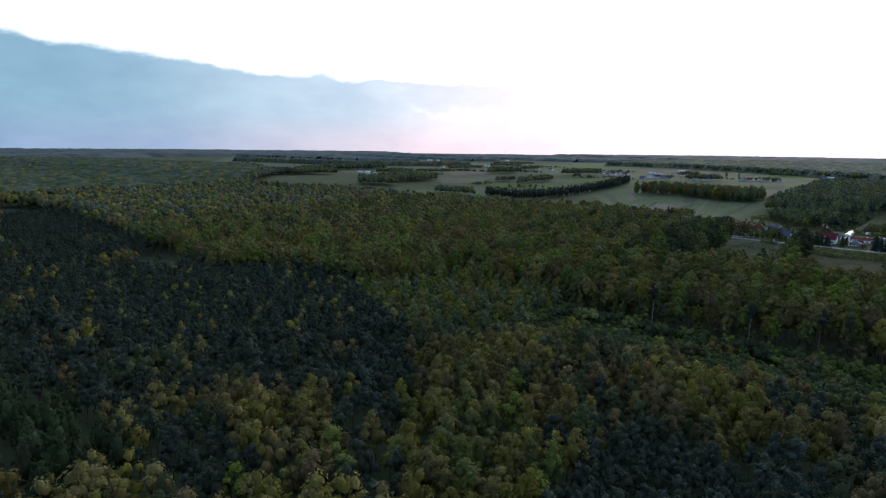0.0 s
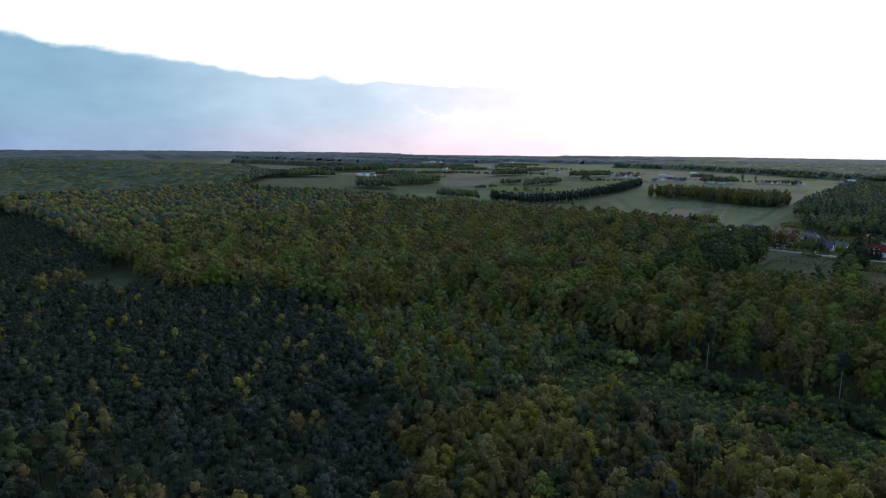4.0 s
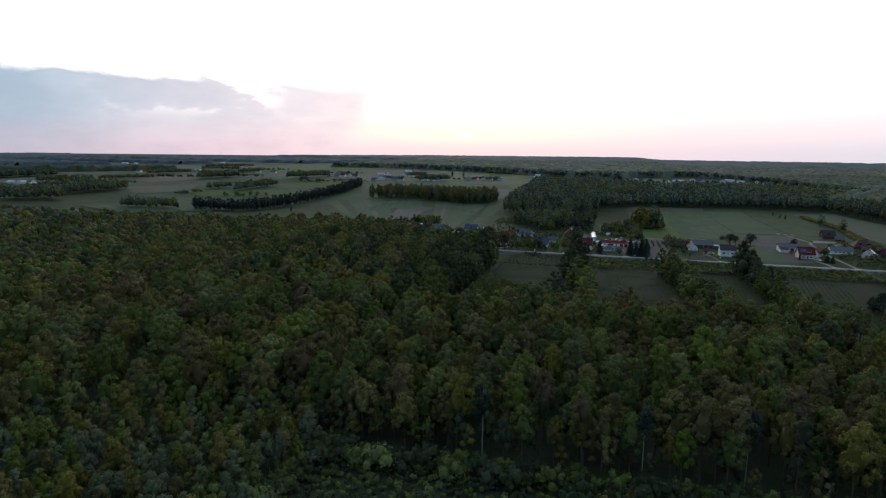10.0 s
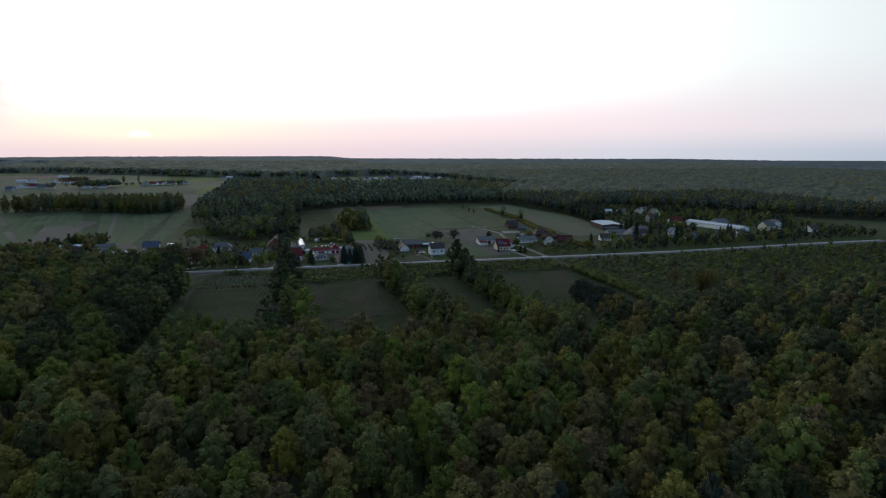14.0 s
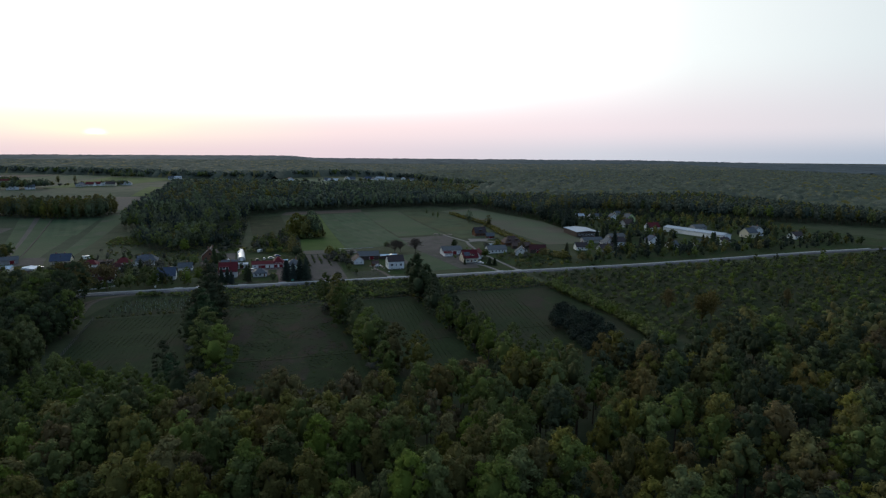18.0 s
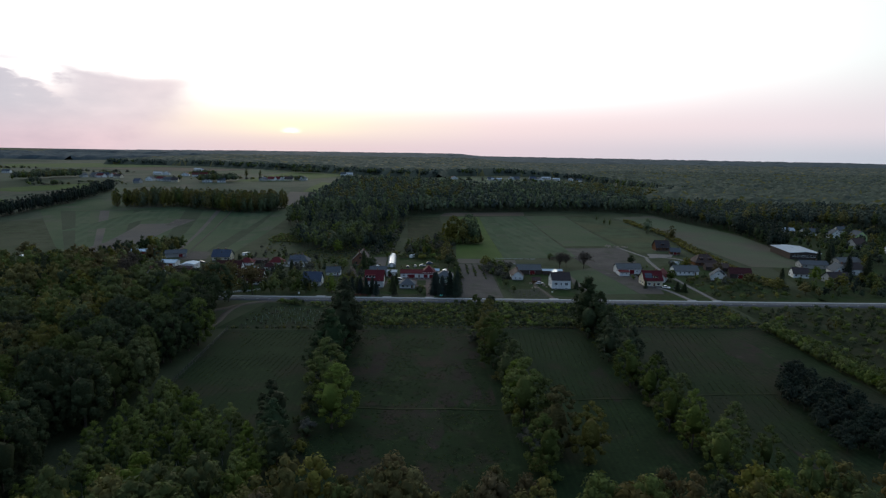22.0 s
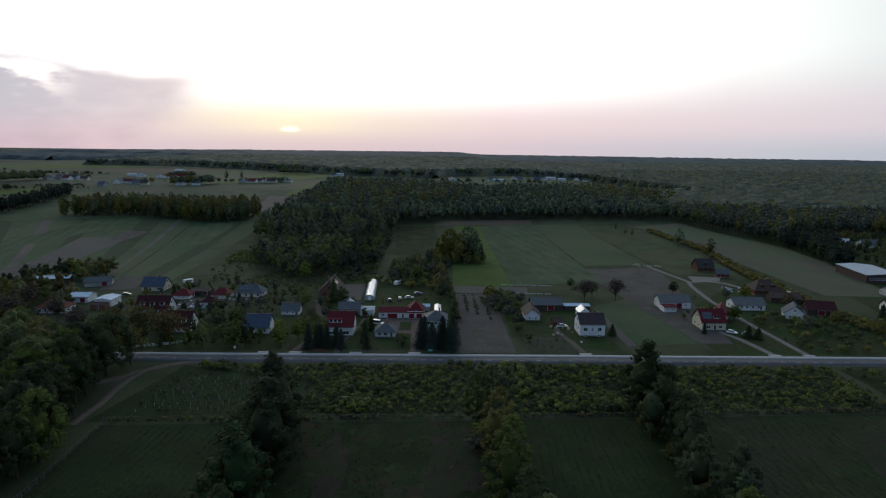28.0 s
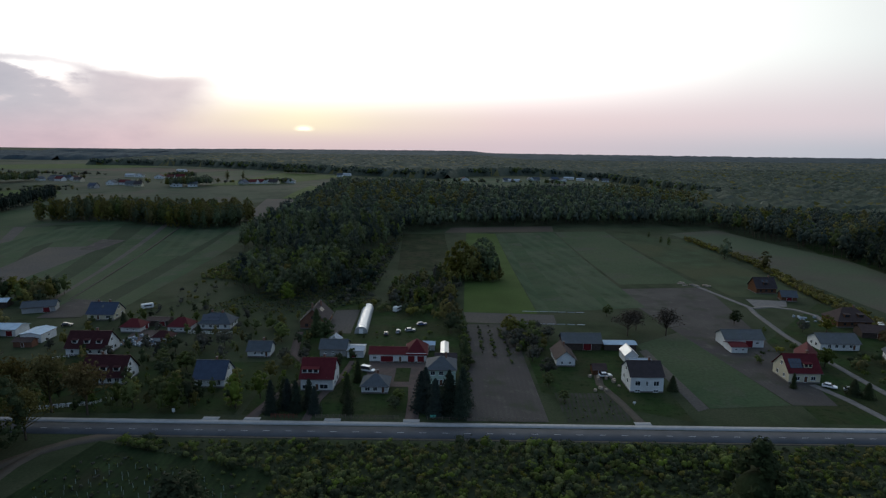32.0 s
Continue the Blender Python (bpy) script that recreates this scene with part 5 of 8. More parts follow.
def mowing_rows(x0, x1, y0, y1, lean, gap, tints, label, low, high, seed):
    """Low tufts in rows from north to south, with gaps where the row fades."""
    rng = np.random.default_rng(seed)
    xs, ys = [], []
    for cx in np.arange(x0, x1, gap):
        yy = np.arange(y1, y0, 0.62)
        xx = cx + rng.normal(0, 0.16, len(yy)) + (yy + 50) * lean
        keep = (drift(xx, yy, 11, seed) + rng.uniform(-0.3, 0.3, len(yy)) > 0.36) & (xx > x0) & (xx < x1)
        xs.append(xx[keep])
        ys.append(yy[keep] + rng.uniform(-0.2, 0.2, int(keep.sum())))
    wood("grass_tufts", TUFT, np.concatenate(xs), np.concatenate(ys), tints, label, "grass", low, high, trunks=False)


mowing_rows(-91, -49, -53, -150, 0.10, 2.1, [GREEN, DEEP, DEEP], "low rows of mown grass in the pasture", 0.28, 0.55, 41)
mowing_rows(18, 57, -50, -150, 0.08, 2.1, [GREEN, DEEP, DEEP], "low rows of mown grass in the pasture", 0.28, 0.55, 42)
mowing_rows(66, 112, -46, -160, 0.16, 2.5, [GREEN, DEEP, LARCH], "low slanting rows of mown grass", 0.28, 0.55, 43)
x, y = scatter([(-42, -188), (13, -188), (9, -50), (-44, -51)], 1.4)
keep = drift(x, y, 9, 12) + RNG.uniform(-.35, .35, len(x)) > 0.42
wood("grass_tufts", TUFT, x[keep], y[keep], [DEEP, GREEN, LARCH], "tufts of coarse grass and weeds in the pasture", "grass", 0.3, 0.75, trunks=False)
x, y = scatter([(-116, 112), (-60, 110), (-40, 135), (-34, 330), (-62, 240), (-100, 146)], 2.2)
wood("grass_tufts", TUFT, x, y, [GREEN, DEEP, GREY, OLIVE], "tall rough grass and weeds behind the farms", "grass", 0.8, 1.8, trunks=False)
# the three tree rows that divide the pastures
row("spruce_tree", CONIC, [(-44, -56, DEEP, 0.97, 1.32), (-42, -64, DEEP, 1.20, 1.32), (-46, -70, DEEP, 1.02, 1.49), (-41, -76, DEEP, 1.14, 1.40), (-46, -84, DEEP, 0.87, 1.56), (-42, -92, LARCH, 0.97, 1.49), (-47, -99, DEEP, 0.63, 1.56), (-41, -106, DEEP, 0.71, 1.49), (-49, -140, DEEP, 0.73, 1.32), (-47, -150, LARCH, 0.67, 1.32), (-44, -160, DEEP, 0.61, 1.49), (-38, -120, DEEP, 0.51, 1.49)], "tall dense spruce in a row between pastures", "spruces between pastures")
row("willow_tree", OVAL, [(-37, -127, FRESH, 0.84, 1.45), (-35, -138, FRESH, 0.72, 1.5)], "pale round-crowned willow beside the spruces", "willows")
row("alder_tree", OVAL, [(11, -54, GREEN, 0.66, 1.22), (14, -62, DEEP, 0.73, 1.13), (12, -72, OLIVE, 0.79, 1.22), (15, -80, GREEN, 0.70, 1.13), (14, -90, GREEN, 0.77, 1.22), (17, -100, DEEP, 0.64, 1.30), (16, -110, GREEN, 0.66, 1.30), (18, -120, FRESH, 0.57, 1.38), (18, -136, FRESH, 0.84, 1.38), (24, -140, GREEN, 0.64, 1.30), (24, -150, OLIVE, 0.70, 1.46), (31, -156, OLIVE, 0.64, 1.38), (20, -160, GREEN, 0.62, 1.30)], "bushy alder in a row between pastures", "alders between pastures")
row("spruce_tree", CONIC, [(58, -46, DEEP, 1.07, 1.40), (62, -52, DEEP, 0.87, 1.40), (56, -58, DEEP, 0.82, 1.49), (62, -64, DEEP, 0.77, 1.40), (60, -74, DEEP, 0.73, 1.40), (57, -84, DEEP, 0.67, 1.49), (63, -90, DEEP, 0.73, 1.32), (60, -98, LARCH, 0.63, 1.32)], "dark spruce in a row between pastures", "spruces between pastures")
row("alder_tree", OVAL, [(57, -108, GREEN, 0.62, 1.30), (62, -114, DEEP, 0.58, 1.30), (58, -122, GREEN, 0.64, 1.22), (63, -130, GREEN, 0.57, 1.30), (58, -138, FRESH, 0.62, 1.16), (60, -148, FRESH, 0.66, 1.16), (65, -154, GREEN, 0.64, 1.16), (60, -162, FRESH, 0.64, 1.22), (72, -160, GREEN, 0.54, 1.13)], "bushy alder in a row between pastures", "alders between pastures")
for k in range(34):
    u = k / 33
    for nm, cx, lo in (("hedge_bush", -44 + 2 * u, .8), ("hedge_bush", 12 + 10 * u, 1.1), ("hedge_bush", 60 + 2 * u, .9)):
        tree(nm, BUSH, k, int(RNG.choice([DEEP, GREEN, OLIVE, GREY])), cx + RNG.uniform(-3.5, 3.5), -50 - 112 * u + RNG.uniform(-2, 2), lo * RNG.uniform(.8, 1.6), RNG.uniform(1, 1.5), k, "leafy bush under the tree row", "bush", "bushes under tree rows")
x, y = scatter([(110, -100), (119, -93), (123, -132), (108, -152), (99, -149), (102, -115)], 4.2)
for k in range(len(x)):
    tree("dark_pine", GARDEN, k, PINE, float(x[k]), float(y[k]), RNG.uniform(0.55, 0.8), 1.1, k, "low dense dark pine in a clump", "tree", "dark pine clump")
x, y = scatter([(136, -44), (141, -44), (145, -108), (139, -152), (134, -152), (139, -106)], 1.9)
wood("hedge", BUSH, x, y, [FRESH, GREEN, GREEN], "tall yellowish green hedge beside the pasture", "hedge", 1.1, 1.9)
x, y = scatter([(-92, -196), (-44, -196), (-46, -156), (-60, -140), (-84, -122), (-91, -124)], 4.4)
for k in range(len(x)):
    tree("young_birch", YOUNG, k, int(RNG.choice([FRESH, GREEN, FRESH, FRESH])), float(x[k]), float(y[k]), RNG.uniform(0.5, 0.78), 1.15, k, "pale green young birch at the forest edge", "tree", "forest-edge birches", True)
x, y = scatter([(-86, -7), (138, -6), (137, -40), (64, -43), (-40, -45), (-40, -22), (-84, -9)], 1.75)
tall = drift(x, y, 13, 21) > 0.70
wood("scrub", SHRUB, x[~tall], y[~tall], [GREEN, FRESH, GREEN, DEEP, DEEP, OLIVE], "dense green and yellowish scrub beside the road", "scrub", 0.22, 0.72)
wood("scrub", SHRUB, x[tall], y[tall], [GREEN, DEEP, FRESH], "taller leafy scrub beside the road", "scrub", 0.5, 1.0)
x, y = scatter([(-92, -30), (-86, -12), (-40, -24), (-40, -44), (-90, -46)], 2.6)
wood("scrub", SHRUB, x, y, [GREEN, GREY], "low seedlings in a young plantation", "scrub", 0.15, 0.35)
patch("scrubland", [(142, -7), (520, 2), (600, -190), (146, -182)], rough_grass, 0.03, "rough overgrown grassland with scrub", "grassland")
patch("village_green", [(196, 8), (520, 22), (540, 330), (285, 330)], lawn, 0.03, "village gardens and lawns at the forest", "garden")
x, y = scatter([(142, -8), (480, 0), (560, -160), (420, -185), (230, -166), (150, -160)], 4.9)
wood("scrub", SHRUB, x, y, [GREEN, DEEP, GREEN, FRESH, DEEP], "overgrown scrubland with bushes", "scrub", 0.35, 1.15)
x, y = scatter([(150, -30), (460, -10), (520, -160), (230, -160)], 15.0)
wood("young_trees", YOUNG_MID, x, y, [OLIVE, GREEN, FRESH, DEEP], "scattered young trees in the scrubland", "trees", 0.4, 0.8)
x, y = scatter([(-95, -49), (138, -40), (138, -41.5), (-95, -51)], 1.7)
wood("hedge", SHRUB, x, y, [DEEP, GREEN, OLIVE], "low hedge along the back fence", "hedge", 0.3, 0.6)
row("bare_oak", TWIGGY, [(164, -136, BRONZE, 1.7, 0.9), (176, -128, BRONZE, 1.5, 0.9), (165, -112, BRONZE, 1.3, 0.8), (228, -120, BRONZE, 1.1, 0.7)], "large oak with sparse brown spring leaves", "scrubland oaks")
row("big_linden", DOME, [(9, 186, OLIVE, 1.12, 1.0), (20, 191, BIRCH, 1.18, 1.05), (15, 181, OLIVE, 1.0, 1.05), (25, 184, BIRCH, 0.95, 1.0), (3, 190, OLIVE, 0.85, 1.0)], "huge dense round-crowned tree in the field", "field trees")
row("lone_tree", BROAD, [(190, 250, BIRCH, 0.70, 1.5), (200, 217, OLIVE, 0.62, 1.45), (165, 303, GREEN, 0.3, 1.2), (169, 297, GREEN, 0.32, 1.2), (163, 325, GREEN, 0.28, 1.2), (-394, 192, DEEP, 0.42, 0.9), (-350, 792, OLIVE, 0.8, 1.0), (-327, 797, OLIVE, 0.7, 1.0)], "lone rounded tree in open fields", "lone trees")
x, y = scatter([(188, 322), (196, 322), (207, 245), (199, 160), (192, 80), (196, 36), (184, 38), (184, 80), (190, 160), (200, 240)], 2.6)
wood("hedge", SHRUB, x, y, [YELLOW, OLIVE, YELLOW], "yellow flowering hedge along the field edge", "hedge", 0.6, 1.2)

# ---- buildings ----


def part(name, bm, mat, parent, label=""):
    """Links a bmesh as one mesh under a thing or a part."""
    me = bpy.data.meshes.new(name)
    bmesh.ops.recalc_face_normals(bm, faces=bm.faces)
    bm.to_mesh(me)
    bm.free()
    me.materials.append(mat)
    ob = new(name, me)
    ob.parent = parent
    return tagged(ob, label)


def block(bm, x0, x1, y0, y1, z0, z1):
    v = [bm.verts.new(p) for p in ((x0, y0, z0), (x1, y0, z0), (x1, y1, z0), (x0, y1, z0), (x0, y0, z1), (x1, y0, z1), (x1, y1, z1), (x0, y1, z1))]
    for f in ((0, 3, 2, 1), (4, 5, 6, 7), (0, 1, 5, 4), (1, 2, 6, 5), (2, 3, 7, 6), (3, 0, 4, 7)):
        bm.faces.new([v[i] for i in f])
    return bm


def box(x0, x1, y0, y1, z0, z1):
    return block(bmesh.new(), x0, x1, y0, y1, z0, z1)


def prism(points, thick):
    """A slab: the polygon given in space, thickened straight down."""
    bm = bmesh.new()
    top = [bm.verts.new(p) for p in points]
    low = [bm.verts.new((p[0], p[1], p[2] - thick)) for p in points]
    bm.faces.new(top)
    bm.faces.new(low[::-1])
    n = len(points)
    for i in range(n):
        bm.faces.new((top[i], low[i], low[(i + 1) % n], top[(i + 1) % n]))
    return bm


def gabled(w, d, h, r, along_x):
    """A house body with gables, centred on its floor."""
    bm = bmesh.new()
    a, b = w / 2, d / 2
    base = [(-a, -b), (a, -b), (a, b), (-a, b)]
    lo = [bm.verts.new((px, py, -0.3)) for px, py in base]
    hi = [bm.verts.new((px, py, h)) for px, py in base]
    bm.faces.new(lo[::-1])
    for i in range(4):
        bm.faces.new((lo[i], lo[(i + 1) % 4], hi[(i + 1) % 4], hi[i]))
    if along_x:
        e = [bm.verts.new((-a, 0, h + r)), bm.verts.new((a, 0, h + r))]
        bm.faces.new((hi[3], hi[0], e[0]))
        bm.faces.new((hi[1], hi[2], e[1]))
        bm.faces.new((hi[0], hi[1], e[1], e[0]))
        bm.faces.new((hi[2], hi[3], e[0], e[1]))
    else:
        e = [bm.verts.new((0, -b, h + r)), bm.verts.new((0, b, h + r))]
        bm.faces.new((hi[0], hi[1], e[0]))
        bm.faces.new((hi[2], hi[3], e[1]))
        bm.faces.new((hi[1], hi[2], e[1], e[0]))
        bm.faces.new((hi[3], hi[0], e[0], e[1]))
    return bm


WALLS = dict(
    white=material("render_white", (0.680, 0.680, 0.670), var=0.08, scale=2.0, fine=0.3, tint=(0.58, 0.58, 0.56)),
    cream=material("render_cream", (0.58, 0.52, 0.38), var=0.08, scale=2.0, fine=0.3, tint=(0.50, 0.45, 0.34)),
    grey=material("render_grey", (0.36, 0.36, 0.35), var=0.10, scale=2.0, fine=0.3, tint=(0.29, 0.29, 0.28)),
    mint=material("render_mint", (0.40, 0.50, 0.42), var=0.08, scale=2.0, fine=0.3),
    lime=material("render_lime", (0.52, 0.62, 0.30), var=0.08, scale=2.0, fine=0.3),
    brick=material("brick_wall", (0.180, 0.090, 0.060), var=0.2, scale=1.0, fine=0.2, tint=(0.20, 0.10, 0.07)),
    timber=material("timber_wall", (0.120, 0.060, 0.034), var=0.2, scale=0.8, fine=0.2),
    dark=material("old_boards", (0.070, 0.055, 0.048), var=0.25, scale=0.8, fine=0.2))
ROOFS = dict(
    red=material("tile_red", (0.086, 0.016, 0.020), rough=0.6, var=0.15, scale=1.5, fine=0.28, wave=(90, 0.35, 0.4, (0.07, 0.013, 0.017))),
    orange=material("tile_orange", (0.095, 0.034, 0.028), rough=0.6, var=0.15, scale=1.5, fine=0.28, wave=(90, 0.35, 0.4, (0.07, 0.026, 0.022))),
    maroon=material("tile_maroon", (0.046, 0.016, 0.018), rough=0.55, var=0.18, scale=1.5, fine=0.28, wave=(90, 0.35, 0.4, (0.032, 0.012, 0.014))),
    navy=material("tile_navy", (0.050, 0.064, 0.095), rough=0.55, var=0.15, scale=1.5, fine=0.28, wave=(90, 0.35, 0.35, (0.035, 0.045, 0.070))),
    slate=material("tile_slate", (0.070, 0.080, 0.090), rough=0.6, var=0.15, scale=1.5, fine=0.28, wave=(90, 0.35, 0.3, (0.07, 0.078, 0.09))),
    eternit=material("cement_sheet", (0.100, 0.105, 0.110), rough=0.8, var=0.2, scale=1.2, fine=0.2, tint=(0.10, 0.105, 0.10), wave=(0, 0.3, 0.4, (0.09, 0.095, 0.10))),
    brown=material("tile_brown", (0.045, 0.038, 0.040), rough=0.6, var=0.18, scale=1.5, fine=0.28, wave=(90, 0.35, 0.35, (0.042, 0.032, 0.032))),
    umber=material("tile_umber", (0.062, 0.044, 0.040), rough=0.6, var=0.18, scale=1.5, fine=0.28),
    tin=material("tin_roof", (0.45, 0.46, 0.47), rough=0.45, var=0.08, scale=1.5, metal=0.9, wave=(0, 0.5, 0.25, (0.45, 0.46, 0.48))),
    sky=material("blue_tin", (0.30, 0.38, 0.45), rough=0.45, var=0.12, scale=1.5, wave=(0, 0.5, 0.25, (0.24, 0.31, 0.37))),
    pale=material("pale_sheet", (0.300, 0.340, 0.380), rough=0.5, var=0.10, scale=2.0, fine=0.4, wave=(0, 0.6, 0.2, (0.42, 0.44, 0.46))))
pane_dark = material("window_glass", (0.018, 0.022, 0.028), rough=0.08, var=0.2, scale=1.0, spec=0.6)
frame_white = material("window_frame_white", (0.66, 0.66, 0.65), rough=0.5, var=0.05, scale=1.0)
frame_brown = material("window_frame_brown", (0.11, 0.06, 0.035), rough=0.6, var=0.1, scale=1.0)
plinth_mat = material("plinth", (0.17, 0.15, 0.14), var=0.15, scale=1.0, fine=0.2)
chimney_mat = material("chimney_brick", (0.22, 0.12, 0.085), var=0.2, scale=0.6, fine=0.15)
gutter_mat = material("gutter", (0.12, 0.10, 0.10), rough=0.5, var=0.1, scale=1.0)
door_mat = material("door_wood", (0.13, 0.07, 0.045), rough=0.6, var=0.15, scale=0.6, fine=0.1)
garage_mat = material("garage_door_red", (0.130, 0.018, 0.022), rough=0.5, var=0.08, scale=1.0, wave=(0, 0.4, 0.2, (0.19, 0.025, 0.027)))
solar_mat = material("solar_panel", (0.014, 0.018, 0.032), rough=0.12, var=0.15, scale=1.0, spec=0.6)
metal_mat = material("grey_metal", (0.32, 0.33, 0.34), rough=0.45, var=0.1, scale=0.5, metal=0.6)
fence_wood = material("fence_wood", (0.16, 0.13, 0.105), var=0.2, scale=0.5, fine=0.1)
fence_red = material("fence_red", (0.16, 0.050, 0.040), var=0.2, scale=0.5, fine=0.1)



def on_side(root, side, w, d, u, z, ww, hh, kind, frame_mat):
    """A window or door on a wall: u is its middle along the wall from the house's middle."""
    if side in "sn":
        sgn = -1 if side == "s" else 1
        y = sgn * d / 2
        outer = box(u - ww / 2, u + ww / 2, min(y, y + sgn * 0.06), max(y, y + sgn * 0.06), z, z + hh)
        pane = box(u - ww / 2 + .1, u + ww / 2 - .1, min(y, y + sgn * 0.09), max(y, y + sgn * 0.09), z + .1, z + hh - .1)
        sill = box(u - ww / 2 - .06, u + ww / 2 + .06, min(y, y + sgn * 0.18), max(y, y + sgn * 0.18), z - .07, z)
        bar = box(u - .035, u + .035, min(y, y + sgn * 0.105), max(y, y + sgn * 0.105), z + .1, z + hh - .1)
    else:
        sgn = -1 if side == "w" else 1
        x = sgn * w / 2
        outer = box(min(x, x + sgn * 0.06), max(x, x + sgn * 0.06), u - ww / 2, u + ww / 2, z, z + hh)
        pane = box(min(x, x + sgn * 0.09), max(x, x + sgn * 0.09), u - ww / 2 + .1, u + ww / 2 - .1, z + .1, z + hh - .1)
        sill = box(min(x, x + sgn * 0.18), max(x, x + sgn * 0.18), u - ww / 2 - .06, u + ww / 2 + .06, z - .07, z)
        bar = box(min(x, x + sgn * 0.105), max(x, x + sgn * 0.105), u - .035, u + .035, z + .1, z + hh - .1)
    if kind == "window":
        f = part("window", outer, frame_mat, root)
        part("pane", pane, pane_dark, f)
        if root.name.startswith(("far_house", "village")):
            sill.free()
            bar.free()
        else:
            part("sill", sill, frame_mat, f)
            part("mullion", bar, frame_mat, f)
    else:
        f = part(kind, outer, frame_mat, root)
        part("door_panel", pane, door_mat if kind == "door" else garage_mat, f)
        sill.free()
        bar.free()


FOOT = []          # the ground that the houses cover


def house(name, x, y, w, d, h, r, axis="x", wall="white", roof="slate", label="", hip=0.0, over=0.5, turn=0.0, wins=(), doors=(), chimneys=(), dormers=(), frames="white", plinth=True, category="house", panels=0, lights=0, group=""):
    """A house: body, roof of two slopes (or four, hip metres in from the gables), openings, chimneys, dormers."""
    FOOT.append((x, y, max(w, d) / 2 + 1.8 if turn else w / 2 + 1.8, max(w, d) / 2 + 1.8 if turn else d / 2 + 1.8))
    root = new(name)
    root.matrix_basis = pose(x, y, float(ground_z(x, y)), 0, 0, turn)
    tagged(root, label, category, group)
    along = axis == "x"
    wm, rm = WALLS[wall], ROOFS[roof]
    if hip:
        part("wall", box(-w / 2, w / 2, -d / 2, d / 2, -0.3, h), wm, root)
    else:
        part("wall", gabled(w, d, h, r - 0.12, along), wm, root)
    if plinth:
        part("plinth", box(-w / 2 - .04, w / 2 + .04, -d / 2 - .04, d / 2 + .04, -0.3, 0.45), plinth_mat, root)
    L, D = (w, d) if along else (d, w)
    a, b = L / 2 + over, D / 2 + over
    drop = r * over / (D / 2)
    top, low = h + r, h - drop

    def P(u, v, z):
        return (u, v, z) if along else (-v, u, z)

    k = L / 2 + over - hip - over if hip else a
    k = max(k, 0.05)
    for sgn in (-1, 1):
        part("roof_slope", prism([P(-a, sgn * b, low), P(a, sgn * b, low), P(k, 0, top), P(-k, 0, top)], 0.16), rm, root)
        if hip:
            part("roof_slope", prism([P(sgn * a, -b, low), P(sgn * a, b, low), P(sgn * k, 0, top)], 0.16), rm, root)
        part("gutter", prism([P(-a, sgn * (b + .12), low + .02), P(a, sgn * (b + .12), low + .02), P(a, sgn * b, low + .02), P(-a, sgn * b, low + .02)], 0.12), gutter_mat, root)
    part("ridge", prism([P(-k, -0.16, top + .05), P(k, -0.16, top + .05), P(k, 0.16, top + .05), P(-k, 0.16, top + .05)], 0.14), rm, root)
    fm = frame_white if frames == "white" else frame_brown
    for side, u, z, ww, hh in wins:
        on_side(root, side, w, d, u, z, ww, hh, "window", fm)
    for side, u, z, ww, hh in doors:
        on_side(root, side, w, d, u, z, ww, hh, "door" if ww < 1.8 else "garage_door", fm)
    for cx, cy in chimneys:
        c = part("chimney", box(cx - .32, cx + .32, cy - .3, cy + .3, h, top + 0.9), chimney_mat, root)
        part("chimney_cap", box(cx - .4, cx + .4, cy - .38, cy + .38, top + .9, top + 1.02), plinth_mat, c)
    for u, dw in dormers:
        yb = -D / 2 * 0.78
        z0 = h + r * (1 - abs(yb) / (D / 2))
        dm = part("dormer", box(u - dw / 2, u + dw / 2, yb, -0.3, z0 - .2, z0 + 1.35) if along else box(yb, -0.3, u - dw / 2, u + dw / 2, z0 - .2, z0 + 1.35), wm, root)
        q = [(u - dw / 2 - .2, yb - .3, z0 + 1.35), (u + dw / 2 + .2, yb - .3, z0 + 1.35), (u + dw / 2 + .2, -0.2, z0 + 1.75), (u - dw / 2 - .2, -0.2, z0 + 1.75)]
        part("dormer_roof", prism(q if along else [(py, px, pz) for px, py, pz in q], 0.14), rm, dm)
        n = max(1, round(dw / 1.6))
        for i in range(n):
            c = u + (i - (n - 1) / 2) * dw / n
            part("dormer_window", box(c - dw / n * .36, c + dw / n * .36, yb - .06, yb + .02, z0 + .2, z0 + 1.15) if along else box(yb - .06, yb + .02, c - dw / n * .36, c + dw / n * .36, z0 + .2, z0 + 1.15), pane_dark, dm)
    slope = math.atan2(r, D / 2)
    for i in range(panels):
        u, v = -L / 2 + 0.8 + (i // 2) * 1.08, (i % 2) * 1.75
        y0, y1 = -D / 2 * 0.82 + v * math.cos(slope), -D / 2 * 0.82 + (v + 1.65) * math.cos(slope)
        zz = [h + r * (1 + yy / (D / 2)) + 0.16 for yy in (y0, y1)]
        part("solar_panel", prism([P(u, y0, zz[0]), P(u + 1.0, y0, zz[0]), P(u + 1.0, y1, zz[1]), P(u, y1, zz[1])], 0.05), solar_mat, root, "dark blue solar panel")
    for i in range(lights):
        u = (i - (lights - 1) / 2) * 2.2
        y0, y1 = -D / 2 * 0.55, -D / 2 * 0.30
        zz = [h + r * (1 + yy / (D / 2)) + 0.12 for yy in (y0, y1)]
        part("roof_window", prism([P(u - .45, y0, zz[0]), P(u + .45, y0, zz[0]), P(u + .45, y1, zz[1]), P(u - .45, y1, zz[1])], 0.08), pane_dark, root, "small roof window")
    return root


def facade(side, n, length, z, ww=1.2, hh=1.35):
    return [(side, (i - (n - 1) / 2) * length / n, z, ww, hh) for i in range(n)]


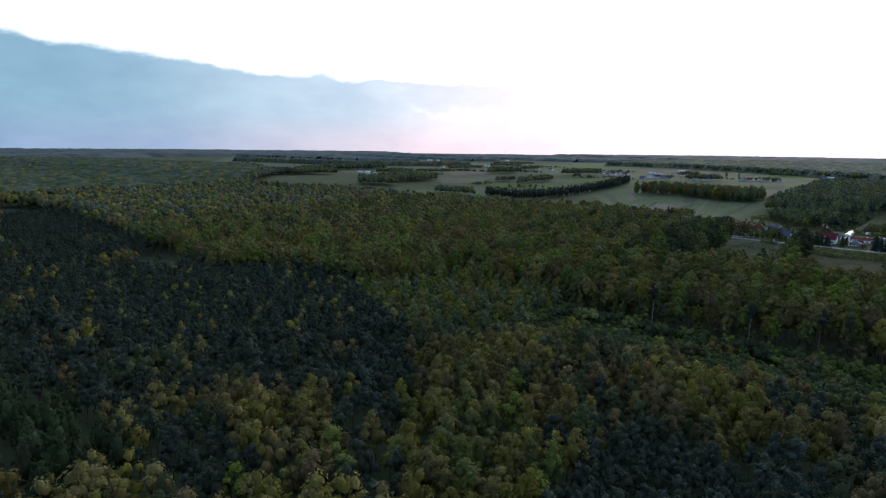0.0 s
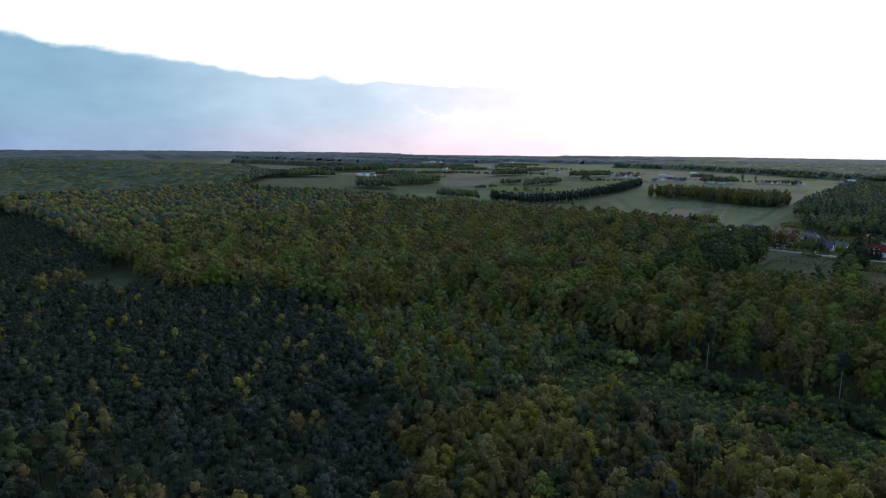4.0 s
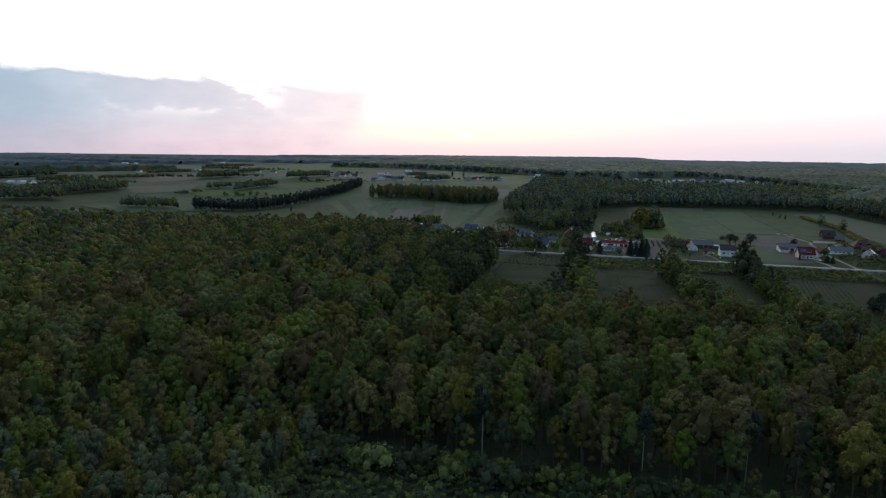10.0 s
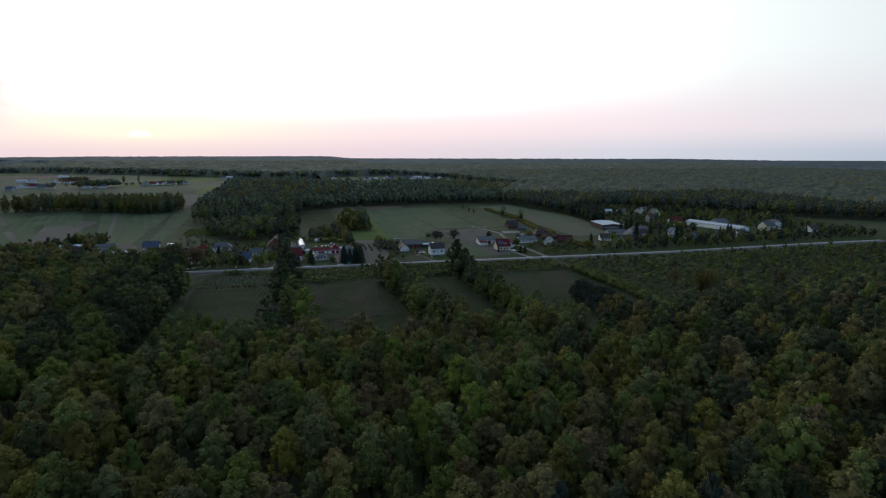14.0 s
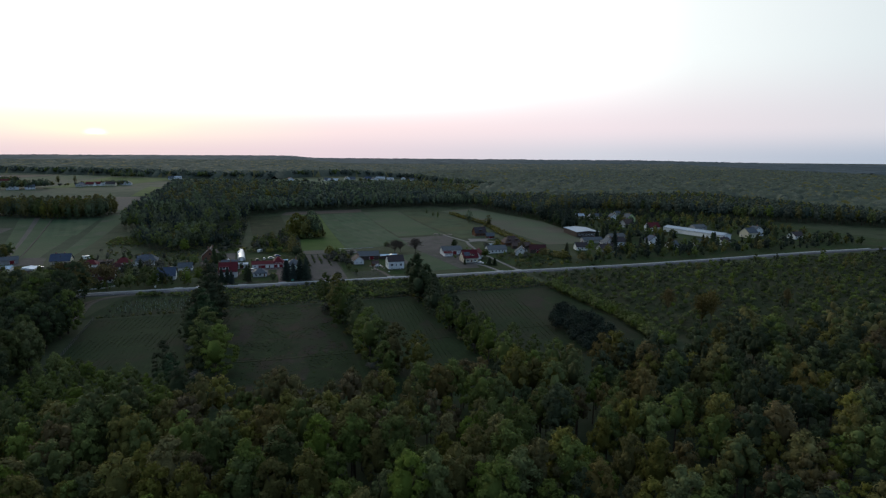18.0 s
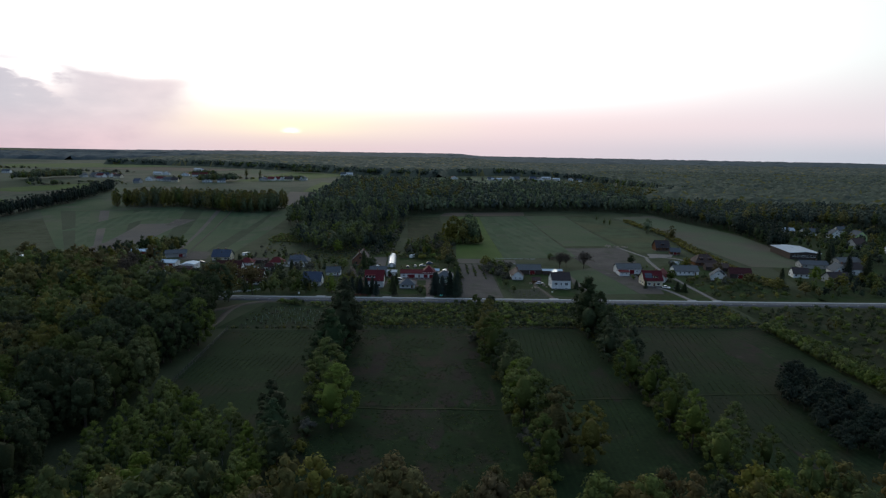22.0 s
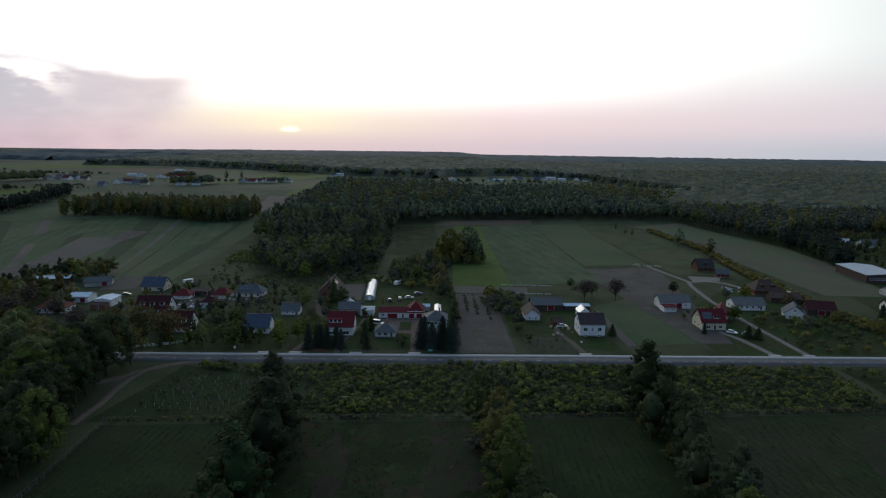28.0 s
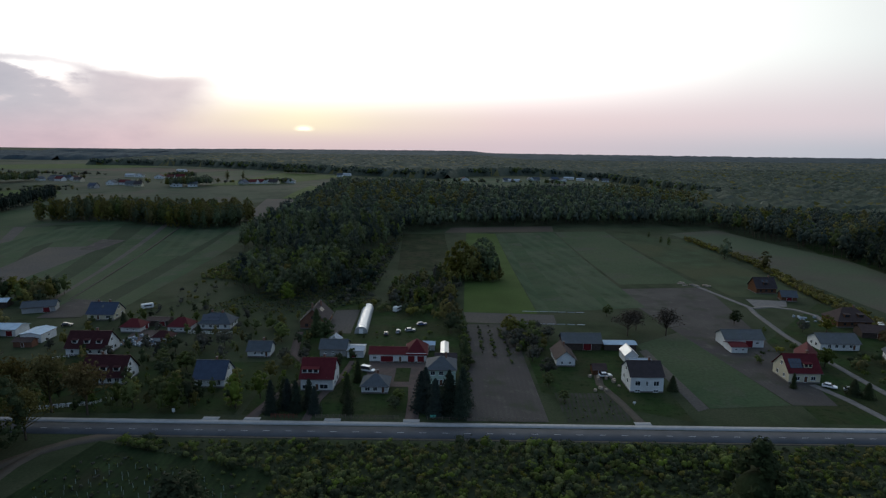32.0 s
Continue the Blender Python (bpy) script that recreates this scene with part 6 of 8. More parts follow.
# the farms along the road, west to east
house("farmhouse", -174.5, 58, 13, 8, 3.2, 2.2, "x", "white", "orange", "low white farmhouse with an orange-red roof", hip=3.5, wins=facade("s", 5, 12, 1.1) + facade("e", 2, 7, 1.1), chimneys=[(0, .5)])
house("farmhouse", -129.5, 58.5, 14.5, 9, 3.2, 4.8, "x", "white", "maroon", "long house with a steep maroon roof and dormers", wins=facade("s", 4, 13, 0.9) + facade("e", 2, 6, 1.0) + [("e", 0, 4.4, 1.2, 1.2)], doors=[("s", -1.8, .2, 1.1, 2.1)], dormers=[(-4.4, 2.0), (0, 2.0), (4.4, 2.0)], chimneys=[(2, .4)])
house("farmhouse", -109, 33.5, 13.5, 9.5, 3.0, 5.2, "x", "white", "maroon", "white house with a steep maroon roof and dormers", wins=facade("s", 5, 12, 0.9, 1.5, 1.4) + facade("e", 2, 6, 1.0) + [("e", 0, 4.6, 1.3, 1.3)], doors=[("s", 0, .2, 1.1, 2.1)], dormers=[(-4.2, 2.0), (0, 2.2), (4.2, 2.0)], chimneys=[(-2, .4)])
house("farmhouse", -74.5, 32, 9.5, 9, 3.3, 4.2, "x", "white", "navy", "white house with a dark navy roof", wins=[("s", 1.4, .9, 1.2, 1.6), ("s", 3.2, .9, 1.0, 1.6), ("s", -2.6, .9, 1.2, 1.5), ("e", 0, 4.3, 1.2, 1.2), ("e", -2, 1, 1.2, 1.4)], chimneys=[(1, .5)])
house("farmhouse", -149, 101, 11.5, 9, 3.1, 3.9, "x", "cream", "navy", "cream house with a navy gabled roof", wins=[("s", -3.5, .9, 1.6, 1.3), ("s", 3.4, .9, 2.0, 1.3), ("e", 0, 4.2, 1.4, 1.3), ("e", -2, 1, 1.2, 1.3), ("e", 2, 1, 1.2, 1.3)], doors=[("s", -1, .2, 1.2, 2.1)], chimneys=[(-3, .5), (2, .4)], lights=1)
house("farm_shed", -127.5, 84, 8, 7, 2.6, 2.3, "x", "white", "red", "small white outbuilding with a red hipped roof", hip=2.6, wins=facade("s", 2, 5, 1.0, .8, .8), doors=[("e", 1.5, .1, 2.4, 2.1)], category="shed")
house("farm_shed", -108.5, 85, 8.5, 7.5, 2.8, 2.6, "x", "white", "red", "small white outbuilding with a red hipped roof", hip=2.8, wins=facade("s", 2, 5, 1.0, .8, .8), doors=[("w", -1.5, .1, 2.4, 2.1)], category="shed")
house("garden_pavilion", -109.5, 71.5, 7, 4.5, 2.4, 1.7, "x", "white", "maroon", "low garden pavilion with a dark red roof", hip=2.0, doors=[("s", 0, .1, 1.2, 2)], category="pavilion")
house("open_shed", -121, 92, 9, 5, 2.6, 0.7, "x", "dark", "umber", "open timber shed with a shallow brown roof", plinth=False, category="shed", doors=[("s", 2, 0, 2.6, 2.1)])
house("farmhouse", -95.5, 90, 13, 9, 2.9, 3.3, "x", "white", "slate", "low white house with solar panels on its dark roof", hip=3.4, wins=facade("s", 4, 12, 0.9) + facade("e", 2, 7, 0.9), chimneys=[(2, 0), (-2.5, .6)], panels=14)
house("cottage", -67.5, 58, 8, 6.5, 2.7, 2.5, "x", "white", "slate", "small white cottage with a grey roof", wins=facade("s", 2, 5, 1.0, .9, 1), doors=[("s", 2.8, .1, 1, 2)], chimneys=[(1, .4)])
house("farm_shed", -158.5, 71.5, 8, 9, 3.4, 0.7, "y", "white", "sky", "white garage shed with a pale blue sheet roof", over=0.35, plinth=False, doors=[("s", 0, 0, 3, 2.4)], wins=[("e", 0, 1.6, 1, .7)], category="shed")
house("farm_shed", -158, 63.5, 7, 3.5, 2.4, 0.9, "x", "brick", "umber", "low brick lean-to with a rusty roof", over=0.3, plinth=False, category="shed", doors=[("s", 0, 0, 1.1, 1.9)])
house("farm_shed", -174, 78, 9, 8, 3.0, 1.2, "x", "white", "sky", "white farm shed with a pale grey-blue roof", plinth=False, doors=[("s", 2, 0, 2.6, 2.3)], wins=[("s", -2.5, 1, 1, .8)], category="shed")
house("farm_shed", -211, 115, 16, 7, 3.0, 1.0, "x", "dark", "sky", "long dark barn with a pale blue sheet roof", plinth=False, turn=15, doors=[("s", 3, 0, 2.8, 2.4)], category="barn")
house("farm_shed", -184, 110, 13, 7, 3.0, 1.8, "x", "grey", "slate", "grey farm shed behind the bushes", plinth=False, doors=[("s", 3, 0, 2.8, 2.4)], category="shed", turn=20)
house("brick_house", -55.5, 96, 10.5, 15, 3.4, 5.0, "y", "brick", "brown", "red brick house with a steep dark roof", wins=[("s", -2.6, .9, 1.4, 1.4), ("s", 2.6, .9, 1.4, 1.4), ("s", 0, 4.2, 1.4, 1.3), ("e", -3, .9, 1.3, 1.4), ("e", 3, .9, 1.3, 1.4)], chimneys=[(-1.5, -1), (1.2, 3.5)], frames="brown", lights=2)
house("farmhouse", -40.2, 31.5, 10, 11, 4.4, 4.6, "x", "white", "red", "white two-storey house with a bright red roof", wins=[("s", -3.4, .7, 2.2, 1.3), ("s", 2.2, .8, 2.6, 1.5), ("e", -2, .9, 1.3, 1.4), ("e", 2, .9, 1.3, 1.4), ("e", 0, 4.8, 1.4, 1.4)], doors=[("s", .1, .3, 1.1, 2.1)], chimneys=[(1.4, .4)], dormers=[(-2.2, 5.2)])
house("farm_shed", -41, 60.5, 9.5, 8, 3.1, 2.2, "x", "grey", "slate", "grey farm building with a dark slate roof", plinth=False, wins=facade("s", 3, 8, 1.1, .9, .8), category="shed")
house("farm_shed", -32.8, 59, 6, 7, 2.7, 0.6, "x", "white", "pale", "white lean-to with a pale sheet roof", over=0.3, plinth=False, doors=[("s", -1, .0, 2.4, 2.1)], category="shed")
house("farm_shed", -42.5, 69, 4.5, 4, 2.5, 1.6, "y", "white", "pale", "small white shed with a pale gabled roof", over=0.3, plinth=False, category="shed", doors=[("s", 0, 0, 1.1, 2)])
house("bungalow", -22, 28.5, 8.2, 7.6, 2.7, 2.3, "x", "white", "slate", "small white bungalow with a blue-grey hipped roof", hip=3.6, wins=[("s", -2.2, .9, 1.6, 1.2), ("s", .2, .9, 1.3, 1.2), ("w", 0, .9, 1.2, 1.2)], doors=[("s", 2.6, .2, 1.0, 2.0)], chimneys=[(.5, .8)])
house("garage_block", -20.6, 55, 13, 7, 3.1, 1.5, "x", "white", "red", "white garage block with a red roof and doors", over=0.4, doors=[("s", -.3, .1, 4.6, 2.3), ("s", 4.4, .1, 1.0, 2.1)], wins=[("s", -4.6, 1.2, 1.4, .9)], category="garage")
house("garage_block", -10.6, 57, 7.2, 11, 3.4, 3.6, "y", "white", "red", "tall garage with a red pyramid roof and doors", hip=5.2, doors=[("s", -1.7, .1, 2.6, 2.4), ("s", 1.7, .1, 2.6, 2.4)], wins=[("e", 0, 1.2, 1.2, 1)], category="garage")
house("villa", -1.5, 35.5, 9.2, 9.5, 6.0, 2.6, "x", "mint", "slate", "pale green two-storey villa with a slate roof", hip=4.4, wins=facade("s", 2, 6, 1.0, 1.6, 1.4) + facade("s", 3, 8, 3.8, 1.5, 1.4) + facade("e", 2, 6, 3.8), chimneys=[(1.5, .5)], doors=[("s", 0, .3, 1.1, 2.1)])
house("farm_shed", 0, 51, 7, 5, 2.7, 1.2, "x", "dark", "brown", "dark timber shed behind the villa", plinth=False, category="shed", doors=[("s", 1, 0, 1.1, 2)])
house("farm_shed", -0.5, 60.5, 2.6, 13, 2.4, 0.5, "y", "grey", "tin", "narrow shed with a shiny tin roof", over=0.2, plinth=False, category="shed")
house("farm_shed", -6.5, 66, 4.6, 4, 2.2, 0.8, "x", "grey", "sky", "small garden shed with a pale roof", over=0.2, plinth=False, category="shed", doors=[("s", 0, 0, 1, 1.9)])
house("farmhouse", 63.2, 33, 10.4, 9.6, 5.4, 3.4, "x", "white", "brown", "white two-storey house with a dark brown roof", over=0.35, wins=[("s", -2.9, 2.2, 1.7, 1.6), ("s", 0, 2.2, .8, 1.6), ("s", 2.9, 2.2, 1.7, 1.6), ("s", -2.9, .2, 1.6, .7), ("s", 2.9, .2, 1.6, .7), ("w", -1.8, 2.2, 1.2, 1.5), ("w", 1.8, 2.2, 1.2, 1.5), ("w", 0, 5.6, 1.2, 1.3)], chimneys=[(2, .5)])
house("farm_shed", 66.2, 57, 4.6, 7, 3.0, 2.0, "y", "white", "tin", "white shed with a bright shiny gabled roof", over=0.25, plinth=False, category="shed", doors=[("s", 0, 0, 2.4, 2.2)])
house("farm_shed", 68, 50, 7, 4, 2.6, 0.6, "x", "white", "pale", "white lean-to with a pale roof", over=0.2, plinth=False, category="shed")
house("open_shed", 66, 69, 12, 5, 2.5, 0.6, "x", "dark", "sky", "open shed with a grey-blue sheet roof", over=0.3, plinth=False, category="shed")
house("cottage", 42, 55, 6.5, 11, 3.0, 2.7, "y", "white", "umber", "white cottage with a brown gabled roof", wins=[("s", -1.4, .9, .9, 1), ("s", 1.4, .9, .9, 1), ("w", 0, .9, 1.2, 1.1)], chimneys=[(.5, 2)])
house("old_barn", 51.5, 70, 14.5, 7, 3.2, 2.6, "x", "dark", "eternit", "long dark timber barn with a grey sheet roof", plinth=False, doors=[("s", 2, 0, 3.2, 2.7)], category="barn")
house("wood_store", 52, 44, 4.5, 4, 2.1, 1.3, "x", "timber", "umber", "small brown garden hut", over=0.3, plinth=False, category="hut", doors=[("s", 0, 0, 1, 1.8)])
house("old_barn", 115.5, 76, 15, 8, 3.6, 2.4, "x", "white", "eternit", "white farm building with a grey sheet roof", plinth=False, doors=[("s", 1.8, 0, 3.0, 2.8)], wins=[("s", -5, 1.4, 1.2, .8), ("s", 5, 1.4, 1.2, .8)], category="barn")
house("farm_shed", 110.5, 68.5, 6, 6, 2.5, 0.8, "x", "white", "red", "low annex with a red lean-to roof", over=0.3, plinth=False, category="shed", wins=facade("s", 2, 5, 1.0, .9, .8))
house("farmhouse", 118, 42, 10.4, 9.6, 4.0, 4.6, "x", "cream", "red", "cream house with a red roof and solar panels", wins=[("s", -2.4, 1.0, 1.6, 1.4), ("s", 2.8, 1.0, 1.6, 1.4), ("w", -2, 1.2, 1.2, 1.3), ("w", 2, 1.2, 1.2, 1.3), ("w", 0, 4.8, 1.2, 1.3)], doors=[("s", .4, .3, 1.2, 2.2)], dormers=[(1.4, 2.6)], chimneys=[(3, .5)], panels=8)
house("farm_shed", 129, 55, 6.5, 12, 3.4, 3.2, "y", "white", "red", "white outbuilding with a red gabled roof", plinth=False, wins=[("s", 0, 1.2, 1.2, 1)], category="shed", turn=-30)
house("timber_house", 170, 163, 10.5, 9, 3.4, 4.6, "x", "timber", "brown", "brown timber house with a dark roof", wins=facade("s", 3, 9, .9) + [("e", 0, 4.3, 1.2, 1.2)], dormers=[(0, 2.4)], chimneys=[(3, .4)], frames="brown", lights=2)
house("timber_garage", 174, 146, 7, 6.5, 2.6, 2.4, "x", "timber", "slate", "brown timber garage with a grey roof", doors=[("s", 0, .1, 2.6, 2.2)], category="garage", turn=-12)
house("timber_house", 177, 105, 15, 11, 3.2, 4.4, "x", "timber", "umber", "large house with a broad brown hipped roof", hip=4.6, wins=facade("s", 4, 12, .9), dormers=[(-3, 2.4), (3, 2.4)], chimneys=[(2, 0)], frames="brown")
house("old_barn", 178, 88, 14, 8, 2.8, 2.0, "x", "dark", "umber", "low dark barn with a rusty brown roof", plinth=False, turn=-12, category="barn", doors=[("s", 0, 0, 3, 2.4)])
house("farmhouse", 151, 74, 15, 8.5, 3.1, 2.6, "x", "white", "eternit", "long white house with a grey sheet roof", wins=facade("s", 4, 11, 1.0) + facade("w", 2, 6, 1), doors=[("s", 5.4, .2, 1.1, 2.1)], plinth=False)
house("cottage", 165, 58, 8.5, 9, 3.2, 3.6, "y", "white", "slate", "white cottage with solar panels on its grey roof", turn=-25, wins=[("s", -1.8, .9, 1.1, 1.1), ("s", 1.8, .9, 1.1, 1.1), ("s", 0, 3.9, 1.1, 1)], panels=10)
house("old_barn", 182, 66, 12, 9, 3.2, 3.0, "x", "dark", "maroon", "dark barn with a deep red roof", plinth=False, turn=-15, category="barn", doors=[("s", 0, 0, 3, 2.6)])

# the village at the foot of the eastern forest
house("farm_hall", 266, 147, 21, 34, 5.0, 0.9, "y", "dark", "pale", "large hall with a pale sheet roof", over=0.6, plinth=False, turn=-8, wins=facade("s", 6, 18, 2.0, 2.2, 1.2), category="hall")
for k, (hx, hy, w, d, h, r, ax, wl, rf, txt) in enumerate((
        (222, 70, 9, 8, 3, 3, "x", "white", "brown", "white cottage with a brown roof"), (236, 56, 12, 9, 3, 3.4, "x", "grey", "brown", "grey house with a dark roof"),
        (249, 73, 10, 10, 4.4, 4, "y", "white", "slate", "white two-storey house with a grey roof"), (262, 82, 13, 10, 4, 3.2, "x", "white", "brown", "white house with a broad brown roof"),
        (250, 101, 17, 9, 3, 2, "x", "grey", "slate", "low grey farm building"), (281, 112, 16, 9, 3.2, 2.4, "x", "grey", "eternit", "grey barn with a sheet roof"),
        (296, 80, 10, 9, 4, 3.6, "y", "white", "navy", "white house with a navy roof"), (300, 60, 8, 8, 3, 3, "x", "white", "slate", "white cottage with a grey roof"),
        (330, 62, 9, 8, 3.2, 3, "x", "grey", "slate", "grey cottage with a slate roof"), (356, 66, 10, 8, 3.2, 3, "x", "white", "brown", "white house with a brown roof"),
        (352, 158, 12, 10, 4, 4, "x", "white", "red", "white house with a red roof"), (344, 190, 11, 9, 4, 4, "x", "grey", "umber", "grey house with a brown roof"),
        (375, 232, 11, 10, 4.4, 4.4, "y", "lime", "slate", "yellow-green house with a grey roof"), (362, 244, 10, 9, 4, 4, "y", "white", "slate", "white gabled house with a grey roof"),
        (350, 262, 14, 9, 3.4, 3, "x", "white", "slate", "white house with a grey roof"), (334, 272, 12, 8, 3, 2.4, "x", "cream", "pale", "cream house with a pale roof"),
        (392, 278, 12, 9, 3.4, 3.4, "x", "white", "slate", "white house with a grey roof"), (318, 284, 9, 8, 3, 2.6, "x", "white", "pale", "small white house with a pale roof"),
        (350, 352, 13, 11, 4, 4.6, "x", "white", "slate", "white chalet house with a grey roof"), (318, 352, 7, 6, 3, 2, "x", "white", "pale", "small white outbuilding beside the houses"),
        (412, 96, 12, 10, 5, 4, "x", "cream", "slate", "cream two-storey house with a grey roof"), (428, 104, 9, 9, 6, 3, "y", "white", "slate", "tall white house with a grey roof"),
        (400, 150, 16, 9, 3.4, 2.4, "x", "grey", "eternit", "grey farm building among the houses"), (448, 78, 10, 9, 3.4, 3, "x", "white", "brown", "white house with a brown roof"))):
    house("village_house", hx, hy, w, d, h, r, ax, wl, rf, txt, wins=facade("s", 3, w, 1.0) + ([("s", 0, h + .5, 1.2, 1.2)] if ax == "y" else []) + facade("w", 2, d, 1.0), chimneys=[(w * .15, .4)], turn=(k * 37) % 24 - 12, group="village houses", plinth=False)
house("farm_hall", 373, 120, 12, 66, 4.2, 1.6, "y", "white", "pale", "long white hall with a pale sheet roof", over=0.4, plinth=False, turn=12, category="hall")

# farms and hamlets far off among the fields
FAR_H = [(-611, 736, 0), (-596, 742, 3), (-580, 735, 1), (-566, 748, 4), (-544, 722, 2), (-456, 610, 5), (-463, 665, 0), (-448, 672, 1), (-540, 859, 6), (-520, 850, 0), (-413, 640, 2), (-430, 652, 3), (-471, 818, 1), (-450, 812, 4), (-440, 826, 1), (-365, 645, 6), (-345, 650, 0), (-537, 1048, 6), (-293, 700, 5), (-282, 712, 1), (-273, 718, 1), (-262, 722, 4), (-254, 716, 2), (-246, 750, 3), (-236, 742, 0), (-194, 921, 0), (-188, 950, 6), (29, 840, 1), (97, 822, 0), (108, 818, 6), (142, 868, 0), (152, 872, 3), (192, 918, 5), (206, 912, 0), (241, 1030, 6), (262, 1020, 6), (314, 1108, 4), (330, 1090, 0), (-941, 279, 6), (-925, 282, 6), (-910, 286, 0), (-1101, 719, 0), (-1081, 903, 0), (-859, 844, 2), (-808, 830, 0), (-708, 708, 2), (-603, 759, 0), (-590, 764, 5), (-575, 772, 2), (-1683, 1285, 6), (-1640, 1290, 6), (-2248, 2413, 6), (-1837, 2313, 6), (-1560, 1500, 0), (-1480, 1560, 6), (-1250, 1300, 0), (760, 1250, 6), (820, 1290, 0), (1380, 1700, 6), (1500, 1400, 6), (1250, 900, 6)]
STY = [("white", "slate"), ("white", "red"), ("cream", "brown"), ("grey", "slate"), ("white", "orange"), ("grey", "navy"), ("white", "pale")]
for k, (hx, hy, sty) in enumerate(FAR_H):
    wl, rf = STY[sty]
    big = 1.0 if sty != 6 else 1.5
    house("far_house", hx, hy, (10 + (k * 7) % 5) * big, 9, 3.6, 3.4 if sty != 6 else 1.8, "x" if k % 3 else "y", wl, rf, f"distant {wl} house with a {dict(slate='grey', red='red', brown='brown', navy='navy', orange='orange', pale='pale')[rf]} roof", wins=facade("s", 2, 8, 1.2, 1.4, 1.4), turn=(k * 53) % 50 - 25, plinth=False, group="distant houses")
mast = new("radio_mast")
mast.location = (-1720, 1880, float(ground_z(-1720, 1880)))
tagged(mast, "thin grey lattice radio mast on the skyline", "mast")
for k in range(3):
    a = k * 2.094
    v, f = tube((math.cos(a) * 1.2, math.sin(a) * 1.2, 0), (math.cos(a) * .3, math.sin(a) * .3, 46), 0.25, 0.15, 4)
    ob = new("mast_leg", mesh_from("mast_leg", v, f, [metal_mat]))
    ob.parent = mast

# ---- the polytunnels ----
film = material("tunnel_film", (0.500, 0.500, 0.500), rough=0.22, var=0.06, scale=2.0, spec=0.8)
hoop_mat = material("tunnel_hoop", (0.45, 0.46, 0.47), rough=0.4, var=0.1, scale=1.0, metal=0.7)


def tunnel(x, y, w, length, h, turn, label):
    root = new("polytunnel")
    root.matrix_basis = pose(x, y, float(ground_z(x, y)), 0, 0, turn)
    tagged(root, label, "greenhouse")
    ang = np.linspace(0, np.pi, 13)
    for k in range(int(length / 3)):
        y0, y1 = -length / 2 + k * 3, -length / 2 + k * 3 + 2.97
        bm = bmesh.new()
        rings = []
        for yy, sag in ((y0, 0), ((y0 + y1) / 2, .06), (y1, 0)):
            rings.append([bm.verts.new((-math.cos(a) * (w / 2 - sag), yy, math.sin(a) ** 0.8 * (h - sag))) for a in ang])
        for p, q in zip(rings, rings[1:]):
            for i in range(12):
                bm.faces.new((p[i], p[i + 1], q[i + 1], q[i]))
        ob = part("film_panel", bm, film, root)
        for poly in ob.data.polygons:
            poly.use_smooth = True
        pts = [(-math.cos(a) * (w / 2 + .02), math.sin(a) ** 0.8 * (h + .02)) for a in ang]
        parts = [tube((p[0], y0, p[1]), (q[0], y0, q[1]), 0.035, 0.035, 4) for p, q in zip(pts, pts[1:])]
        v, f = joined(parts)
        hp = new("hoop", mesh_from("hoop", v, f, [hoop_mat]))
        hp.parent = root
    for yy in (-length / 2, length / 2):
        bm = bmesh.new()
        vs = [bm.verts.new((-math.cos(a) * w / 2, yy, math.sin(a) ** 0.8 * h)) for a in ang]
        bm.faces.new(vs)
        part("end_wall", bm, WALLS["grey"], root)
    part("tunnel_door", box(-.8, .8, -length / 2 - .06, -length / 2 - .01, 0, 2), frame_white, root)


tunnel(-35.6, 101, 5.2, 36, 2.9, 3, "long white plastic polytunnel with metal hoops")
for k in range(3):
    tunnel(-262 + k * 7, 92, 6, 34, 2.8, 80, "long pale plastic polytunnel beside fields")

# ---- fences, signs, clutter ----


def fence(pts, gap, height, mat, label, rails=(0.5, 1.1), group=""):
    root = new("fence")
    tagged(root, label, "fence", group)
    post = box(-.06, .06, -.06, .06, -.3, height)
    me = bpy.data.meshes.new("post")
    post.to_mesh(me)
    post.free()
    me.materials.append(mat)
    for (xa, ya), (xb, yb) in zip(pts, pts[1:]):
        n = max(1, int(math.hypot(xb - xa, yb - ya) / gap))
        for i in range(n):
            u = i / n
            px, py = xa + (xb - xa) * u, ya + (yb - ya) * u
            ob = new("post", me)
            ob.parent = root
            ob.location = (px, py, float(ground_z(px, py)))
        for z in rails:
            v, f = tube((xa, ya, z + float(ground_z(xa, ya))), (xb, yb, z + float(ground_z(xb, yb))), 0.035, 0.035, 4)
            ob = new("rail", mesh_from("rail", v, f, [mat]))
            ob.parent = root


pale_post = material("pale_post", (0.130, 0.125, 0.117), var=0.2, scale=0.5, fine=0.1)
fence([(-94, -50), (-42, -48), (14, -47), (62, -45), (138, -41)], 3.0, 1.6, fence_wood, "long wire fence with wooden posts behind pastures", (0.5, 1.0, 1.5))
fence([(-93, -52), (-91, -112), (-91, -176)], 2.6, 1.6, pale_post, "pale post-and-rail fence at the forest edge", (0.5, 1.0, 1.5))
fence([(-49, 7.4), (-41.5, 7.4)], 1.2, 1.3, fence_red, "low red-brown picket fence by the road", (0.3, .55, .8, 1.05, 1.2))
fence([(-36.5, 7.4), (-13, 7.4)], 1.6, 1.3, fence_wood, "brown garden fence by the road", (0.3, .6, .9, 1.2))
fence([(-5, 7.4), (28, 7.2)], 2.0, 1.1, fence_wood, "low garden fence by the road", (0.4, .8))
fence([(-104, 80), (-86, 80)], 1.2, 1.3, frame_white, "white garden fence before a house", (0.25, .5, .75, 1.0, 1.2))
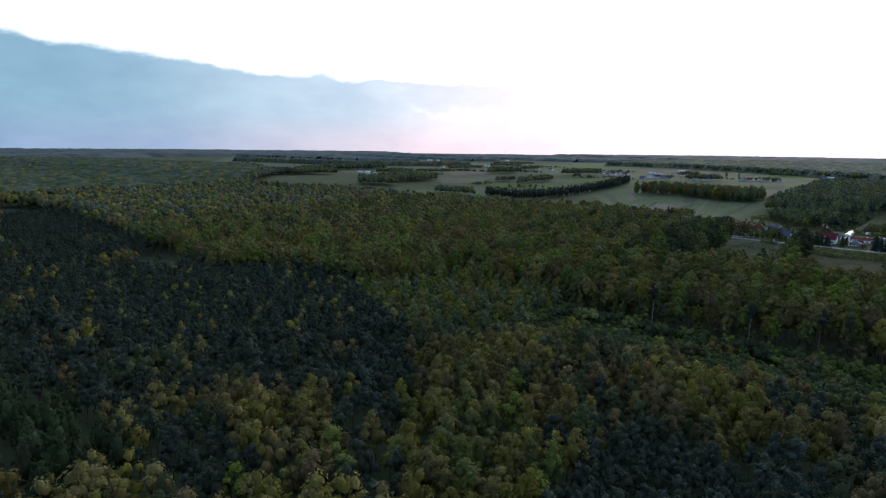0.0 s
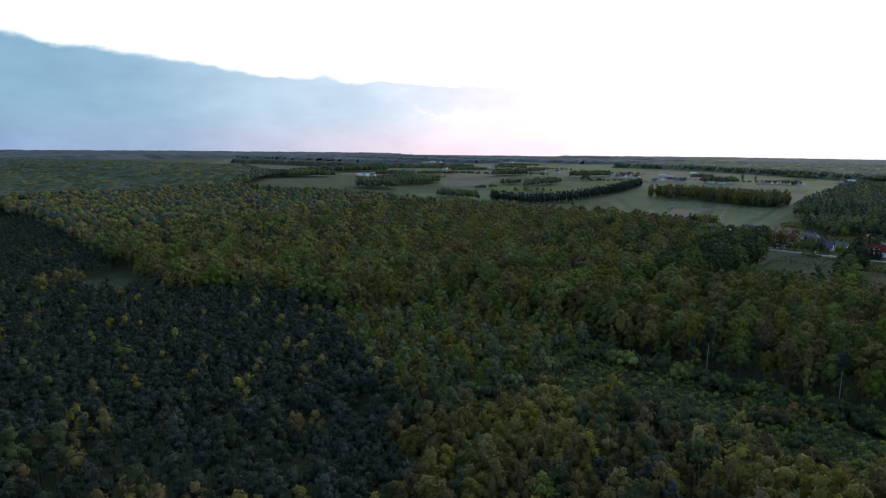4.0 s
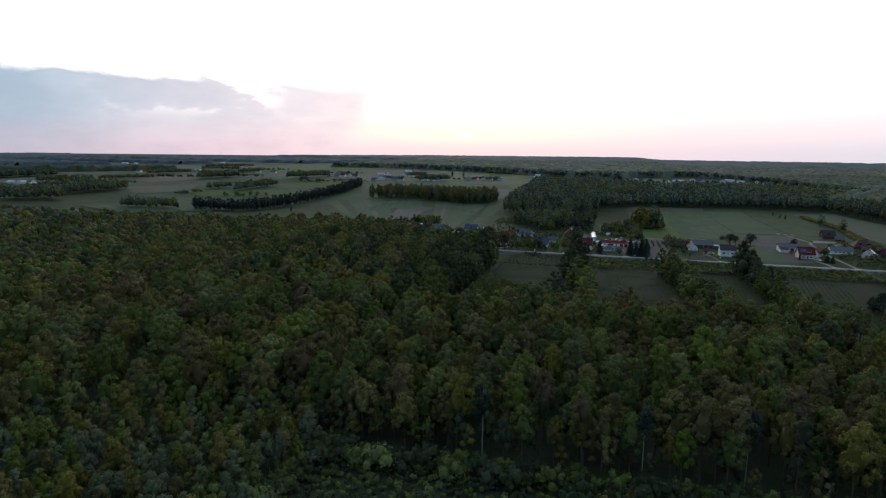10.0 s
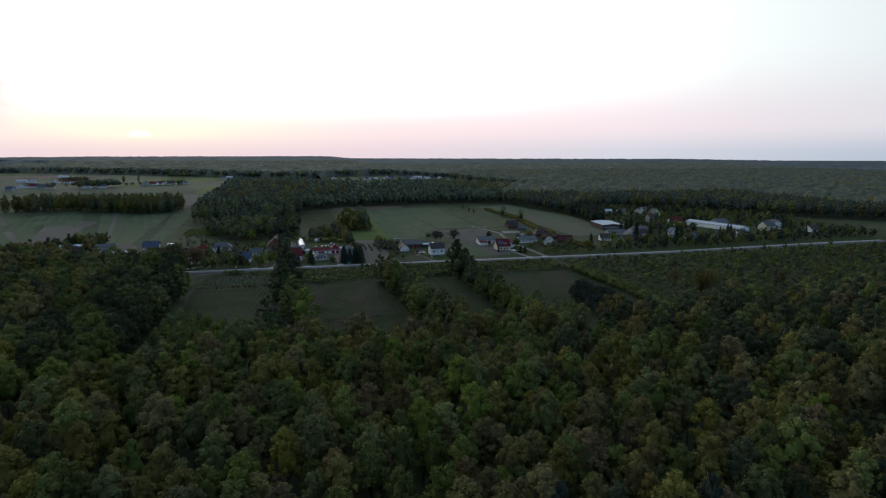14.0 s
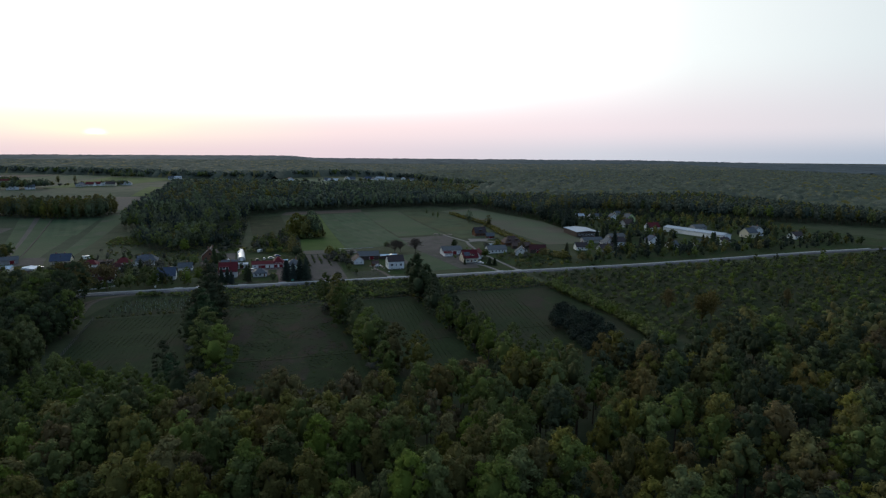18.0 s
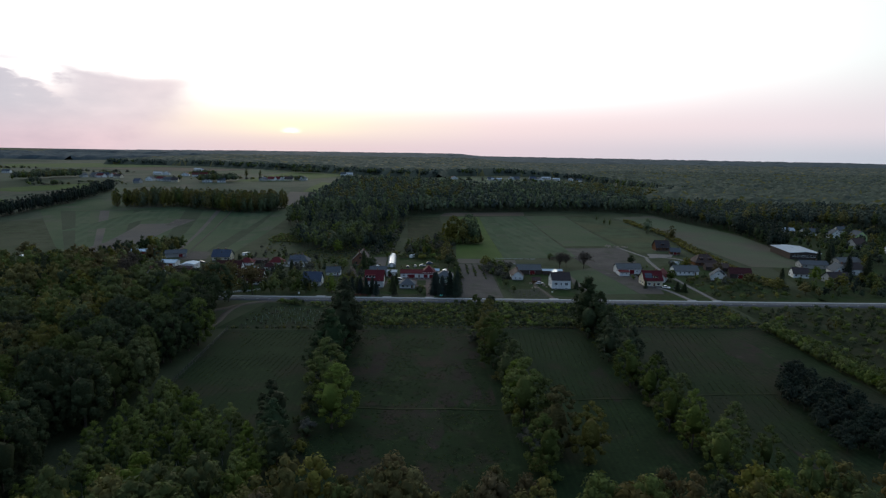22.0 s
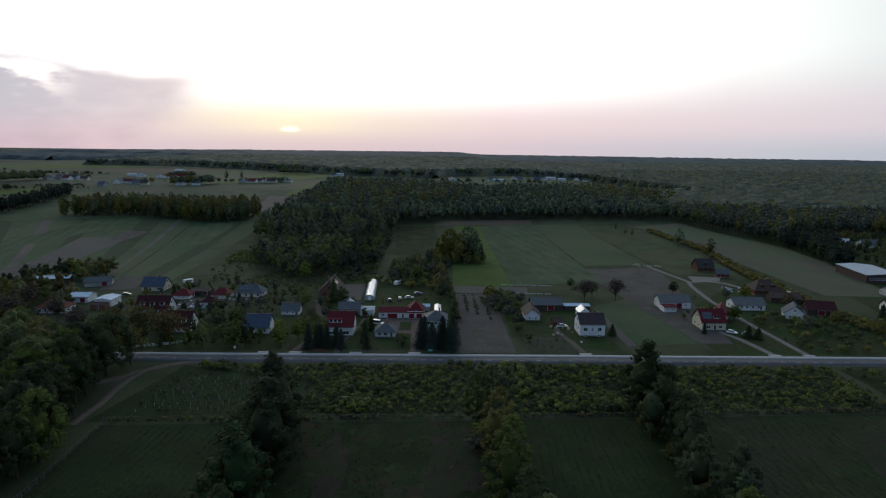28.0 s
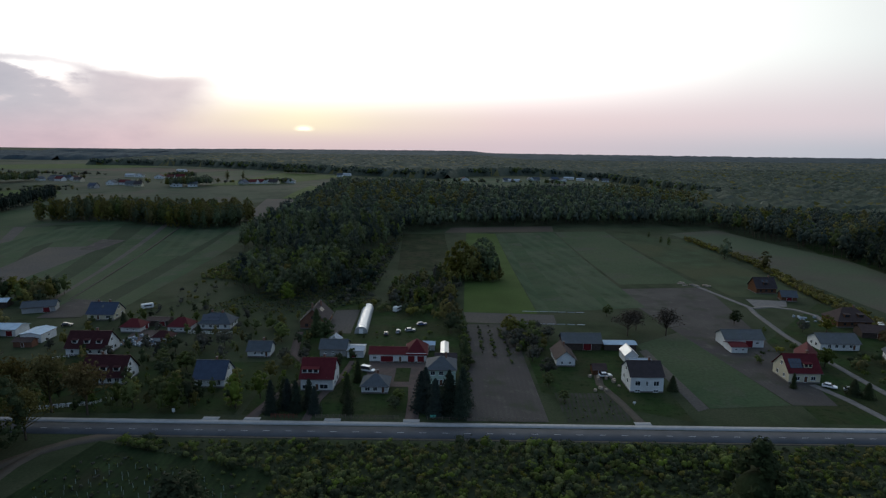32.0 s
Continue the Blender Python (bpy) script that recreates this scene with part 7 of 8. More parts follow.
fence([(-140, 46), (-126, 62), (-124, 66)], 1.6, 1.4, frame_white, "white concrete fence along a garden", (0.3, .6, .9, 1.2))
fence([(-120, 9), (-104, 14), (-98, 20)], 1.3, 1.1, frame_white, "low white wall fence at a garden", (0.3, .55, .8))

tube_mat = material("tree_guard", (0.250, 0.310, 0.280), rough=0.5, var=0.15, scale=1.0)
x, y = scatter([(-88, -30), (-80, -16), (-44, -28), (-42, -43), (-88, -45)], 3.2, 0.28)
parts = [(lambda v, f: (v + np.array([px, py, 0]), f))(*tube((0, 0, 0), (RNG.uniform(-.1, .1), RNG.uniform(-.1, .1), 1.2), 0.06, 0.06, 5)) for px, py in zip(x, y)]
v, f = joined(parts)
tagged(new("tree_guard_tubes", mesh_from("tree_guard_tubes", v, f, [tube_mat])), "rows of pale plastic tubes guarding planted saplings", "tree guards", kind="stuff")

rubber = material("tyre_rubber", (0.02, 0.02, 0.02), rough=0.8, var=0.1, scale=0.3)
rim_mat = material("wheel_rim", (0.35, 0.35, 0.36), rough=0.3, var=0.05, scale=0.3, metal=0.8)
light_mat = material("headlight", (0.55, 0.55, 0.55), rough=0.15, var=0.05, scale=0.3, spec=0.7)


def car(name, x, y, turn, paint, label, length=4.3, width=1.75, tall=1.45, van=False):
    root = new(name)
    root.matrix_basis = pose(x, y, float(ground_z(x, y)) + 0.1, 0, 0, turn)
    tagged(root, label, "car", "parked cars")
    L, W = length / 2, width / 2
    pts = [(-L, .35), (-L, .80), (-L + .15, .92), (L - 1.0, .92), (L - .1, .78), (L, .60), (L, .35)]
    bm = bmesh.new()
    rows = [[bm.verts.new((px, sy * W, pz)) for px, pz in pts] for sy in (-1, 1)]
    bm.faces.new(rows[0])
    bm.faces.new(rows[1][::-1])
    for i in range(len(pts)):
        j = (i + 1) % len(pts)
        bm.faces.new((rows[0][i], rows[1][i], rows[1][j], rows[0][j]))
    bmesh.ops.bevel(bm, geom=bm.edges[:], offset=0.05, segments=2, affect="EDGES")
    body = part("body", bm, paint, root)
    x0, x1, x2, x3 = ((-L + .1, -L + .25, L - 1.6, L - .95) if van else (-L + .25, -L + .8, L - 1.9, L - 1.2))
    bm = bmesh.new()
    lo = [bm.verts.new((px, py, .92)) for px, py in ((x0, -W + .06), (x3, -W + .06), (x3, W - .06), (x0, W - .06))]
    hi = [bm.verts.new((px, py, tall)) for px, py in ((x1, -W + .22), (x2, -W + .22), (x2, W - .22), (x1, W - .22))]
    bm.faces.new(hi)
    for i in range(4):
        bm.faces.new((lo[i], lo[(i + 1) % 4], hi[(i + 1) % 4], hi[i]))
    part("cabin_glass", bm, pane_dark, root, "dark glass cabin windows")
    part("roof_panel", box(x1 - .03, x2 + .03, -W + .2, W - .2, tall - .02, tall + .05), paint, root)
    for sx in (-1, 1):
        for sy in (-1, 1):
            v, f = tube((sx * L * .62, sy * (W - .12), .32), (sx * L * .62, sy * (W + .03), .32), .32, .32, 12)
            wl = new("wheel", mesh_from("wheel", v, f, [rubber]))
            wl.parent = root
            v, f = tube((sx * L * .62, sy * (W - .02), .32), (sx * L * .62, sy * (W + .05), .32), .2, .01, 10)
            rm = new("rim", mesh_from("rim", v, f, [rim_mat]))
            rm.parent = wl
    for sy in (-1, 1):
        part("headlight", box(L - .05, L + .02, sy * (W - .3) - .18, sy * (W - .3) + .18, .60, .74), light_mat, root)
        part("tail_light", box(-L - .02, -L + .05, sy * (W - .2) - .12, sy * (W - .2) + .12, .62, .82), garage_mat, root)


white_paint = material("car_white", (0.62, 0.62, 0.63), rough=0.25, var=0.04, scale=1.0, spec=0.6)
silver_paint = material("car_silver", (0.36, 0.37, 0.38), rough=0.28, var=0.04, scale=1.0, metal=0.5)
black_paint = material("car_black", (0.02, 0.02, 0.022), rough=0.2, var=0.1, scale=1.0, spec=0.6)
blue_paint = material("car_blue", (0.04, 0.07, 0.16), rough=0.25, var=0.08, scale=1.0, spec=0.6)
car("van", -26.5, 42.5, -20, white_paint, "white van parked on the paved yard", 4.9, 1.9, 1.95, True)
car("car", -24.3, 81.5, 95, black_paint, "black car parked on the lawn")
car("car", -19.6, 84.5, 90, silver_paint, "silver car parked on the lawn")
car("car", -14.8, 86.5, 8, silver_paint, "silver car parked on the lawn")
car("car", -10.5, 95, 20, blue_paint, "blue car parked at the back of the lawn")
car("car", 53.5, 40.5, 5, white_paint, "white car beside the white house")
car("car", 52, 47.5, 80, white_paint, "small white car beside the house", 3.8)
car("car", 124, 33.5, -35, white_paint, "white car on the gravel drive")
car("car", 129, 30.5, -30, silver_paint, "silver car by the hedge")
car("car", -113.5, 77, 80, black_paint, "dark car in the paved yard")
car("car", -158, 88, 15, black_paint, "dark tractor-like car behind the shed")

cream_metal = material("camper_white", (0.60, 0.60, 0.58), rough=0.4, var=0.05, scale=1.0)


def caravan(x, y, turn, label):
    root = new("caravan")
    root.matrix_basis = pose(x, y, float(ground_z(x, y)), 0, 0, turn)
    tagged(root, label, "caravan")
    bm = box(-2.6, 2.6, -1.1, 1.1, .5, 2.6)
    bmesh.ops.bevel(bm, geom=bm.edges[:], offset=0.25, segments=2, affect="EDGES")
    part("body", bm, cream_metal, root)
    part("window", box(-1.6, 1.6, -1.13, -1.07, 1.5, 2.1), pane_dark, root)
    for sy in (-1, 1):
        v, f = tube((0, sy * .9, .32), (0, sy * 1.05, .32), .32, .32, 12)
        wl = new("wheel", mesh_from("wheel", v, f, [rubber]))
        wl.parent = root


caravan(-138, 115, 40, "white caravan parked behind the house")
caravan(187, 98, 60, "white caravan beside a barn")
caravan(-22.5, 116, 60, "small white trailer beside the polytunnel")


def box_on_post(name, x, y, mat, w, h, z, label, category):
    root = new(name)
    root.location = (x, y, float(ground_z(x, y)))
    tagged(root, label, category)
    part("leg", box(-.05, .05, -.05, .05, -.2, z), metal_mat, root)
    part("panel", box(-w / 2, w / 2, -.08, .08, z, z + h), mat, root)


sign_green = material("sign_green", (0.10, 0.38, 0.30), rough=0.5, var=0.05, scale=1.0)
box_on_post("roadside_sign", -3.5, 7.9, sign_green, 1.6, .7, .5, "small green and white roadside board", "sign")
box_on_post("meter_box", -77.5, 9.6, frame_white, .8, 1.0, .4, "white utility cabinet beside the road", "utility box")
box_on_post("meter_box", 56.5, 19, frame_white, .8, .5, .5, "small white box in the front garden", "utility box")

# stacked materials and garden things
wrap = material("wrap_pale", (0.240, 0.280, 0.320), rough=0.4, var=0.25, scale=0.8)
planks = material("plank_stack", (0.30, 0.25, 0.20), var=0.25, scale=0.6, fine=0.15)
rng2 = np.random.default_rng(31)


def stack(name, x, y, w, d, h, mat, label, turn=0.0):
    root = new(name)
    root.matrix_basis = pose(x, y, float(ground_z(x, y)), 0, 0, turn)
    tagged(root, label, "stack")
    n = max(1, int(h / 0.35))
    for i in range(n):
        part("layer", box(-w / 2 * rng2.uniform(.8, 1), w / 2 * rng2.uniform(.8, 1), -d / 2 * rng2.uniform(.8, 1), d / 2 * rng2.uniform(.8, 1), i * h / n, (i + 1) * h / n - .03), mat, root)


for k in range(46):
    u, w = rng2.uniform(0, 1), rng2.uniform(0, 1)
    stack("paving_stack", -124 + 15 * u, 64 + 12 * w, rng2.uniform(.8, 1.6), rng2.uniform(.8, 1.4), rng2.uniform(.5, 1.1), wrap, "pale wrapped stack of paving stones in the yard", rng2.uniform(0, 90))
for k in range(10):
    stack("board_pile", 134 + rng2.uniform(-4, 12), 176 + rng2.uniform(-4, 5), rng2.uniform(2, 4), 1.2, rng2.uniform(.4, .9), planks, "pile of boards at the field edge", rng2.uniform(-30, 10))
for k in range(14):
    stack("firewood_stack", 49 + rng2.uniform(-2, 7), 30 + rng2.uniform(-2, 12), rng2.uniform(.8, 1.6), .9, rng2.uniform(.5, 1.0), planks, "stack of firewood near the white house", rng2.uniform(0, 90))
for k in range(12):
    stack("firewood_stack", 163 + rng2.uniform(-4, 6), 110 + rng2.uniform(-4, 5), rng2.uniform(1, 2), 1.0, rng2.uniform(.5, 1.0), wrap, "pale stacks of building material by the track", rng2.uniform(0, 90))
for k in range(8):
    stack("stone_border", -117 + k * 1.7, 12 + k * .5, 1.5, .8, .5, wrap, "pale stones bordering the front garden", 15)
for z in (118.5, 99.5):
    for k in range(7):
        stack("film_roll", 25 + k * 4.2 + (8 if z < 110 else 12), z - k * .15, 4.0, .4, .2, wrap, "pale fleece strip covering vegetable rows", -2)

# ---- garden trees ----
G = []
for gx, gy, kind, tint, size, girth, nm, txt in (
        (-101, 7.8, OAK, BRONZE, .80, 1.0, "roadside_oak", "spreading roadside oak with thin yellow-brown leaves"), (-112, 9, OAK, OLIVE, .85, 1.0, "roadside_oak", "spreading roadside oak with thin yellow-brown leaves"), (-122, 8, OAK, BRONZE, .80, 1.0, "roadside_oak", "spreading roadside oak with thin yellow-brown leaves"), (-108, -7, OAK, OLIVE, .70, 1.0, "roadside_oak", "spreading roadside oak with thin yellow-brown leaves"), (-117, -9, OAK, GREEN, .78, 1.1, "roadside_tree", "dense green tree beside the road"), (-126, -5, OAK, DEEP, .82, 1.1, "roadside_tree", "dense green tree beside the road"), (-88, 168, OAK, YELLOW, .62, .9, "garden_tree", "yellow-leaved tree before the dark wood"), (-76, 126, OAK, FRESH, .60, .8, "garden_tree", "pale green tree before the dark wood"), (3, 131, OAK, OLIVE, .55, .9, "garden_tree", "yellowish tree behind the lawn"), (-12, 128, OAK, GREEN, .5, 1.0, "garden_tree", "rounded green tree behind the lawn"), (-22, 132, OAK, FRESH, .5, .9, "garden_tree", "fresh green tree behind the lawn"), (-4, 140, OAK, GREY, .45, 1.1, "fruit_tree", "grey-green blossoming tree behind the lawn"),
        (-90.5, 12, YOUNG, FRESH, .95, 1.5, "garden_birch", "pale green birch before a house"), (-84, 16, OAK, GREEN, .45, .95, "garden_tree", "rounded green garden tree"), (-78, 11, YOUNG, GREEN, 1.0, 1.6, "garden_birch", "tall green birch in a front garden"), (-74.5, 13, YOUNG, DEEP, .95, 1.5, "garden_birch", "tall green birch in a front garden"), (-61, 13, YOUNG, FRESH, .95, 1.6, "garden_birch", "pale green birch before a house"), (-56, 20, OAK, FRESH, .46, .9, "garden_tree", "rounded fresh green garden tree"),
        (-64, 72, OAK, FRESH, .42, .95, "garden_tree", "bright green rounded garden tree"), (-47, 72, OAK, DEEP, .52, 1.0, "garden_tree", "dark leafy tree behind the red-roofed house"), (-52, 80, SPRUCE, DEEP, .62, 1.0, "garden_spruce", "dark spruce beside the brick house"), (-57, 50, OAK, GREY, .3, 1.1, "fruit_tree", "grey-green blossoming fruit tree"), (-50, 52, OAK, GREY, .26, 1.1, "fruit_tree", "grey-green blossoming fruit tree"),
        (-50, 11, SPRUCE, PINE, .55, .8, "garden_spruce", "dark conical spruce in a front garden"), (-46, 14, SPRUCE, BLUE, .5, .9, "garden_spruce", "dark conical spruce in a front garden"), (-43, 12, SPRUCE, PINE, .52, .85, "garden_spruce", "dark conical spruce in a front garden"), (-40, 15, SPRUCE, PINE, .48, .9, "garden_spruce", "dark conical spruce in a front garden"), (-37.5, 11, SPRUCE, BLUE, .45, .85, "garden_spruce", "dark conical spruce in a front garden"), (-48, 17, SPRUCE, DEEP, .45, .9, "garden_spruce", "dark conical spruce in a front garden"),
        (-28, 11, SPRUCE, DEEP, .42, .8, "garden_spruce", "dark conical spruce in a front garden"), (-29.5, 19, SPRUCE, DEEP, .5, .8, "garden_spruce", "dark conical spruce in a front garden"), (-28.5, 34, SPRUCE, DEEP, .4, .8, "garden_spruce", "dark conical spruce in a front garden"), (-14.5, 14, OAK, DEEP, .22, 1.3, "garden_bush", "dense clipped dark garden bush"), (-14, 20, OAK, GREEN, .2, 1.3, "garden_bush", "dense clipped garden bush"),
        (-7, 14, SPRUCE, BLUE, .66, .95, "garden_spruce", "tall blue spruce before the villa"), (-3, 11, SPRUCE, BLUE, .6, .95, "garden_spruce", "tall blue spruce before the villa"), (1, 12, SPRUCE, PINE, .72, .95, "garden_spruce", "tall blue spruce before the villa"), (4, 10, SPRUCE, PINE, .62, .95, "garden_spruce", "tall blue spruce before the villa"), (5, 17, SPRUCE, PINE, .68, .9, "garden_spruce", "tall blue spruce before the villa"), (-6, 20, SPRUCE, BLUE, .6, .9, "garden_spruce", "tall blue spruce before the villa"),
        (2, 84, OAK, DEEP, .5, .95, "garden_tree", "dark leafy garden tree"), (3, 92, OAK, OLIVE, .7, .75, "garden_tree", "tall yellowish tree at the plot corner"), (0, 98, OAK, YELLOW, .6, .75, "garden_tree", "tall yellowish tree at the plot corner"), (7, 58, SPRUCE, DEEP, .4, .9, "garden_spruce", "dark conical spruce at the plot edge"), (7, 48, OAK, DEEP, .25, .9, "garden_bush", "dark bush at the plot edge"),
        (31, 54, OAK, GREY, .34, 1.1, "fruit_tree", "grey-green blossoming fruit tree"), (33, 66, OAK, GREY, .34, 1.1, "fruit_tree", "grey-green blossoming fruit tree"), (35, 76, OAK, GREEN, .36, 1.1, "fruit_tree", "green orchard tree"), (28, 72, OAK, GREY, .36, 1.1, "fruit_tree", "grey-green blossoming fruit tree"), (26, 84, OAK, OLIVE, .45, 1.0, "fruit_tree", "yellowish orchard tree"), (34, 40, OAK, GREY, .36, 1.0, "fruit_tree", "grey-green blossoming fruit tree"), (33, 32, OAK, GREEN, .25, 1.1, "fruit_tree", "green orchard tree"), (36, 21, OAK, GREEN, .2, 1.1, "garden_bush", "green garden bush"), (31, 86, OAK, GREEN, .34, 1.1, "fruit_tree", "green orchard tree"), (41, 80, OAK, GREY, .3, 1.2, "fruit_tree", "grey-green blossoming fruit tree"),
        (72, 30, SPRUCE, DEEP, .28, 1.2, "garden_spruce", "small dark spruce beside the white house"), (74, 84, OAK, BRONZE, .55, 1.0, "bare_tree", "bare reddish-brown tree behind the sheds"), (90, 85, OAK, BRONZE, .56, 1.2, "bare_tree", "bare reddish-brown tree in the field"), (80, 92, OAK, BRONZE, .42, 1.0, "bare_tree", "bare reddish-brown tree behind the sheds"), (73, 112, OAK, GREEN, .3, 1.0, "garden_bush", "green bush at the plot corner"),
        (126, 102, OAK, DEEP, .36, 1.0, "garden_tree", "dense dark rounded tree by the track"), (128, 28, SPRUCE, DEEP, .3, 1.4, "garden_spruce", "dark spruce hedge by the drive"), (131, 26, SPRUCE, DEEP, .28, 1.4, "garden_spruce", "dark spruce hedge by the drive"), (134, 52, OAK, GREEN, .4, 1.1, "garden_tree", "rounded green garden tree"), (112, 33, SPRUCE, DEEP, .3, .7, "garden_spruce", "slim dark conifer before the cream house"), (160, 92, OAK, OLIVE, .4, 1.1, "garden_tree", "yellowish garden tree by the track"), (150, 92, OAK, GREY, .3, 1.1, "fruit_tree", "grey-green fruit tree"), (172, 74, OAK, BRONZE, .42, 1.1, "garden_tree", "brownish garden tree"), (160, 40, OAK, GREY, .34, 1.2, "fruit_tree", "grey-green fruit tree"), (176, 44, OAK, OLIVE, .4, 1.2, "garden_tree", "yellowish garden tree"), (186, 30, OAK, OLIVE, .42, 1.2, "garden_tree", "yellowish garden tree"), (196, 22, OAK, YELLOW, .36, 1.2, "garden_tree", "yellowish garden tree"),
        (-209, 130, OAK, OLIVE, .6, 1.2, "farm_tree", "broad yellowish tree behind the sheds"), (-201, 132, OAK, GREEN, .55, 1.2, "farm_tree", "broad green tree behind the sheds"), (-195, 126, OAK, OLIVE, .5, 1.2, "farm_tree", "broad yellowish tree behind the sheds"), (-226, 98, SPRUCE, PINE, .5, 1.3, "farm_spruce", "dark spruce among farm sheds"), (-220, 94, SPRUCE, PINE, .55, 1.3, "farm_spruce", "dark spruce among farm sheds"), (-215, 92, SPRUCE, PINE, .5, 1.3, "farm_spruce", "dark spruce among farm sheds"), (-133, 86, SPRUCE, DEEP, .38, 1.1, "garden_spruce", "dark spruce beside the yard"), (-96, 72, SPRUCE, DEEP, .36, 1.0, "garden_spruce", "dark spruce beside the yard"), (-100, 60, OAK, DEEP, .3, 1.2, "garden_tree", "dark garden tree behind the house"), (-90, 62, OAK, GREY, .36, 1.2, "fruit_tree", "grey-green fruit tree"), (-84, 66, OAK, GREY, .36, 1.2, "fruit_tree", "grey-green fruit tree"), (-98, 46, OAK, GREEN, .32, 1.1, "garden_tree", "green garden tree"), (-93, 36, OAK, DEEP, .36, 1.1, "garden_tree", "dark garden tree"), (-88, 42, OAK, GREEN, .36, 1.1, "garden_tree", "green garden tree"), (-190, 62, OAK, BRONZE, .55, 1.0, "bare_tree", "bare brown tree beside the farm"), (-182, 40, OAK, BRONZE, .6, 1.0, "bare_tree", "bare brown tree beside the farm"), (-164, 42, OAK, GREY, .5, 1.0, "bare_tree", "bare grey tree before the farm"), (-152, 36, OAK, GREY, .45, 1.0, "bare_tree", "bare grey tree before the farm"), (-146, 26, OAK, BRONZE, .5, 1.0, "bare_tree", "bare brown tree by the road"), (-170, 28, OAK, GREEN, .6, 1.0, "roadside_tree", "green roadside tree"), (-186, 22, OAK, OLIVE, .7, 1.0, "roadside_tree", "yellowish roadside tree"), (-136, 20, OAK, GREEN, .5, 1.0, "roadside_tree", "green roadside tree")):
    if nm in ("bare_tree", "roadside_oak"):
        kind, size, girth, tint = TWIGGY, size * 2.0, 1.45 if nm == "bare_tree" else 1.1, BARK if nm == "bare_tree" else tint
    elif kind is OAK:
        kind, size, girth = GARDEN, size * 2.1 if size < 0.7 else size * 1.9, girth * (1.25 if size < 0.7 else 1.1)
    elif kind is YOUNG:
        kind, size, girth = BROAD, size * 0.56, girth * 0.80
    elif kind is SPRUCE:
        girth *= 1.3
    tree(nm, kind, len(G), tint, gx, gy, size, girth, len(G) * 1.3, txt if len(txt.split()) > 3 else txt + " among the farms", "tree", "garden trees", False)
    G.append(nm)
for k, (gx, gy) in enumerate([(264, 116), (262, 103), (281, 127), (195, 43), (250, 66), (270, 76), (262, 49), (277, 62), (276, 46), (290, 59), (327, 56), (320, 38), (332, 49), (367, 41), (387, 47), (407, 62)]):
    tree("village_spruce", SPRUCE, k, (PINE, DEEP)[k % 2], gx, gy, 0.55 + 0.05 * (k * 5 % 7), 1.05, k * 1.7, "tall dark spruce between village houses", "tree", "village spruces")
for k, (gx, gy) in enumerate([(239, 39), (240, 32), (239, 25), (285, 43), (313, 48), (308, 38), (221, 29), (210, 23), (215, 45)]):
    tree("village_birch", YOUNG, k, (OLIVE, GREEN, FRESH)[k % 3], gx, gy, 0.75 + 0.05 * (k * 3 % 5), 1.5, k * 2.1, "leafy green roadside tree before village gardens", "tree", "village roadside trees")
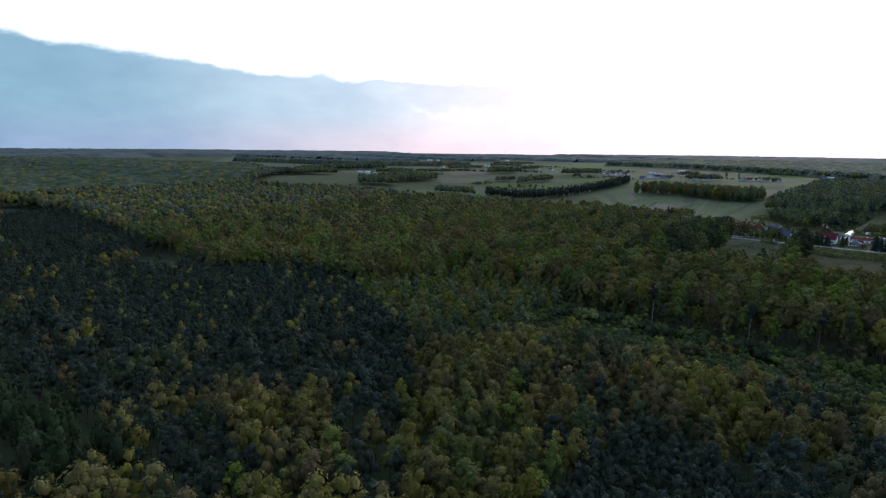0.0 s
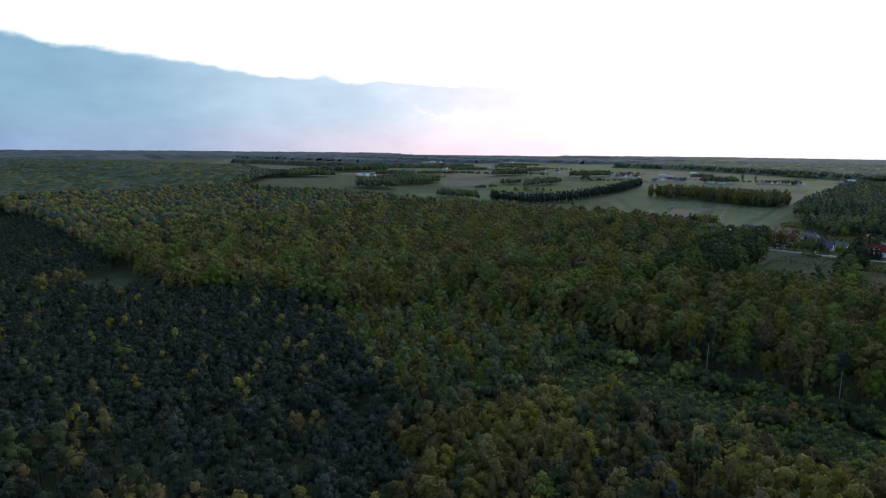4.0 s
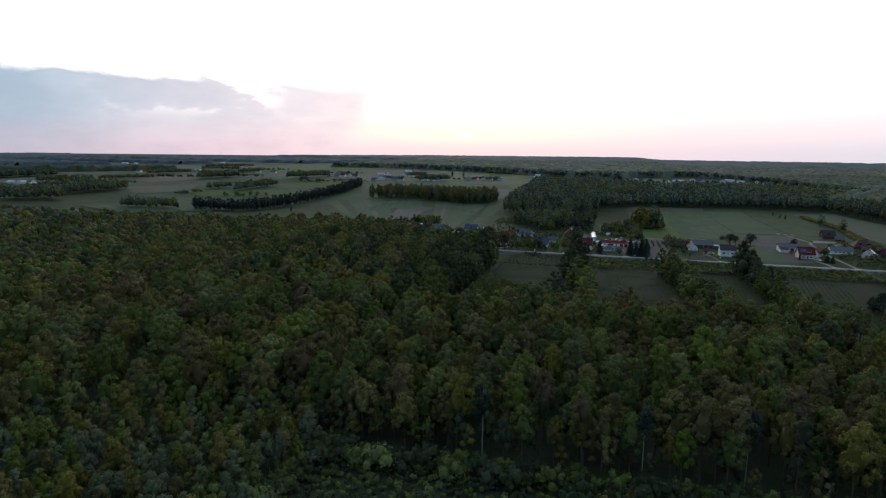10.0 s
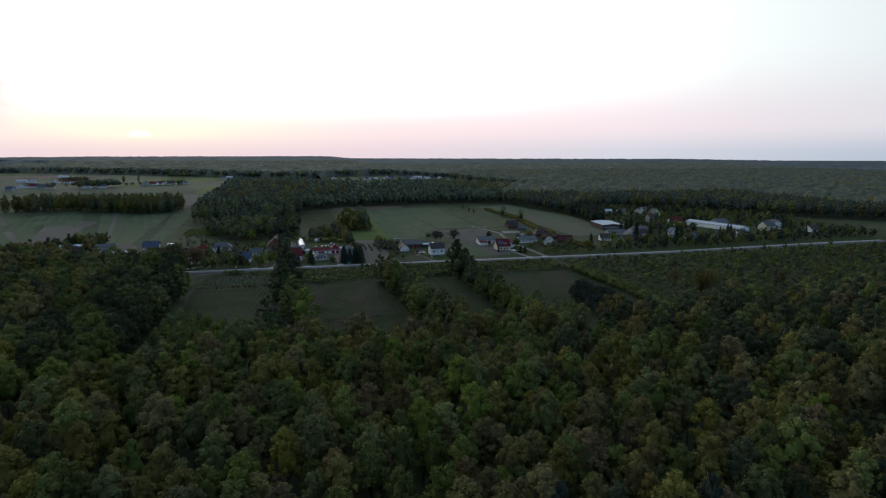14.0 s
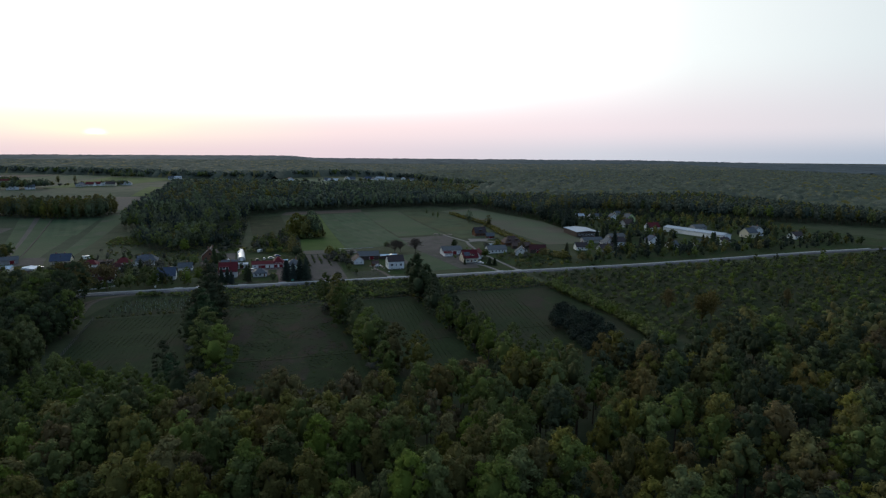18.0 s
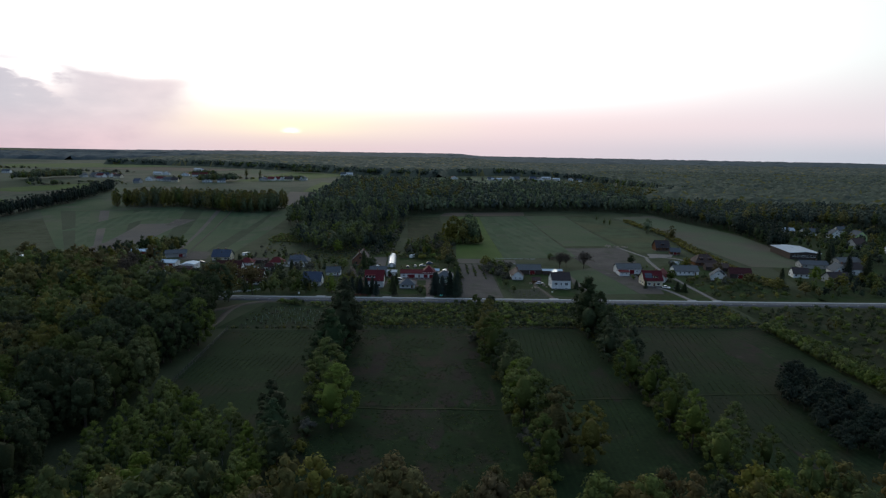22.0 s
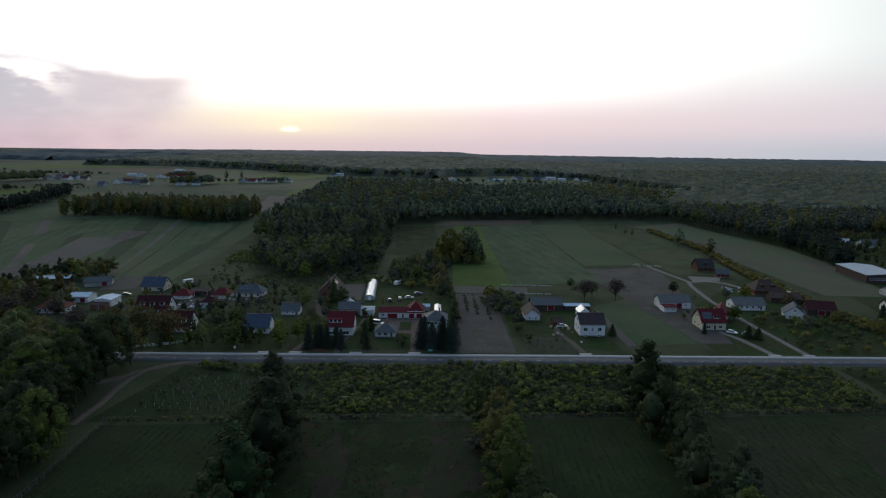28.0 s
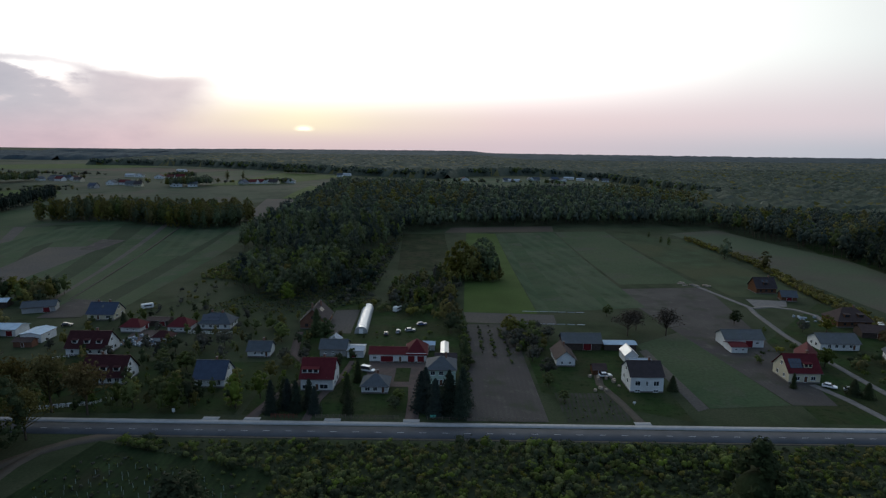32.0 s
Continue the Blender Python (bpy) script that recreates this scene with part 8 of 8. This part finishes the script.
# overgrown plot and thickets behind the farms
for poly, sp, tints, lo, hi, txt in (
        ([(-142, 178), (-112, 170), (-119, 220), (-141, 214)], 2.6, [FRESH, OLIVE, FRESH], .5, .9, "low green thicket at the field edge"),
        ([(-60, 130), (-52, 118), (-38, 130), (-34, 200), (-50, 230), (-60, 190)], 4.2, [DEEP, GREEN, GREY, PINE], .3, 1.2, "scattered bushes of an overgrown plot"),
        ([(-60, 150), (-40, 140), (-36, 250), (-58, 236)], 9.0, [PINE, DEEP, GREEN], 1.6, 3.4, "young dark trees of an overgrown plot"),
        ([(-62, 200), (-40, 170), (-36, 280), (-62, 240)], 5.0, [GREY, GREEN], .6, 1.6, "overgrown plot behind the polytunnel"),
        ([(-30, 128), (2, 122), (8, 170), (-6, 190), (-30, 160)], 4.4, [OLIVE, GREEN, GREY, DEEP], 1.0, 2.4, "thicket of bushes behind the lawn"),
        ([(-138, 104), (-122, 108), (-114, 166), (-138, 170)], 7.0, [GREEN, GREY, OLIVE], .3, .9, "low bushes of an overgrown garden"),
        ([(24, 60), (38, 58), (40, 96), (24, 96)], 4.2, [GREY, GREEN, OLIVE], .7, 1.5, "overgrown orchard bushes"),
        ([(5, 14), (8, 14), (9, 96), (6, 96)], 1.8, [DEEP, GREEN], .4, .9, "narrow hedge between plots"),
        ([(13, 60), (14.4, 60), (14, 94), (13, 94)], 1.5, [DEEP, GREEN], .3, .5, "row of low green bushes"), ([(17.5, 58), (19, 58), (18.5, 94), (17.5, 94)], 1.5, [DEEP, GREEN], .3, .5, "row of low green bushes"), ([(23, 50), (24.2, 50), (22.5, 90), (21.5, 90)], 1.5, [DEEP, GREEN], .3, .5, "row of low green bushes"),
        ([(-150, 10), (-62, 9), (-60, 30), (-90, 50), (-148, 46)], 5.6, [DEEP, GREEN, OLIVE, GREEN], .5, 2.1, "garden bushes round farm houses"),
        ([(-58, 24), (-30, 24), (-30, 78), (-58, 78)], 6.5, [DEEP, GREEN, FRESH, OLIVE], .4, 2.1, "garden bushes round farm houses"),
        ([(-46, 118), (6, 100), (6, 118), (-36, 130)], 5.5, [DEEP, GREEN, OLIVE], .6, 1.6, "garden bushes behind the polytunnel"),
        ([(106, 44), (136, 46), (136, 96), (112, 70)], 7.5, [DEEP, GREEN, OLIVE], .3, 1.2, "garden bushes beside the farm track"),
        ([(142, 10), (192, 10), (186, 70), (142, 60)], 6.0, [DEEP, GREEN, OLIVE, GREEN], .4, 1.4, "garden bushes beside the farm track"),
        ([(-150, 50), (-64, 50), (-62, 110), (-118, 118), (-150, 96)], 7.5, [DEEP, GREEN, OLIVE, GREY], .3, 2.1, "garden trees behind the farm houses"),
        ([(-30, 62), (4, 64), (4, 96), (-30, 92)], 8.5, [GREEN, OLIVE], .2, .7, "small garden bushes on the lawn"),
        ([(-230, 60), (-160, 46), (-160, 66), (-200, 100), (-236, 104)], 6.5, [OLIVE, DEEP, GREEN, BRONZE], .5, 2.6, "trees and bushes round farm sheds"),
        ([(-4, 180), (14, 171), (31, 177), (31, 195), (12, 201), (-3, 197)], 4.2, [OLIVE, GREEN, OLIVE], 1.2, 2.8, "leafy low boughs and bushes under the great trees"),
        ([(-226, 110), (-190, 116), (-188, 140), (-224, 142)], 5.5, [OLIVE, GREEN, DEEP], 1.6, 3.6, "clump of leafy trees behind the farm sheds"),
        ([(34, 8), (52, 9), (51, 26), (35, 26)], 3.0, [GREEN, DEEP], .08, .25, "low vegetables in garden rows"),
        ([(200, 12), (300, 18), (300, 50), (230, 48), (196, 40)], 7.5, [OLIVE, GREEN, DEEP, PINE], 0.8, 2.9, "garden bushes and trees round village houses"),
        ([(280, 20), (470, 30), (480, 70), (290, 52)], 8.0, [OLIVE, GREEN, DEEP, PINE, PINE], 0.9, 3.2, "garden bushes and trees round village houses"),
        ([(285, 90), (480, 90), (500, 190), (420, 300), (330, 310), (300, 200)], 9.0, [OLIVE, GREEN, DEEP, PINE], 0.9, 3.2, "garden trees among village houses"),
        ([(-240, 30), (-186, 24), (-190, 96), (-240, 90)], 7.0, [OLIVE, BRONZE, GREEN], 1.6, 4.2, "trees and bushes west of the farms")):
    x, y = scatter(poly, sp)
    free = np.ones(len(x), bool)
    for fx, fy, fw, fd in FOOT:
        free &= (np.abs(x - fx) > fw) | (np.abs(y - fy) > fd)
    x, y = x[free], y[free]
    if hi > 2:
        wood("thicket", THICK, x, y, tints, txt, "thicket", lo / 2.6, hi / 2.6, 0.25)
    else:
        wood("thicket", SHRUB, x, y, tints, txt, "thicket", lo, hi)
